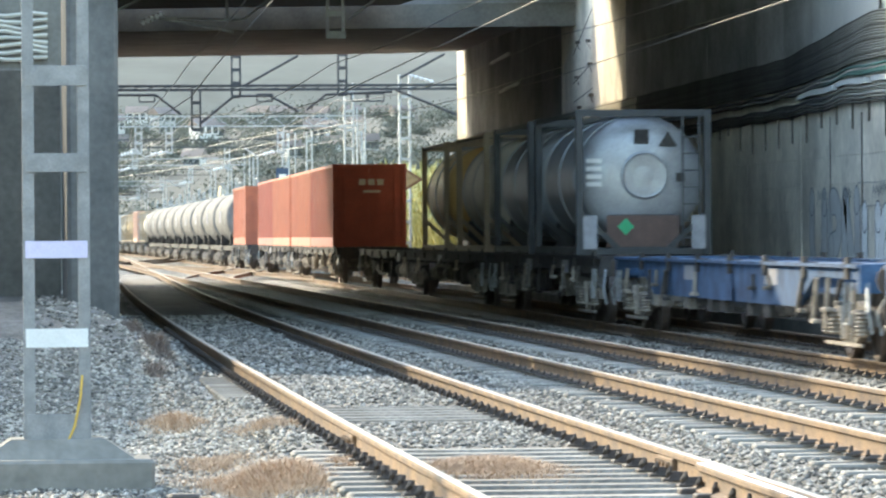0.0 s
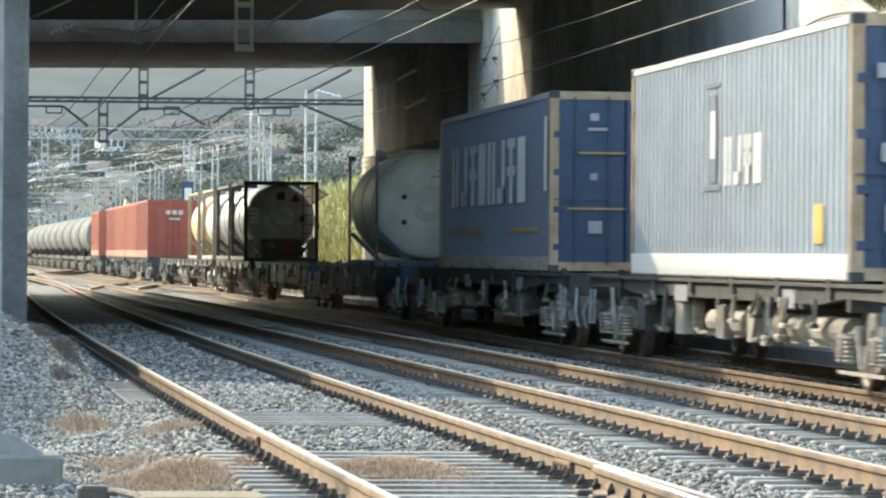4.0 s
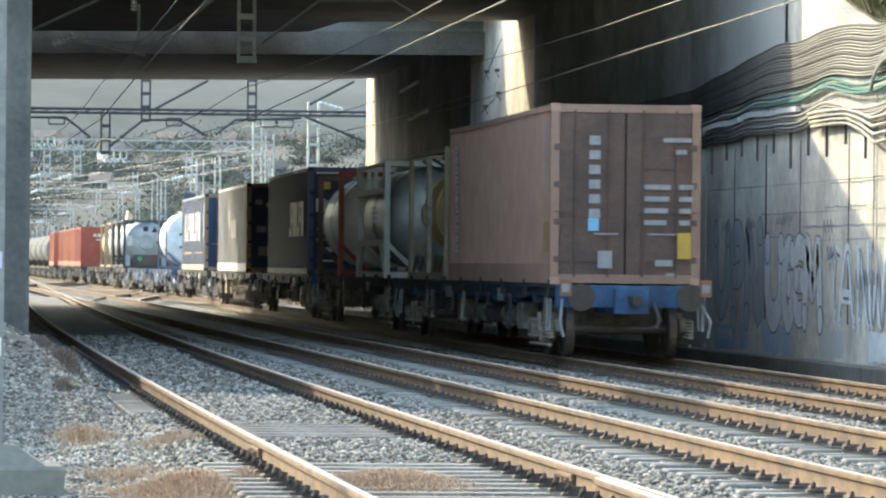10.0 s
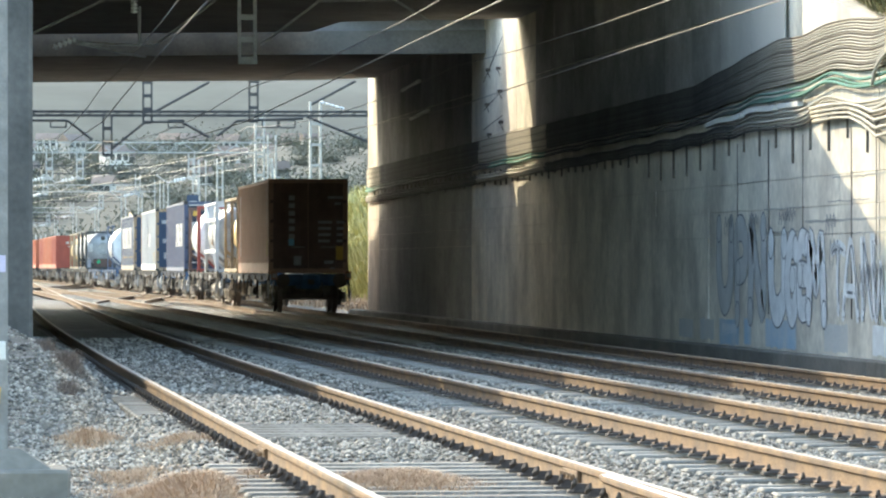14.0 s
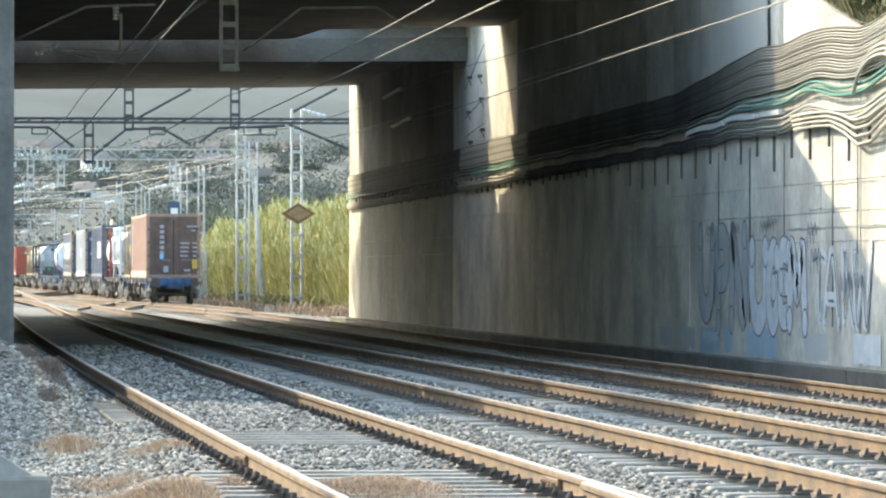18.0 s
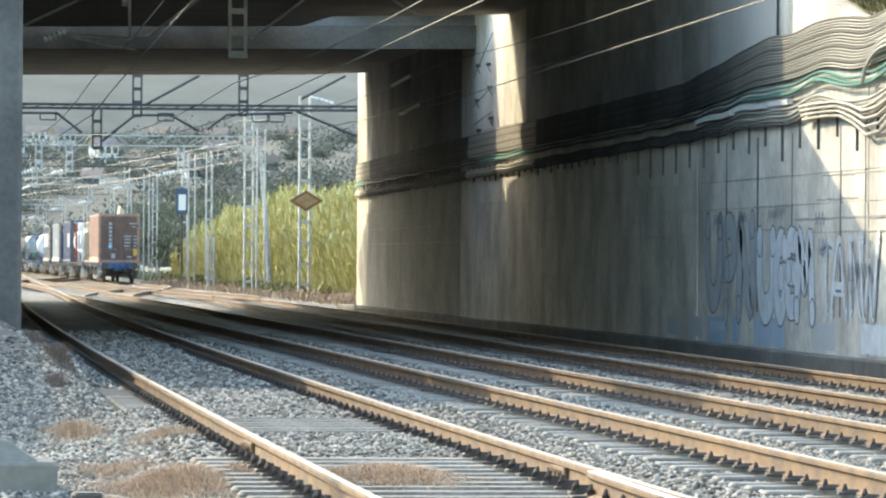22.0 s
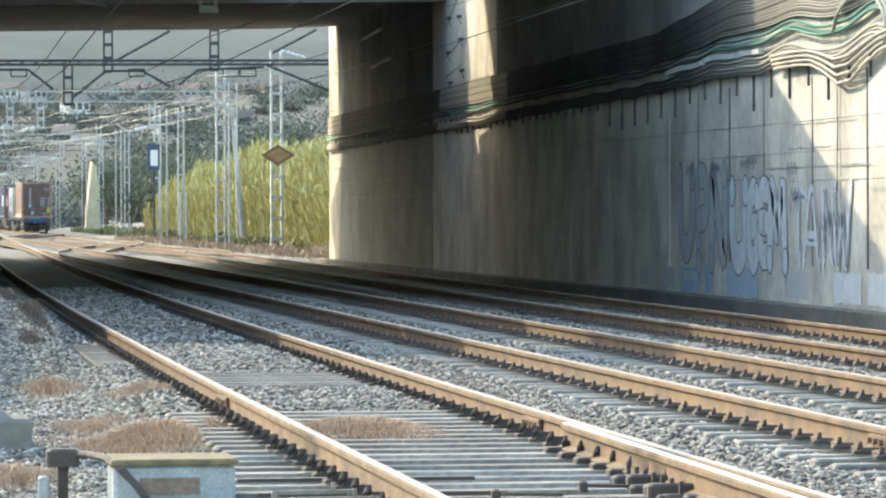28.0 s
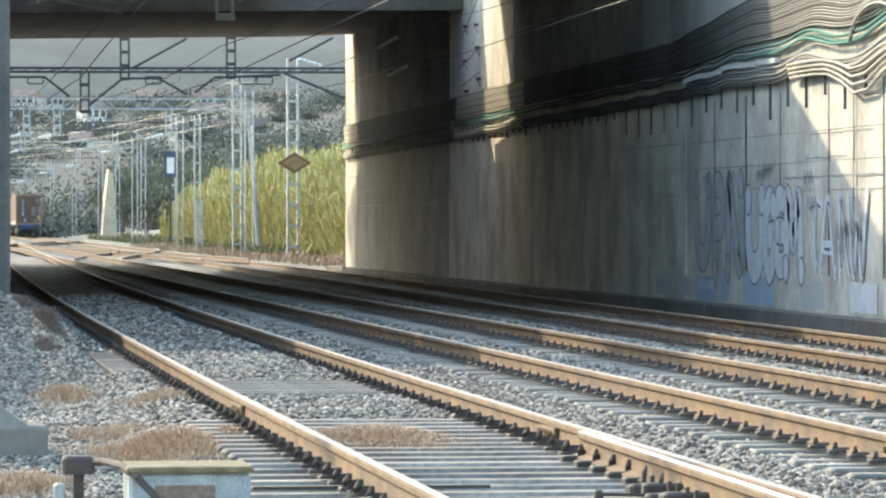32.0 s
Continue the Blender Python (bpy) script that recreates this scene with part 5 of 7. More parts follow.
MOVERS = []

M_BLUEWAGON = mat("dusty_blue_wagon_paint", (0.06, 0.135, 0.26), 0.8, 0.0, 0.4, 3, (0.03, 0.06, 0.12))
# darker copy of the wagon blue, painting the shade on the side sills
M_SILLSHADE = mat("shaded_blue_sill", (0.03, 0.05, 0.085), 0.85, 0.0, 0.4, 3, (0.025, 0.03, 0.04))
M_WHEEL = mat("worn_wheel_steel", (0.16, 0.13, 0.11), 0.55, 0.6, 0.3, 8)
# two darker copies of the brown paint stand in for shade on ends
M_BROWNSHADE = mat("shaded_brown_paint", (0.165, 0.10, 0.078), 0.75, 0, 0.3, 1.6, (0.10, 0.065, 0.054), 0.1, 30)
M_BROWNHALF = mat("half_shaded_brown_paint", (0.36, 0.215, 0.155), 0.65, 0, 0.25, 1.6, (0.27, 0.155, 0.11), 0.1, 30, dust=0.2)
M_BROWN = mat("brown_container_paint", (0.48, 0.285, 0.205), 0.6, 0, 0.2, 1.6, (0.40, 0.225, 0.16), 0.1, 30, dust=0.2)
M_RED = mat("red_container_paint", (0.40, 0.078, 0.042), 0.6, 0, 0.3, 1.5, (0.30, 0.06, 0.035), 0.1, 30, dust=0.2)
M_REDORANGE = mat("orange_red_container_paint", (0.50, 0.135, 0.06), 0.6, 0, 0.3, 1.5, (0.38, 0.10, 0.05), 0.1, 30, dust=0.2)
M_GREYBOX = mat("light_grey_container_paint", (0.42, 0.43, 0.43), 0.55, 0, 0.14, 1.2, (0.36, 0.365, 0.36), 0.08, 30, dust=0.2)
M_NAVY = mat("navy_container_paint", (0.035, 0.062, 0.115), 0.6, 0, 0.25, 1.5, (0.022, 0.045, 0.095), 0.08, 30)
M_INK = mat("ink_blue_door_paint", (0.022, 0.034, 0.065), 0.6, 0, 0.25, 1.5, (0.016, 0.024, 0.045), 0.08, 30)
M_STEELBLUE = mat("steel_blue_container_paint", (0.078, 0.10, 0.16), 0.5, 0, 0.18, 1.5, (0.06, 0.08, 0.13), 0.08, 30, dust=0.5)
M_DUSKBLUE = mat("dusky_blue_container_paint", (0.062, 0.082, 0.145), 0.5, 0, 0.18, 1.5, (0.05, 0.066, 0.115), 0.08, 30, dust=0.3)
M_CREAM = mat("cream_tank_cladding", (0.62, 0.58, 0.48), 0.5, 0, 0.18, 1.4, (0.44, 0.40, 0.33), 0.05, 20)
M_TANKWHITE = mat("white_tank_cladding", (0.86, 0.86, 0.84), 0.42, 0, 0.12, 1.2, (0.62, 0.61, 0.58), 0.04, 20)
M_TANKGREY = mat("brushed_grey_tank_cladding", (0.40, 0.41, 0.42), 0.4, 0.4, 0.25, 1.4, (0.27, 0.275, 0.28), 0.05, 20)
M_DULLTANK = mat("dull_grey_tank_paint", (0.30, 0.288, 0.265), 0.95, 0, 0.4, 1.2, (0.17, 0.16, 0.147), 0.05, 20, gloss=0.05)
M_TANKYEL = mat("ochre_tank_cladding", (0.80, 0.56, 0.22), 0.45, 0, 0.15, 1.4, (0.66, 0.44, 0.17), 0.05, 20)
M_FRAMERED = mat("red_frame_paint", (0.36, 0.065, 0.045), 0.6, 0, 0.2, 3)
M_FRAMEDARK = mat("dark_frame_paint", (0.055, 0.058, 0.06), 0.6, 0.1, 0.25, 3)
M_FRAMETAN = mat("tan_frame_paint", (0.36, 0.28, 0.185), 0.65, 0, 0.2, 3)
M_FRAMEWHITE = mat("white_frame_paint", (0.70, 0.71, 0.70), 0.55, 0, 0.15, 3)
M_FRAMEBLUE = mat("blue_frame_paint", (0.13, 0.16, 0.24), 0.6, 0, 0.2, 3)
M_YELLOW = mat("yellow_sticker", (0.58, 0.37, 0.07), 0.7, 0, 0.1, 5)
M_OLDYELLOW = mat("faded_yellow_sticker", (0.42, 0.27, 0.09), 0.75, 0, 0.2, 5)
M_TAILBOARD = mat("faded_orange_board", (0.30, 0.14, 0.08), 0.7, 0, 0.25, 5)
M_DUST = mat("dusty_tan_steel", (0.46, 0.40, 0.32), 0.8, 0, 0.3, 5, (0.25, 0.21, 0.17))
M_BOGIE = mat("dusty_bogie_steel", (0.27, 0.235, 0.19), 0.85, 0.0, 0.4, 5, (0.09, 0.08, 0.068))
M_GREEN = mat("green_sticker", (0.03, 0.38, 0.16), 0.5, 0, 0.1, 5)
M_REDMARK = mat("red_sticker", (0.60, 0.04, 0.04), 0.5, 0, 0.1, 5)
M_CYAN = mat("light_blue_mark", (0.20, 0.50, 0.75), 0.5, 0, 0.1, 5)
M_MARKDIM = mat("dim_marking", (0.36, 0.355, 0.37), 0.7, 0, 0.25, 6)
M_RUSTPOST = mat("rust_streaked_cream_post", (0.42, 0.325, 0.225), 0.8, 0, 0.3, 2.5, (0.28, 0.18, 0.10))
M_MARK = mat("white_marking", (0.64, 0.63, 0.60), 0.6, 0, 0.08, 6)


def on_train(name, label, category, group, offset):
    t = thing(name, label, category, group)
    MOVERS.append((t, offset))
    return t


def shared(me_name, m, material):
    me = bpy.data.meshes.new(me_name)
    me.from_pydata(m.v, [], m.f)
    for x in material if isinstance(material, (list, tuple)) else [material]:
        me.materials.append(x)
    if any(m.mi):
        me.polygons.foreach_set("material_index", m.mi)
    return me


def wheel_me():
    m = Mesh()
    m.lathe_x([(-0.07, 0.0), (-0.07, 0.12), (-0.03, 0.16), (-0.025, 0.38), (-0.065, 0.41), (-0.065, 0.46), (0.045, 0.465), (0.045, 0.495), (0.07, 0.49), (0.07, 0.41), (0.03, 0.38), (0.03, 0.16), (0.07, 0.12), (0.07, 0.0)], 0, 0, 24)
    return shared("wheel", m, M_WHEEL)


def spring_me():
    m = Mesh()
    m.tube([(0, 0, 0.025 * k) for k in range(13)], [0.085 if k % 2 else 0.055 for k in range(13)], 9)
    return shared("spring", m, M_DUST)


WHEEL, SPRING = wheel_me(), spring_me()


def bogie(parent, yc, paint):
    m = Mesh()
    for s in (-1, 1):
        x = s * 1.02
        ring = [(-1.25, 0.42), (-1.15, 0.62), (-0.5, 0.72), (-0.35, 0.5), (0.35, 0.5), (0.5, 0.72), (1.15, 0.62), (1.25, 0.42), (0.7, 0.30), (0.4, 0.22), (-0.4, 0.22), (-0.7, 0.30)]
        v = [(x - 0.05, yc + a, b) for a, b in ring] + [(x + 0.05, yc + a, b) for a, b in ring]
        n = len(ring)
        m.add(v, [tuple(range(n)), tuple(range(2 * n - 1, n - 1, -1))] + [(i, n + i, n + (i + 1) % n, (i + 1) % n) for i in range(n)])
        for q in (-0.9, 0.9):
            m.box(x - 0.14 + s * 0.05, x + 0.14 + s * 0.05, yc + q - 0.16, yc + q + 0.16, 0.36, 0.62, 0, 0.03)
            m.lathe_x([(x + s * 0.10, 0.0), (x + s * 0.10, 0.11), (x + s * 0.2, 0.10), (x + s * 0.2, 0.0)], yc + q, 0.47, 12)
    m.box(-1.05, 1.05, yc - 0.22, yc + 0.22, 0.5, 0.86, 0, 0.03)
    b = part("bogie", m, M_BOGIE, parent, "dusty steel bogie")
    for q in (-0.9, 0.9):
        for s in (-1, 1):
            w = new("wheel", WHEEL)
            w.parent = b
            w.location = (s * 0.84, yc + q, 0.46)
            w.rotation_euler = (0, 0, 0 if s < 0 else math.pi)
            for k in (-0.22, 0.22):
                c = new("spring", SPRING)
                c.parent = b
                c.location = (s * 1.13, yc + q + k, 0.30)
        a = Mesh()
        a.lathe_x([(-0.8, 0.0), (-0.8, 0.08), (0.8, 0.08), (0.8, 0.0)], yc + q, 0.46, 10)
        part("axle", a, M_WHEEL, b)
    for s in (-1, 1):
        a = Mesh()
        a.bar((s * 1.14, yc - 1.2, 0.2), (s * 1.14, yc + 1.2, 0.2), 0.04)
        a.bar((s * 1.12, yc - 0.4, 0.7), (s * 1.12, yc - 0.1, 0.25), 0.05)
        a.bar((s * 1.12, yc + 0.4, 0.7), (s * 1.12, yc + 0.1, 0.25), 0.05)
        part("brake_gear", a, M_DUST, b)


def wagon(o0, o1, bogies, paint, label, belly=0.92, seed=0, sill=None):
    rnd = random.Random(seed)
    L = o1 - o0
    t = on_train("container_wagon", label, "freight wagon", "wagons of the freight train", o0)
    for s in (-1, 1):
        m = Mesh()
        x = s * 1.12
        # fish-bellied side sill
        ring = [(0.5, DECK - 0.02), (L - 0.5, DECK - 0.02), (L - 0.5, 0.98), (L - 3.6, 1.0), (L - 5.0, belly), (5.0, belly), (3.6, 1.0), (0.5, 0.98)]
        n = len(ring)
        v = [(x - 0.06, a, b) for a, b in ring] + [(x + 0.06, a, b) for a, b in ring]
        m.add(v, [tuple(range(n - 1, -1, -1)), tuple(range(n, 2 * n))] + [(i, (i + 1) % n, n + (i + 1) % n, n + i) for i in range(n)])
        m.box(x - 0.11, x + 0.11, 0.5, L - 0.5, DECK - 0.06, DECK - 0.015)
        part("side_sill", m, sill or paint, t)
    m = Mesh()
    m.box(-0.28, 0.28, 0.3, L - 0.3, 0.72, DECK - 0.04, 0, 0.02)
    part("centre_sill", m, paint, t)
    y = 0.6
    while y < L - 0.4:
        m = Mesh()
        m.box(-1.18, 1.18, y - 0.09, y + 0.09, 0.86, DECK - 0.05)
        part("crossbeam", m, paint, t)
        y += (L - 1.2) / round((L - 1.2) / 2.6)
    for yc in bogies:
        bogie(t, yc - o0, paint)
    for e, d in ((0.0, -1), (L, 1)):
        for s in (-1, 1):
            m = Mesh()
            y0 = e - d * 0.45
            m.tube([(s * 0.87, y0, 0.98), (s * 0.87, e + d * 0.05, 0.98)], 0.09, 10)
            m.tube([(s * 0.87, e + d * 0.05, 0.98), (s * 0.87, e + d * 0.09, 0.98)], 0.22, 14)
            part("buffer", m, M_CLIP, t, "round steel buffer")
            m = Mesh()
            m.tube([(s * 1.1, y0, 0.95), (s * 1.2, e + d * 0.1, 0.6), (s * 1.15, e + d * 0.1, 0.35)], 0.02, 5)
            part("hand_rail", m, M_GALV, t)
            m = Mesh()
            m.tube([(s * 1.22, e - d * 0.9, 0.95), (s * 1.24, e - d * 0.9, 0.45), (s * 1.24, e - d * 1.3, 0.45), (s * 1.22, e - d * 1.3, 0.95)], 0.02, 5)
            part("step", m, M_GALV, t)
        m = Mesh()
        m.box(-0.07, 0.07, e - 0.25, e + 0.25, 0.86, 1.0)
        m.tube([(0.35, e - d * 0.3, 0.9), (0.38, e + d * 0.12, 0.62), (0.3, e + d * 0.2, 0.5)], 0.03, 6)
        part("coupling", m, M_CLIP, t)
        m = Mesh()
        m.box(-1.2, 1.2, e - d * 0.5 - 0.08, e - d * 0.5 + 0.08, 0.82, DECK - 0.01, 0, 0.01)
        part("headstock", m, paint, t)
    # brake cylinders, boxes and rods hung under the sills
    y = 4.4
    while y < L - 4.4:
        m = Mesh()
        s = -1 if rnd.random() < 0.8 else 1
        k = rnd.random()
        if k < 0.4:
            m.tube([(s * 0.95, y - 0.35, 0.62), (s * 0.95, y + 0.35, 0.62)], 0.17, 12)
        elif k < 0.7:
            m.box(s * 1.0 - 0.15, s * 1.0 + 0.15, y - 0.3, y + 0.3, 0.42, 0.85, 0, 0.02)
        else:
            m.prism([(s * 1.19 + 0.17 * math.cos(a) * 0.15, y + 0.17 * math.cos(a)) for a in [i * math.pi / 4 for i in range(8)]], 0.55, 0.9)
        m.bar((s * 1.0, y - 0.8, 0.5), (s * 1.0, y + 0.8, 0.45), 0.04)
        part("brake_equipment", m, (M_GREY_DEEP, M_BOGIE, M_DUST, M_BOGIE)[rnd.randrange(4)], t)
        y += rnd.uniform(0.8, 1.5)
    for s in (-1, 1):
        y = 1.2
        while y < L - 1:
            m = Mesh()
            m.box(s * 1.14 - 0.09, s * 1.14 + 0.09, y - 0.13, y + 0.13, DECK - 0.02, DECK + 0.0)
            m.box(s * 1.2 - 0.03, s * 1.2 + 0.03, y - 0.1, y + 0.1, DECK - 0.2, DECK + 0.07)
            part("twistlock", m, M_GREY_DEEP, t)
            y += 3.05
    # levers, brackets and step irons on the near side, dusty and pale
    for _ in range(12):
        y = rnd.uniform(0.8, L - 0.8)
        m = Mesh()
        z = rnd.uniform(0.45, 0.85)
        m.bar((-1.2, y, 0.98), (-1.22, y + rnd.uniform(-0.35, 0.35), z), 0.05, 0.035)
        m.box(-1.27, -1.17, y - 0.14, y + 0.14, z - 0.05, z, 0, 0.01)
        part("bracket", m, (M_DUST, M_BOGIE, M_GREY_DEEP)[rnd.randrange(3)], t)
    # pale marking panels on the sills
    for y in (L * 0.3, L * 0.62):
        m = Mesh()
        m.box(-1.184, -1.18, y - 0.5, y + 0.5, 0.86, 1.08)
        part("marking", m, M_MARKDIM, t)
    return t


def corrugated(m, x, y0, y1, z0, z1, pitch, depth, mi=0):
    """A vertical folded sheet facing x, from y0 to y1."""
    n = max(2, round((y1 - y0) / pitch))
    p = (y1 - y0) / n
    s = 1 if x > 0 else -1
    pts = []
    for i in range(n):
        y = y0 + i * p
        pts += [(y, 0), (y + p * 0.30, 0), (y + p * 0.45, -depth), (y + p * 0.85, -depth)]
    pts.append((y1, 0))
    v = [(x + s * d, y, z) for z in (z0, z1) for y, d in pts]
    k = len(pts)
    m.add(v, [((i, i + k, i + 1 + k, i + 1) if s > 0 else (i, i + 1, i + 1 + k, i + k)) for i in range(k - 1)], mi)


def bars(m, plane, rows, x=None):
    """Marking bars: on the end (plane 'end', y=x) as x, z or on the left side as y, z."""
    for a0, a1, z0, z1 in rows:
        if plane == "end":
            m.box(a0, a1, -0.062, -0.058, z0, z1)
        else:
            m.box(-1.2285, -1.2235, a0, a1, z0, z1)


def container(o, L, H, paint, end_paint, label, style, post=None, W=2.44, pitch=0.34):
    t = on_train("shipping_container", label, "shipping container", "containers of the freight train", o)
    post = post or paint
    w = W / 2
    low = 0.33 if style == "brown" else 0.17
    for s, nm in ((-1, "side_panel"), (1, "side_panel")):
        m = Mesh()
        corrugated(m, s * (w - 0.012), 0.09, L - 0.09, low - 0.01, H - 0.10, pitch, 0.06)
        part(nm, m, paint, t)
        m = Mesh()
        m.box(s * (w - 0.03) - 0.03, s * (w - 0.03) + 0.03, 0.12, L - 0.12, H - 0.11, H - 0.02, 0, 0.005)
        part("top_rail", m, paint, t)
        m = Mesh()
        m.box(s * (w - 0.03) - 0.03, s * (w - 0.03) + 0.03, 0.12, L - 0.12, 0.01, low, 0, 0.005)
        part("bottom_rail", m, paint if style == "brown" else post, t)
    for s in (-1, 1):
        for e in (0.0, L):
            m = Mesh()
            y0, y1 = (e, e + 0.14) if e == 0 else (e - 0.14, e)
            m.box(s * (w - 0.075) - 0.075, s * (w - 0.075) + 0.075, y0, y1, 0.1, H - 0.1, 0, 0.01)
            part("corner_post", m, post, t)
            for z in (0.0, H - 0.12):
                m = Mesh()
                m.box(s * (w - 0.08) - 0.083, s * (w - 0.08) + 0.083, y0 - (0.004 if e == 0 else 0), y1 + 0.03, z, z + 0.12, 0, 0.012)
                part("corner_casting", m, M_GREY_DEEP if style != "brown" else paint, t)
    m = Mesh()
    m.box(-w + 0.05, w - 0.05, 0.05, L - 0.05, H - 0.06, H - 0.015)
    part("roof", m, paint, t)
    m = Mesh()
    m.box(-w + 0.05, w - 0.05, 0.05, L - 0.05, 0.05, 0.16)
    part("floor", m, M_GREY_DEEP, t)
    m = Mesh()
    m.box(-w + 0.14, w - 0.14, L - 0.09, L - 0.03, 0.1, H - 0.1)
    part("front_wall", m, end_paint, t)
    # doors
    for s in (-1, 1):
        m = Mesh()
        m.box(*sorted((s * 0.012, s * (w - 0.155))), 0.02, 0.075, 0.16, H - 0.14, 0, 0.008)
        d = part("door", m, end_paint, t)
        for k in range(5):
            z = 0.45 + (H - 0.9) * k / 4
            m = Mesh()
            m.box(*sorted((s * 0.06, s * (w - 0.2))), 0.006, 0.022, z - 0.09, z + 0.09, 0, 0.006)
            part("door_rib", m, end_paint, d)
        for xx in (0.28, 0.82):
            m = Mesh()
            m.tube([(s * xx, -0.022, 0.12), (s * xx, -0.022, H - 0.1)], 0.017, 7)
            m.box(s * xx - 0.04, s * xx + 0.04, -0.035, 0.02, 1.15, 1.22)
            m.bar((s * xx, -0.04, 1.18), (s * (xx + 0.34), -0.04, 1.16), 0.022)
            part("locking_bar", m, end_paint, d)
        for z in (0.4, 1.0, 1.6, 2.2):
            m = Mesh()
            m.box(*sorted((s * (w - 0.2), s * (w - 0.06))), -0.012, 0.03, z - 0.05, z + 0.05, 0, 0.005)
            part("hinge", m, end_paint, d)
    m = Mesh()
    m.box(-w + 0.13, w - 0.13, -0.0, 0.1, 0.02, 0.16)
    part("end_sill", m, post, t)
    m = Mesh()
    m.box(-w + 0.13, w - 0.13, 0.0, 0.1, H - 0.14, H - 0.01)
    part("end_header", m, post, t)
    return t


def wordmark(t, y0, y1, z0, z1, n, material, gap=0.28):
    """A brand's word as plain blocks of its colour on the left side; the nearer end reads last."""
    L = (y1 - y0) / n
    for i in range(n):
        m = Mesh()
        a, b = y0 + L * i + L * gap / 2, y0 + L * (i + 1) - L * gap / 2
        k = (i * 7) % 4
        bars(m, "side", [(a, b, z0, z1)] if k == 0 else [(a, a + (b - a) * 0.36, z0, z1), (b - (b - a) * 0.36, b, z0, z1)] if k == 1 else [(a, b, z0, z0 + (z1 - z0) * 0.26), (a, a + (b - a) * 0.4, z0, z1)] if k == 2 else [(a, b, (z0 + z1) / 2 - 0.08, (z0 + z1) / 2 + 0.08), (a, b, z1 - 0.16, z1), (a + (b - a) * 0.3, a + (b - a) * 0.7, z0, z1)])
        part("wordmark", m, material, t, "plain block of the brand lettering")


def end_marks(t, rows, material, label=""):
    for row in rows:
        m = Mesh()
        bars(m, "end", [row])
        part("end_marking", m, material, t, label)


def lettering(t, text, size, x, z, material, label):
    cu = bpy.data.curves.new("lettering", "FONT")
    cu.body, cu.size, cu.align_x, cu.extrude = text, size, "CENTER", 0.002
    tmp = bpy.data.objects.new("lettering_curve", cu)
    me = bpy.data.meshes.new_from_object(tmp)
    bpy.data.objects.remove(tmp)
    me.materials.clear()
    me.materials.append(material)
    ob = new("lettering", me)
    ob.parent = t
    ob.location = (x, -0.062, z)
    ob.rotation_euler = (radians(90), 0, 0)
    return tagged(ob, label)


def tank_me(L, r, dome=0.32):
    m = Mesh()
    prof = [(dome * (1 - math.cos(k * math.pi / 12)), r * math.sin(k * math.pi / 12)) for k in range(7)]
    body = [(dome + (L - 2 * dome) * k / 8, r) for k in range(1, 8)]
    back = [(L - y, q) for y, q in reversed(prof)]
    m.lathe_y(prof + body + back, 36)
    return m


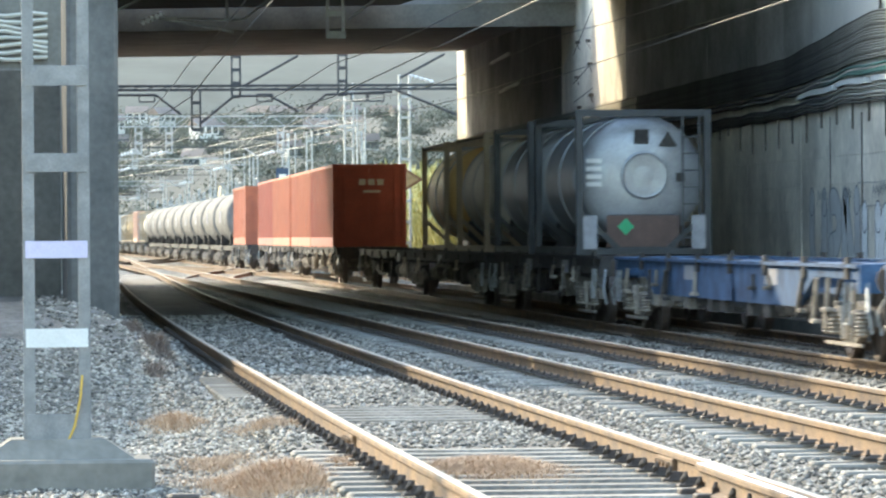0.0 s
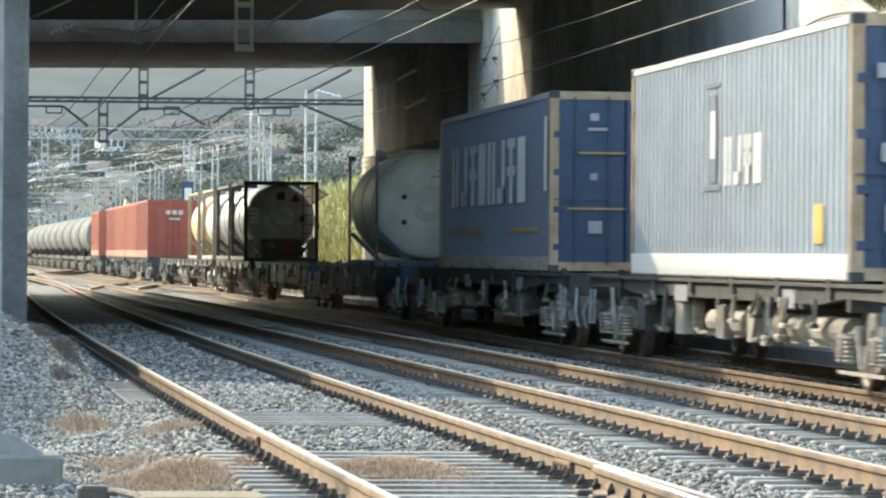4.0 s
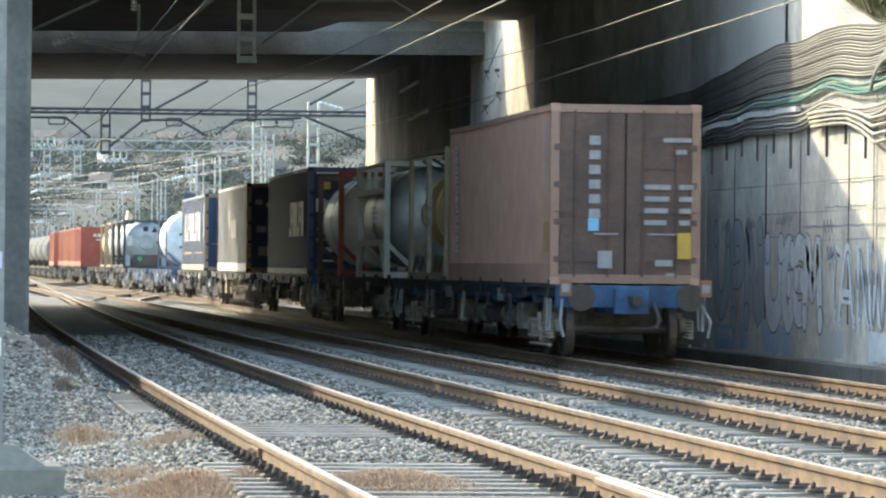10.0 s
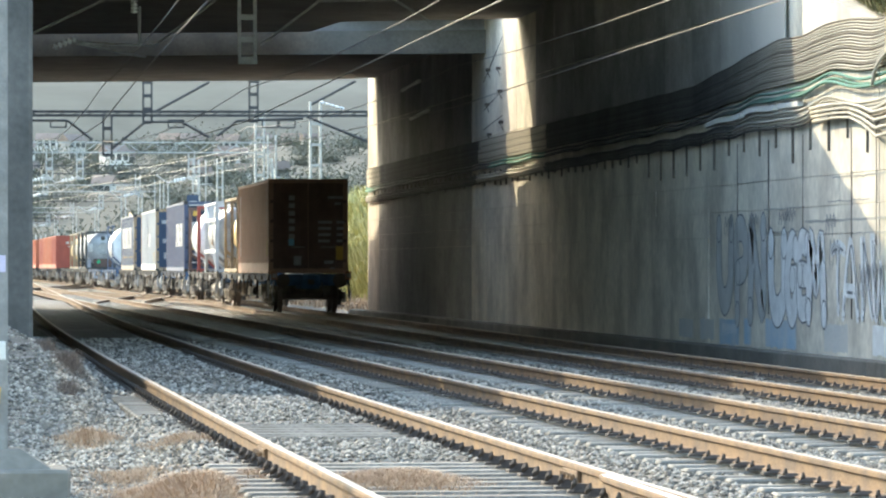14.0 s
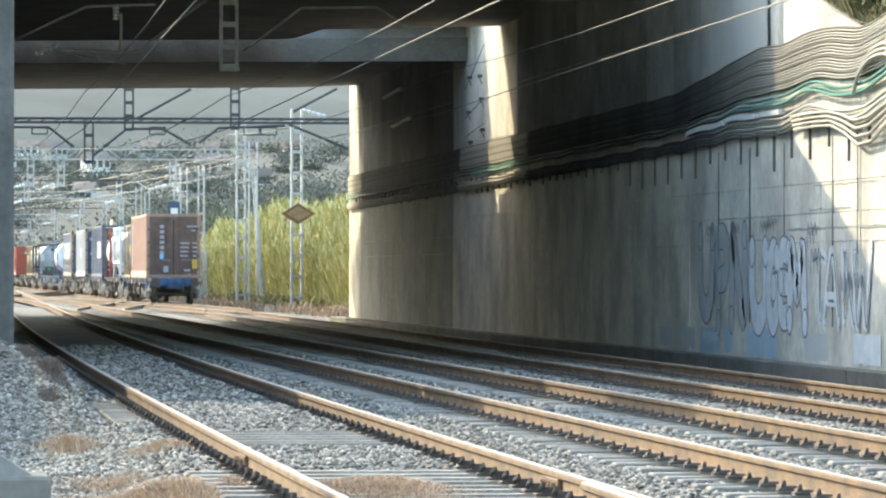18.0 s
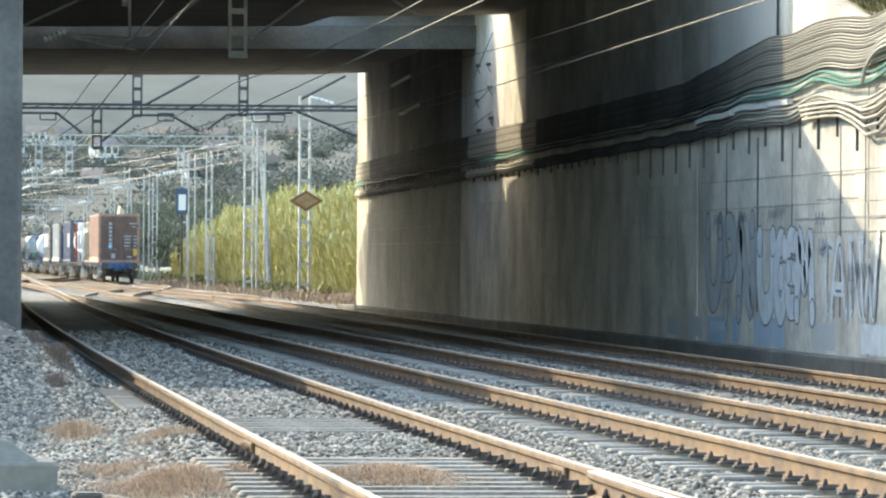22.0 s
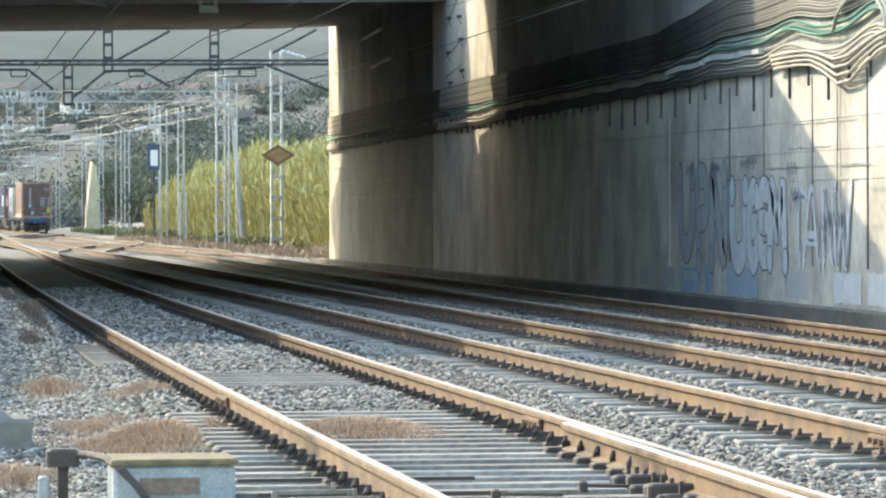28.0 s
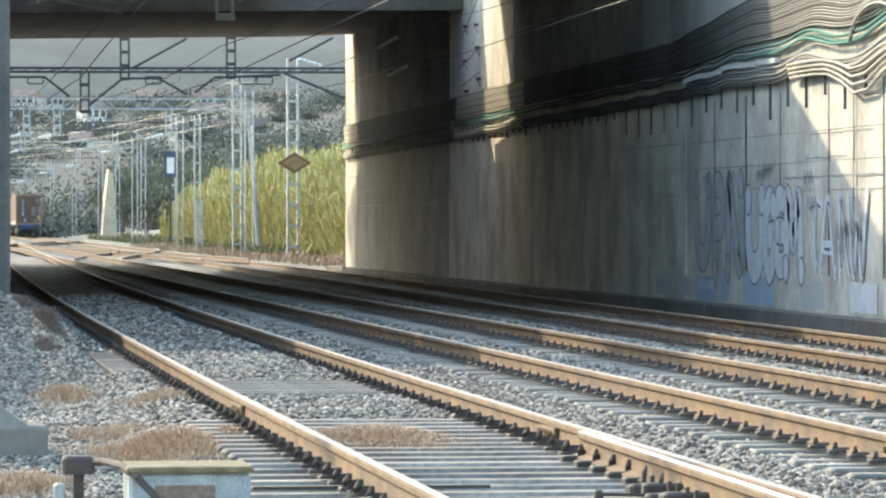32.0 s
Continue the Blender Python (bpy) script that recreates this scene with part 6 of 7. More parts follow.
def tank_container(o, L, tank, frame, label, dark_low=True, ladder=True, braced=False, rails=True, slim=False, r=1.14, ends=(0.25, 0.25), far_frame=None, dx=0.0):
    t = on_train("tank_container", label, "tank container", "containers of the freight train", o)
    H, w = 2.59, 1.22
    y_near, y_far = ends[0], L - ends[1]
    cz = 1.37
    body = tank_me(y_far - y_near, r)
    ob = part("tank", body, tank, t, "", True)
    ob.location = (dx, y_near, cz)
    for y in (y_near + 0.65, (y_near + y_far) / 2, y_far - 0.65):
        m = Mesh()
        m.lathe_y([(y - 0.04, r), (y - 0.04, r + 0.02), (y + 0.04, r + 0.02), (y + 0.04, r)], 36, 0, 0, cz)
        part("tank_band", m, tank if r < 1 else M_GALV, ob).location = (0, -y_near, -cz)
    m = Mesh()
    m.lathe_y([(y_near + 0.015, 0.0), (y_near, 0.36), (y_near - 0.01, 0.40), (y_near + 0.01, 0.44)], 24, 0, 0.05, cz + 0.05)
    part("end_ring", m, tank, t)
    for e in (0.0, L):
        paint = far_frame if e and far_frame else frame
        y0, y1 = (e, e + 0.13) if e == 0 else (e - 0.13, e)
        for s in (-1, 1):
            m = Mesh()
            k = 0.03 if slim else 0.045 if r < 1 else 0.065
            m.box(s * (w - k) - k, s * (w - k) + k, y0, y1 - (0.06 if slim else 0), 0.0, H, 0, 0.012)
            part("corner_post", m, paint, t)
            m = Mesh()
            yy = (y0 + y1) / 2
            m.bar((s * (w - 0.08), yy, 0.75), (s * 0.45, yy, 0.1), 0.10, 0.06, 0, (0, 1, 0))
            part("brace", m, paint, t)
            for z in (0.0, H - 0.12):
                m = Mesh()
                m.box(s * (w - 0.08) - 0.084, s * (w - 0.08) + 0.084, y0 - 0.004, y1 + 0.004, z, z + 0.12, 0, 0.012)
                part("corner_casting", m, paint, t)
        for z in (0.06,) if slim else (0.06, H - 0.06):
            m = Mesh()
            m.box(-w + 0.1, w - 0.1, y0 + 0.01, y1 - 0.01, z - 0.06, z + 0.06, 0, 0.008)
            part("end_rail", m, paint, t)
    for s in (-1, 1):
        if rails and not braced:
            m = Mesh()
            m.box(s * (w - 0.06) - 0.05, s * (w - 0.06) + 0.05, 0.1, L - 0.1, 0.02, 0.14, 0, 0.008)
            part("bottom_rail", m, frame, t)
        if rails:
            m = Mesh()
            m.box(s * (w - 0.06) - 0.04, s * (w - 0.06) + 0.04, 0.1, L - 0.1, H - 0.1, H - 0.02, 0, 0.008)
            part("top_rail", m, frame, t)
        if braced:
            x = s * (w - 0.05)
            for ya, za, yb, zb, k in ((0.1, 0.78, L - 0.1, 0.78, 0.13), (0.1, 1.93, L - 0.1, 1.93, 0.13), (0.12, 0.05, 1.3, 0.74, 0.09), (L - 0.12, 0.05, L - 1.3, 0.74, 0.09), (L - 0.12, H - 0.1, L - 1.1, 1.96, 0.08), (0.12, H - 0.1, 1.1, 1.96, 0.08), (L * 0.38, 1.95, L * 0.38, H - 0.1, 0.07), (L * 0.62, 1.95, L * 0.62, H - 0.1, 0.07)):
                m = Mesh()
                m.bar((x, ya, za), (x, yb, zb), 0.09, k)
                part("side_brace", m, frame, t)
    m = Mesh()
    m.box(-0.35, 0.35, y_near + 0.2, y_far - 0.2, cz + r - 0.02, cz + r + 0.05)
    part("walkway", m, M_GALV, t)
    m = Mesh()
    m.prism([(0.3 * math.cos(a), L / 2 + 0.3 * math.sin(a)) for a in [i * math.pi / 8 for i in range(16)]], cz + r - 0.05, cz + r + 0.12, 0, 0.02)
    part("manway_lid", m, M_GALV, t)
    if dark_low:
        m = Mesh()
        m.box(-0.62, 0.62, 0.14, 0.5, 0.12, 0.72, 0, 0.03)
        part("valve_box", m, M_FRAMEDARK, t)
    if ladder:
        m = Mesh()
        for x in (0.7, 1.0):
            m.bar((x, -0.02, 0.15), (x, -0.02, H - 0.1), 0.035)
        z = 0.3
        while z < H - 0.2:
            m.bar((0.7, -0.02, z), (1.0, -0.02, z), 0.03)
            z += 0.3
        part("ladder", m, frame, t)
    return t


def tank_marks(t, rows, material, label=""):
    """Flat plates on the near head of a tank."""
    for x0, x1_, z0, z1 in rows:
        m = Mesh()
        xc, zc = (x0 + x1_) / 2, (z0 + z1) / 2 - 1.37
        y = 0.25 + 0.32 * (1 - math.sqrt(max(0, 1 - min(1, (xc * xc + zc * zc) / 1.3)))) - 0.03
        m.box(x0, x1_, y - 0.012, y, z0, z1)
        part("end_marking", m, material, t, label)


def tank_wagon(o, L, tank, label, seed):
    t = on_train("tank_wagon", label, "tank wagon", "tank wagons of the freight train", o)
    m = Mesh()
    m.box(-0.9, 0.9, 0.4, L - 0.4, 0.86, 1.1, 0, 0.02)
    part("underframe", m, M_GREY_DEEP, t)
    body = tank_me(L - 2.0, 1.36, 0.45)
    b = part("tank", body, tank, t, "", True)
    b.location = (0, 1.0, 2.55)
    for y in (3.0, L - 3.0):
        bogie(t, y - 0.6 if y < L / 2 else y + 0.6, M_GREY_DEEP)
        m = Mesh()
        m.box(-1.1, 1.1, y - 0.3, y + 0.3, 1.1, 1.7, 0, 0.02)
        part("saddle", m, M_GREY_DEEP, t)
    m = Mesh()
    m.box(-0.5, 0.5, L / 2 - 1.6, L / 2 + 1.6, 3.88, 3.96)
    for s in (-1, 1):
        m.bar((s * 0.5, L / 2 - 1.6, 4.6), (s * 0.5, L / 2 + 1.6, 4.6), 0.04)
        for q in (-1.6, 0, 1.6):
            m.bar((s * 0.5, L / 2 + q, 3.9), (s * 0.5, L / 2 + q, 4.6), 0.04)
    part("catwalk", m, M_GALV, t)
    m = Mesh()
    for e in (0.05, L - 0.05):
        for s in (-1, 1):
            m.tube([(s * 0.87, e - 0.3, 0.98), (s * 0.87, e + 0.3, 0.98)], 0.12, 10)
    part("buffers", m, M_GREY_DEEP, t)
    m = Mesh()
    m.box(-1.375, -1.365, L / 2 - 0.9, L / 2 + 0.9, 2.3, 2.9)
    part("panel", m, M_STEELBLUE, t)
    return t


def build_train():
    # wagons
    wagon(-1.1, 24.4, (1.6, 21.6), M_BLUEWAGON, "dusty blue container wagon at the tail of the train", seed=1, sill=M_SILLSHADE)
    wagon(25.4, 46.8, (28.0, 44.2), M_GREY_DEEP, "grimy container wagon under two tank containers", seed=2)
    wagon(47.9, 70.0, (50.6, 67.4), M_BLUEWAGON, "dusty blue container wagon under a navy container", seed=3, sill=M_SILLSHADE)
    wagon(71.2, 94.4, (74.0, 91.6), M_GREY_DEEP, "grimy container wagon under a light grey container", seed=4)
    wagon(95.4, 118.2, (98.2, 115.4), M_GREY_DEEP, "grimy container wagon under a steel-blue container", seed=5)
    wagon(121.2, 144.2, (124.0, 142.4), M_BLUEWAGON, "blue container wagon under a white tank container", 0.6, seed=6)
    wagon(145.0, 168.2, (146.8, 165.6), M_BLUEWAGON, "empty blue container wagon", 0.6, seed=7)
    wagon(169.4, 188.6, (172.2, 186.0), M_GREY_DEEP, "grimy container wagon under cream tank containers", seed=8)
    wagon(189.4, 230.0, (192.2, 209.0, 227.2), M_GREY_DEEP, "long grimy container wagon", seed=9)
    for k, (a, b) in enumerate(((239.6, 266.4), (266.9, 292.4), (302.0, 318.4))):
        wagon(a, b, (a + 2.6, b - 2.6), M_GREY_DEEP, "grimy container wagon under red containers", seed=10 + k)
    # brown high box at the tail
    t = container(0.0, 14.5, 2.9, M_BROWN, M_BROWNSHADE, "brown high-cube shipping container with white markings on its doors", "brown", M_BROWNHALF)
    for k in range(6):
        end_marks(t, [(-0.60, -0.42, 2.24 - 0.235 * k, 2.385 - 0.235 * k)], M_MARKDIM, "plain block of the brand lettering")
    end_marks(t, [(-0.61, -0.44, 0.86, 1.06)], M_CYAN, "small light blue emblem")
    end_marks(t, [(0.60, 1.06, 2.29, 2.36), (0.80, 0.98, 2.10, 2.17)], M_MARKDIM)
    for x0, x1_ in ((0.30, 0.72), (0.86, 1.10)):
        end_marks(t, [(x0, x1_ - 0.02 * k, 1.53 - 0.19 * k, 1.61 - 0.19 * k) for k in range(4)], M_MARKDIM)
    end_marks(t, [(-0.45, -0.22, 0.26, 0.54)], M_MARKDIM, "white notice")
    end_marks(t, [(0.48, 0.76, 0.30, 0.40), (-0.52, -0.12, 0.80, 0.825), (0.36, 0.82, 0.80, 0.825), (0.66, 0.80, 0.14, 0.19)], M_MARKDIM)
    end_marks(t, [(0.84, 1.06, 0.42, 0.84)], M_YELLOW, "yellow sticker")
    for k in range(11):
        m = Mesh()
        z = 2.52 - 0.185 * k
        y0, y1 = 12.92, 13.32
        bars(m, "side", [(y0, y0 + 0.12, z - 0.13, z), (y1 - 0.12, y1, z - 0.13, z), (y0, y1, z - 0.03, z)] if k % 2 else [(y0, y1, z - 0.03, z), (y0, y1, z - 0.13, z - 0.10), (y0, y0 + 0.12, z - 0.13, z)])
        part("side_marking", m, M_MARK, t, "plain block of the brand lettering")
        if k < 6:
            m = Mesh()
            bars(m, "side", [(0.55, 0.85, 2.55 - 0.2 * k, 2.58 - 0.2 * k), (0.55, 0.66, 2.49 - 0.2 * k, 2.58 - 0.2 * k)])
            part("side_marking", m, M_MARKDIM, t)
    m = Mesh()
    bars(m, "side", [(0.2, 0.75, 0.55, 1.0)])
    part("side_sticker", m, M_OLDYELLOW, t, "faded yellow sticker")
    for s in (-1, 1):
        b = on_train("tail_board", "faded orange tail board with a pale panel on the last wagon", "tail board", "tail boards", -1.2)
        m = Mesh()
        m.box(s * 1.12 - 0.09, s * 1.12 + 0.09, 0.0, 0.03, 1.0, 1.26, 0, 0.005)
        part("plate", m, M_TAILBOARD, b)
        m = Mesh()
        m.box(s * 1.12 - 0.06, s * 1.12 + 0.06, -0.008, -0.003, 1.06, 1.19)
        part("white_panel", m, M_MARKDIM, b)
    # three tanks
    # tank shrunk and shifted to fit its lit patch from the camera
    t = tank_container(15.3, 6.9, M_TANKYEL, M_FRAMETAN, "ochre tank in a large open tan frame, sized to its lit part", r=0.85, ends=(0.5, 0.5), dx=-0.15)
    for s in (-1, 1):
        m = Mesh()
        m.box(s * 1.16 - 0.05, s * 1.16 + 0.05, 3.36, 3.50, 0.1, 2.5, 0, 0.01)
        part("middle_post", m, M_DUST, t, "rung-studded upright of the frame")
        for k in range(5):
            m = Mesh()
            m.bar((s * 1.14, 0.9 + 1.25 * k, 0.50), (s * 1.14, 1.8 + 1.25 * k, 0.10), 0.05)
            part("sloping_rod", m, M_FRAMETAN, t)
    for y in (1.6, 3.43, 5.3):
        m = Mesh()
        m.tube([(-1.1, y, 2.42), (-0.75, y, 2.22), (0.75, y, 2.22), (1.1, y, 2.42)], 0.035, 6)
        part("hoop", m, M_FRAMEDARK, t, "dark hoop over the tank")
    for z in [0.4 + 0.28 * k for k in range(8)]:
        m = Mesh()
        m.bar((-1.225, 3.28, z), (-1.225, 3.58, z), 0.03)
        part("rung", m, M_FRAMETAN, t)
    t = tank_container(27.6, 6.9, M_TANKGREY, M_FRAMEWHITE, "silvery tank container in a white braced frame", dark_low=False, braced=True)
    tank_marks(t, [(-0.1, 0.25, 1.9, 2.02), (-0.1, 0.25, 1.74, 1.84)], M_MARK)
    for y0, y1, z0, z1, mt in ((2.6, 3.9, 1.56, 1.61, M_STEELBLUE), (2.6, 3.9, 1.44, 1.49, M_STEELBLUE), (2.7, 3.8, 1.32, 1.37, M_STEELBLUE), (2.9, 3.6, 1.02, 1.22, M_RUSTPOST)):
        m = Mesh()
        m.box(-1.158, -1.145, y0, y1, z0, z1)
        part("side_marking", m, mt, t)
    t = tank_container(39.5, 6.3, M_TANKWHITE, M_FRAMERED, "white tank container in a red end frame", dark_low=False, rails=False, far_frame=M_BROWNSHADE)
    # navy box
    t = container(49.3, 15.0, 2.9, M_DUSKBLUE, M_INK, "dusky blue shipping container with white brand blocks", "navy")
    wordmark(t, 1.4, 6.6, 1.05, 2.0, 7, M_MARK)
    end_marks(t, [(-1.0, -0.1, 1.75, 2.0), (-1.0, -0.75, 1.70, 2.05)], M_MARK, "plain blocks of the brand lettering")
    lettering(t, "45", 0.5, -0.72, 1.1, M_MARK, "white size number")
    end_marks(t, [(-0.98, -0.1, 0.92, 0.97)], M_YELLOW)
    end_marks(t, [(-0.85, -0.62, 2.3, 2.5)], M_YELLOW, "yellow warning sticker")
    end_marks(t, [(-0.9, -0.4, 0.62, 0.74), (-0.95, -0.3, 0.36, 0.40), (-1.0, -0.3, 2.72, 2.76)], M_MARK)
    # light grey box with blue doors
    t = container(74.3, 15.4, 2.9, M_GREYBOX, M_NAVY, "light grey shipping container with blue doors and white brand blocks", "grey", M_RUSTPOST)
    wordmark(t, 5.2, 7.9, 1.15, 1.75, 4, M_MARK)
    m = Mesh()
    bars(m, "side", [(8.4, 8.9, 1.2, 2.3), (8.1, 9.4, 1.1, 1.16), (8.2, 9.3, 2.4, 2.46)])
    part("emblem", m, M_STEELBLUE, t, "dark upright brand emblem")
    m = Mesh()
    bars(m, "side", [(8.45, 8.8, 1.5, 2.1)])
    part("emblem", m, M_MARK, t).location = (-0.006, 0, 0)
    m = Mesh()
    bars(m, "side", [(1.5, 2.0, 0.42, 0.86)])
    part("side_sticker", m, M_YELLOW, t, "yellow sticker")
    m = Mesh()
    m.box(-1.232, -1.2, 0.15, 15.25, 0.03, 0.30, 0, 0.004)
    part("sill", m, M_MARK, t, "white-painted bottom sill")
    end_marks(t, [(-0.95, -0.72, 2.2, 2.36), (-0.6, 0.05, 2.12, 2.26), (-0.9, -0.6, 1.3, 1.5), (-0.85, -0.5, 0.55, 0.85)], M_MARKDIM)
    end_marks(t, [(-0.25, 0.0, 1.32, 1.5)], M_YELLOW, "yellow warning sticker")
    # steel-blue box
    t = container(98.2, 16.0, 2.9, M_STEELBLUE, M_NAVY, "steel-blue shipping container with large white brand blocks", "navy", M_RUSTPOST)
    wordmark(t, 2.8, 13.9, 1.15, 2.25, 8, M_MARK)
    m = Mesh()
    m.box(-1.232, -1.2, 0.15, 15.85, 0.03, 0.24, 0, 0.004)
    part("sill", m, M_DUST, t, "dusty pale bottom sill")
    for row in ((1.4, 5.2, 0.66, 0.72), (8.6, 13.4, 0.66, 0.72)):
        m = Mesh()
        bars(m, "side", [row])
        part("yellow_line", m, M_OLDYELLOW, t, "thin yellow line")
    m = Mesh()
    bars(m, "side", [(0.35, 0.6, 1.3, 2.5)])
    part("side_marking", m, M_MARK, t)
    end_marks(t, [(-0.58, -0.44, 2.42, 2.54), (-0.62, -0.3, 2.26, 2.31), (-0.58, -0.46, 1.47, 1.58), (-0.6, -0.38, 0.62, 0.82)], M_MARKDIM)
    end_marks(t, [(-0.75, 0.0, 1.89, 1.92), (-0.95, 0.0, 1.0, 1.03), (0.1, 0.26, 1.42, 1.56)], M_OLDYELLOW)
    # white tank in a blue frame
    t = tank_container(127.6, 7.0, M_TANKWHITE, M_FRAMEBLUE, "white tank container with red plates in a slim blue frame", dark_low=False, ladder=False, rails=False, slim=True, r=1.2)
    tank_marks(t, [(0.28, 0.68, 1.52, 1.64), (0.28, 0.68, 1.36, 1.46)], M_REDMARK, "red plate")
    tank_marks(t, [(0.2, 0.65, 2.12, 2.16), (0.05, 0.8, 2.0, 2.03), (0.25, 0.6, 1.88, 1.91), (0.1, 0.75, 1.78, 1.81)], M_GREYBOX)
    for x, z in ((-0.55, 1.55), (-0.55, 0.98)):
        m = Mesh()
        m.lathe_y([(0.22, 0.0), (0.22, 0.06), (0.32, 0.06)], 12, 0, x, z)
        part("bolt_cap", m, M_FRAMEDARK, t)
    # cream and grey tanks further on
    t = tank_container(173.0, 6.8, M_TANKGREY, M_FRAMEDARK, "grey tank container in a dark frame with a green sticker")
    m = Mesh()
    m.add([(-0.31 + 0.15 * a, 0.13, 0.5 + 0.15 * b) for a, b in ((0, -1), (1, 0), (0, 1), (-1, 0))], [(0, 1, 2, 3)])
    part("end_marking", m, M_GREEN, t, "green diamond sticker")
    m = Mesh()
    m.box(-0.66, 0.66, 0.132, 0.138, 0.14, 0.70)
    part("valve_door", m, M_BROWNSHADE, t, "rusty brown valve box door")
    end_marks(t, [(-1.1, -0.85, 0.1, 0.7), (0.85, 1.1, 0.1, 0.7)], M_MARKDIM)
    tank_marks(t, [(-0.13, 0.13, 1.98, 2.24), (0.62, 0.78, 1.30, 1.46)], M_GREY_DEEP, "dark placard")
    tank_marks(t, [(-1.0, -0.72, 1.22 + 0.14 * k, 1.30 + 0.14 * k) for k in range(4)], M_MARK)
    m = Mesh()
    m.add([(0.48 + 0.17 * a, 0.30, 2.06 + 0.15 * b) for a, b in ((-1, -0.8), (1, -0.8), (0, 1))], [(0, 1, 2)])
    part("end_marking", m, M_GREY_DEEP, t, "dark warning triangle")
    tank_container(181.0, 6.8, M_TANKGREY, M_FRAMEDARK, "grey tank container in a dark frame")
    tank_container(190.0, 6.6, M_CREAM, M_FRAMETAN, "cream tank container in an ochre frame")
    tank_container(199.8, 6.4, M_TANKYEL, M_FRAMETAN, "ochre tank container in an ochre frame")
    # red boxes
    for k, o in enumerate((241.5, 254.1, 267.2, 279.7, 304.0)):
        L = 12.3
        t = container(o, L, 2.75, *((M_REDORANGE, M_REDORANGE, "faded orange-red shipping container") if k % 3 else (M_RED, M_RED, "rusty red shipping container")), "brown", pitch=0.30)
        end_marks(t, [(-0.35 + 0.3 * i, -0.13 + 0.3 * i, 2.05, 2.25) for i in range(3)] + [(-0.2, 0.35, 1.8, 1.88)], M_CREAM)
    # tank wagons and the far head of the train
    for k in range(9):
        tank_wagon(320.0 + 17.0 * k, 16.6, M_DULLTANK, "dull grey rail tank wagon far up the train", k)
    o = 473.4
    for k in range(9):
        wagon(o, o + 19.0, (o + 2.6, o + 16.4), M_GREY_DEEP, "grimy container wagon far up the train", seed=30 + k)
        if k % 3 == 1:
            container(o + 2.8, 13.2, 2.75, (M_BROWN, M_GREYBOX, M_RED)[k // 3], M_GREYBOX, "weathered shipping container far up the train", "brown", pitch=0.4)
        else:
            for q in (1.6, 10.4):
                tank_container(o + q, 6.4, (M_TANKYEL, M_CREAM, M_TANKWHITE)[(k + int(q)) % 3], M_FRAMETAN, "pale tank container far up the train")
        o += 20.2


build_train()
for _t, _o in MOVERS:
    if _t["category"] in ("shipping container", "tank container"):
        _t["lift"] = DECK


def motions():
    """Everything on the train keeps its offset from the tail."""
    times = [0.0, 1 / 30, 2 / 30] + [0.5 * i for i in range(1, 64)] + [32 - 2 / 30, 32 - 1 / 30, 32.0]
    for t, off in MOVERS:
        lift = DECK if "lift" in t else 0.0
        rows = []
        for s in times:
            y = REAR_AT_9 + SPEED * (s - 9.0) + off
            rows.append((s, pose(x3(y), y, TRACK3_Z + lift, 0, 0, -math.degrees(math.atan((x3(y + 14) - x3(y)) / 14)))))
        walk(t, rows)


# ---- small things beside the track ----
def stones(name, n, area, label, seed, rmin, rmax, sink=0.35, keep=None):
    """Angular stones as jittered octahedra, joined, lying on the ballast."""
    rs = np.random.RandomState(seed)
    x = rs.uniform(area[0], area[1], n)
    y = area[2] + (area[3] - area[2]) * rs.uniform(0, 1, n) ** 1.5
    pts = []
    deps = bpy.context.evaluated_depsgraph_get()
    ground = bpy.data.objects["ground"]
    base = np.array([(1, 0, 0), (-1, 0, 0), (0, 1, 0), (0, -1, 0), (0, 0, 1), (0, 0, -1)], float)
    tri = np.array([(0, 2, 4), (2, 1, 4), (1, 3, 4), (3, 0, 4), (2, 0, 5), (1, 2, 5), (3, 1, 5), (0, 3, 5)])
    V, F = [], []
    for i in range(n):
        if keep and not keep(x[i], y[i]):
            continue
        ok, loc, nor, idx = ground.ray_cast((x[i], y[i], 5), (0, 0, -1))
        if not ok:
            continue
        r = rs.uniform(rmin, rmax)
        v = base * (r * rs.uniform(0.6, 1.25, (6, 1))) * np.array([1, 1, 0.62])
        a = rs.uniform(0, 6.28)
        c, s = math.cos(a), math.sin(a)
        v = v @ np.array([[c, s, 0], [-s, c, 0], [0, 0, 1]])
        tilt = rs.uniform(-0.6, 0.6)
        c, s = math.cos(tilt), math.sin(tilt)
        v = v @ np.array([[1, 0, 0], [0, c, s], [0, -s, c]])
        v += np.array([x[i], y[i], loc.z + r * (0.55 - sink)])
        F.append(tri + 6 * len(V))
        V.append(v)
    V, F = np.concatenate(V), np.concatenate(F)
    me = bpy.data.meshes.new(name)
    me.vertices.add(len(V))
    me.vertices.foreach_set("co", V.ravel())
    me.loops.add(len(F) * 3)
    me.loops.foreach_set("vertex_index", F.ravel())
    me.polygons.add(len(F))
    me.polygons.foreach_set("loop_start", np.arange(0, len(F) * 3, 3))
    me.polygons.foreach_set("loop_total", np.full(len(F), 3))
    me.update(calc_edges=True)
    me.validate()
    me.materials.append(M_STONE)
    tagged(new(name, me), label, "ballast", kind="stuff")


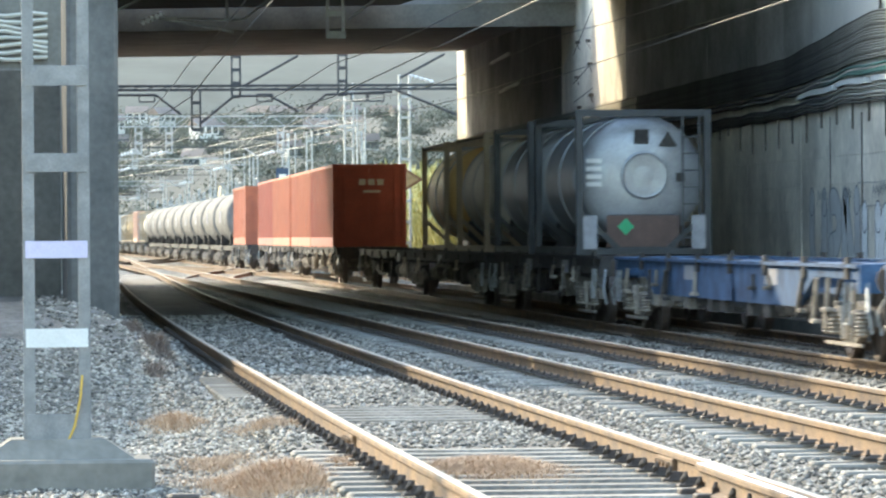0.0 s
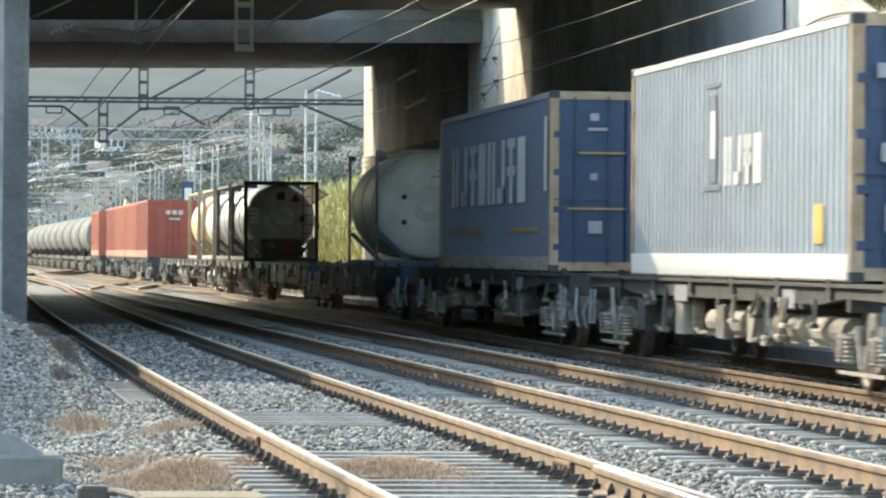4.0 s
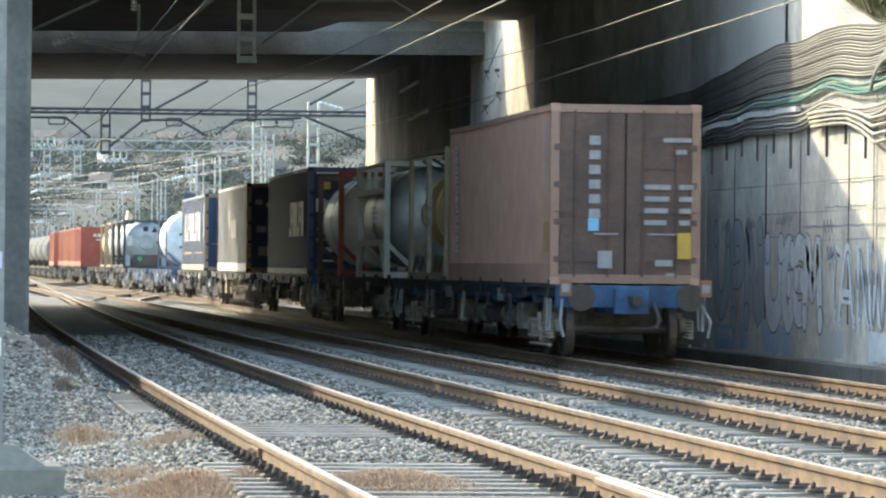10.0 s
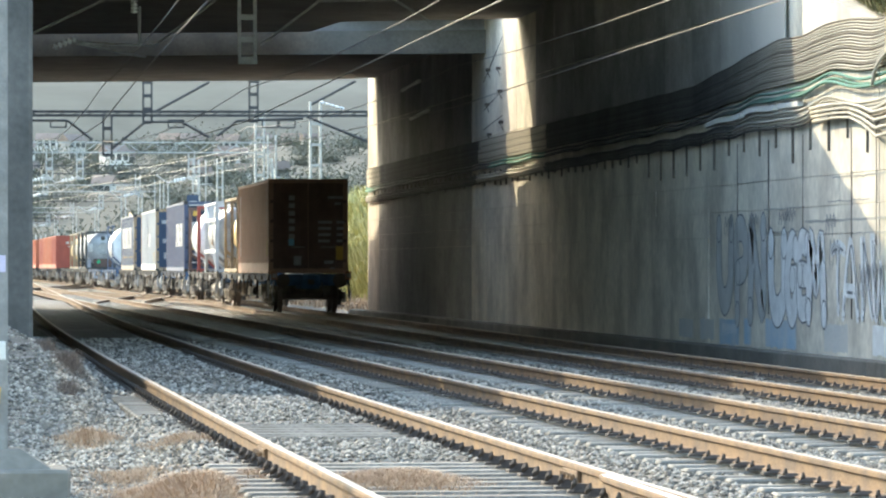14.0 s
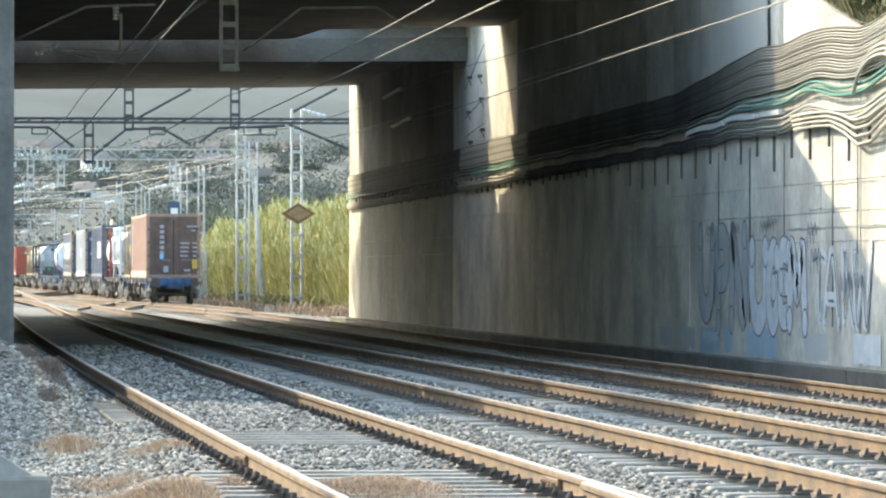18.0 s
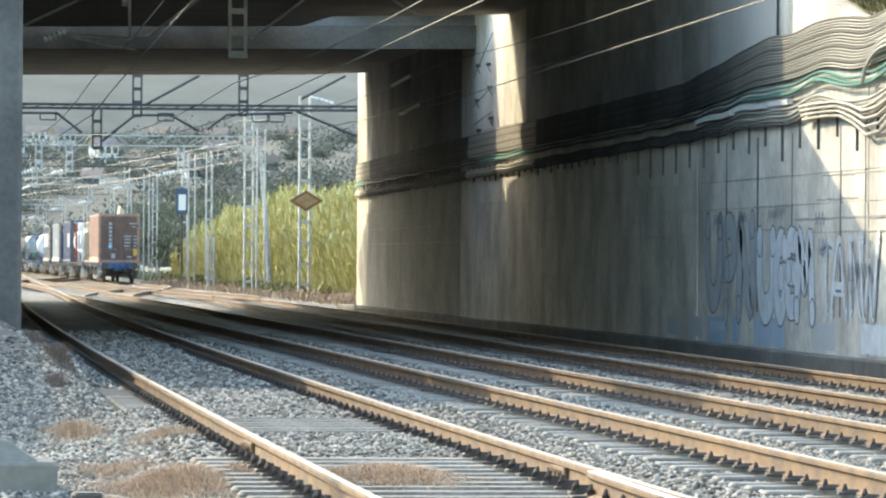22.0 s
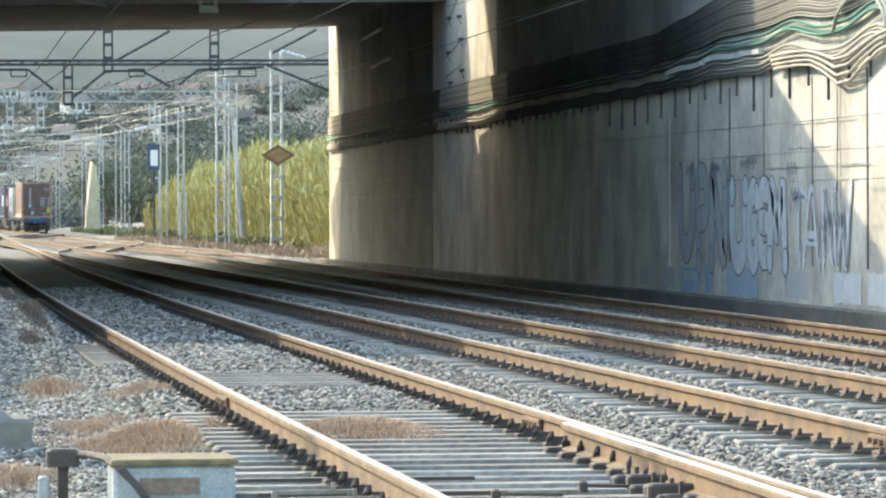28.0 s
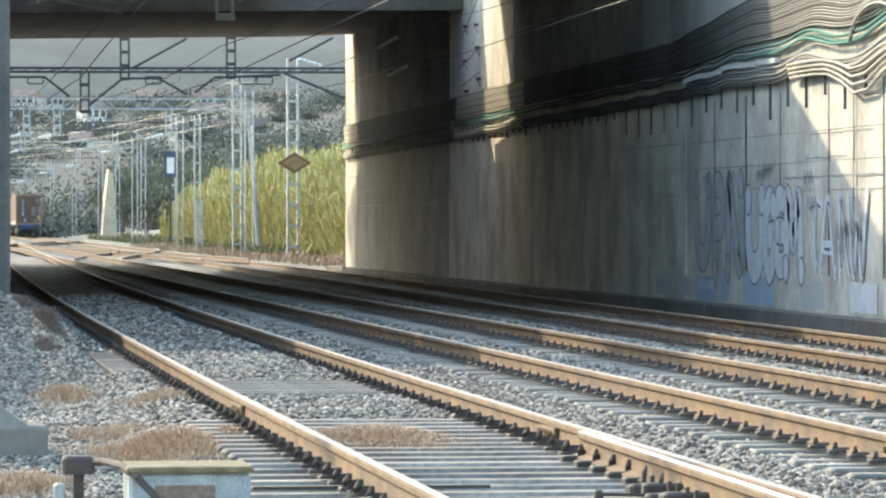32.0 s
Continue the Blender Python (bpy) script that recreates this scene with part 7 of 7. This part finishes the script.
def off_rails(x, y):
    """Keeps stones off the rails and off the bare sleepers."""
    if x < -1.2:
        return False
    near = abs(((y - 19.0 + 0.3) % 0.6) - 0.3) < 0.12 and y < 92
    for c in (x1, x2, x3):
        d = abs(x - c(y))
        if abs(d - 0.87) < 0.10:
            return False
        if near and c is not x1 and abs(d - 0.87) < 0.46 and (x * 53.1 + y * 17.9) % 1.0 > 0.3:
            return False
        if c is x1 and d < 1.42 and (y < 33.6 or 37.7 < y < 41.5) and (x * 37.7 + y * 91.3) % 1.0 > (0.26 if near else 0.6 if y < 34 else 0.3):
            return False
    return True


stones("ballast_stones", 170000, (-0.6, 13.0, 21.0, 50.0), "loose angular grey ballast stones between the tracks", 3, 0.010, 0.033, 0.3, off_rails)
stones("shaded_ballast_stones", 42000, (0.3, 14.6, 46.0, 90.0), "loose grey ballast stones in the shade under the bridge", 5, 0.022, 0.048, 0.3, off_rails)


def weed_tuft(x, y, z, w, d, h, n, seed, label, dry=True):
    rnd = random.Random(seed)
    ground = bpy.data.objects["ground"]

    def place():
        px, py = rnd.gauss(0, 0.5) * w, rnd.gauss(0, 0.5) * d
        ok, loc, nor, idx = ground.ray_cast((x + px, y + py, 5), (0, 0, -1))
        return (px, py, loc.z - z), 0.45 + 0.9 * math.exp(-2.5 * ((px / w) ** 2 + (py / d) ** 2))
    v, f = blades(int(n * 5.0), place, h * 0.7, 0.004, rnd, 1.0)
    ob = link_mesh("weed_tuft", v, f, M_DRY if dry else M_SCRUB)
    tagged(ob, kind="stuff")
    ob.location = (x, y, z)
    tagged(ob, label, "weeds", "dry weeds on the ballast")


for k, (x, y, w, d, h, n) in enumerate(((1.85, 30.6, 0.5, 1.6, 0.21, 1700), (2.38, 31.8, 0.2, 1.2, 0.16, 500), (3.3, 30.6, 0.62, 1.7, 0.20, 2000), (1.6, 34.0, 0.4, 1.4, 0.09, 500), (1.55, 40.5, 0.3, 1.2, 0.2, 300), (0.75, 27.2, 0.4, 0.8, 0.16, 400), (2.2, 37.5, 0.4, 1.0, 0.12, 300))):
    weed_tuft(x, y, -0.24, w, d, h, n, 60 + k, "low tuft of dry reddish-brown weeds on the ballast")


def near_mast():
    """The lattice mast by the eye, on its concrete plinth."""
    t = thing("catenary_mast", "grey lattice catenary mast with pale plates on a concrete plinth", "mast", "masts beside the line", (0.40, 30.0, 0.05))
    w, d, h = 0.42, 0.30, 9.0
    for s in (-1, 1):
        m = Mesh()
        x = s * w / 2
        o, i, a, b = x + s * 0.005, x - s * 0.07, d / 2, d / 2 - 0.012
        ring = [(o, -a), (o, a), (i, a), (i, b), (x - s * 0.006, b), (x - s * 0.006, -b), (i, -b), (i, -a)]
        m.prism(ring if s < 0 else ring[::-1], 0, h)
        part("channel_leg", m, M_MAST, t)
    z, k = 0.14, 0
    for z, hh, mt in ((0.10, 0.20, M_MAST), (0.69, 0.12, M_WHITE), (1.26, 0.11, M_LILAC), (1.82, 0.12, M_MAST), (2.38, 0.13, M_MAST), (2.95, 0.12, M_MAST), (3.5, 0.12, M_MAST), (4.1, 0.12, M_MAST), (4.7, 0.12, M_MAST), (5.3, 0.12, M_MAST), (5.9, 0.12, M_MAST)):
        m = Mesh()
        m.box(-w / 2 + 0.01, w / 2 - 0.01, -d / 2 - 0.014, -d / 2 - 0.007, z - hh / 2, z + hh / 2, 0, 0.002)
        part("batten", m, mt, t, "white-painted plate" if mt is M_WHITE else "faded lilac plate" if mt is M_LILAC else "")
    m = Mesh()
    v = [(-0.5, -0.3, -0.09), (0.5, -0.3, -0.09), (0.5, 0.24, -0.09), (-0.5, 0.24, -0.09), (-0.3, -0.2, 0.04), (0.3, -0.2, 0.04), (0.3, 0.2, 0.04), (-0.3, 0.2, 0.04)]
    m.add(v, [(3, 2, 1, 0), (4, 5, 6, 7), (0, 1, 5, 4), (1, 2, 6, 5), (2, 3, 7, 6), (3, 0, 4, 7)])
    part("mortar_cap", m, M_BEAM, t)
    m = Mesh()
    m.box(-0.88, 0.615, -0.45, 0.25, -0.42, -0.085, 0, 0.02)
    part("plinth", m, M_BEAM, t, "pale concrete plinth")
    m = Mesh()
    m.tube([(0.07, -0.16, 0.03), (0.11, -0.17, 0.12), (0.15, -0.17, 0.32), (0.16, -0.17, 0.45)], 0.009, 6)
    part("earth_cable", m, M_YELLOW, t, "short yellow earthing cable")


def point_machine():
    t = thing("point_machine_box", "white and ochre trackside equipment box beside the switch", "equipment box", at=(1.53, 23.6, -0.295))
    m = Mesh()
    m.box(-0.315, 0.315, -0.3, 0.3, 0.0, 0.30, 0, 0.02)
    part("body", m, mat("pale_blue_grey_paint", (0.40, 0.43, 0.44), 0.8, 0, 0.4, 5, (0.26, 0.27, 0.26)), t)
    m = Mesh()
    m.box(-0.33, 0.33, -0.32, 0.32, 0.30, 0.33, 0, 0.01)
    part("lid", m, mat("ochre_lid_paint", (0.23, 0.185, 0.10), 1.0, 0, 0.4, 9, (0.14, 0.11, 0.06)), t, "faded ochre lid")
    m = Mesh()
    m.box(-0.18, 0.13, -0.312, -0.304, 0.15, 0.235, 0, 0.003)
    part("rust_patch", m, mat("rust_smeared_paint", (0.27, 0.205, 0.165), 0.9, 0, 0.4, 9, (0.20, 0.13, 0.09)), t, "rusty brown worn patch")
    m = Mesh()
    m.tube([(-0.50, 0.30, 0.325), (-0.42, 0.15, 0.335), (-0.34, -0.10, 0.325), (-0.27, -0.36, 0.275), (-0.20, -0.40, 0.20), (-0.13, -0.42, 0.10), (-0.07, -0.43, 0.0)], 0.021, 8)
    part("cable", m, M_CLIP, t, "thick black cable")
    t = thing("junction_post", "short black cable junction post in the ballast", "junction post", at=(0.98, 23.9, -0.28))
    m = Mesh()
    m.box(-0.028, 0.028, -0.03, 0.03, 0.0, 0.26, 0, 0.01)
    part("post", m, M_CLIP, t)
    m = Mesh()
    m.box(-0.085, 0.085, -0.07, 0.07, 0.25, 0.345, 0, 0.015)
    part("cap", m, M_CLIP, t)
    m = Mesh()
    m.box(-0.13, -0.07, -0.04, 0.04, 0.0, 0.2, 0, 0.01)
    part("stake", m, M_GALV, t)


M_SCRUB = island_mat("withered_scrub", (0.10, 0.08, 0.07), (0.21, 0.17, 0.145), 0.95)
for k, (x, y, w, d, h, n) in enumerate(((1.70, 49.5, 0.16, 0.8, 0.27, 300), (1.6, 47.0, 0.12, 0.7, 0.16, 160), (1.5, 51.5, 0.14, 0.6, 0.2, 160))):
    weed_tuft(x, y, -0.24, w, d, h, n, 90 + k, "withered dark brown scrub on the shaded ballast heap", False)
near_mast()
point_machine()

motions()
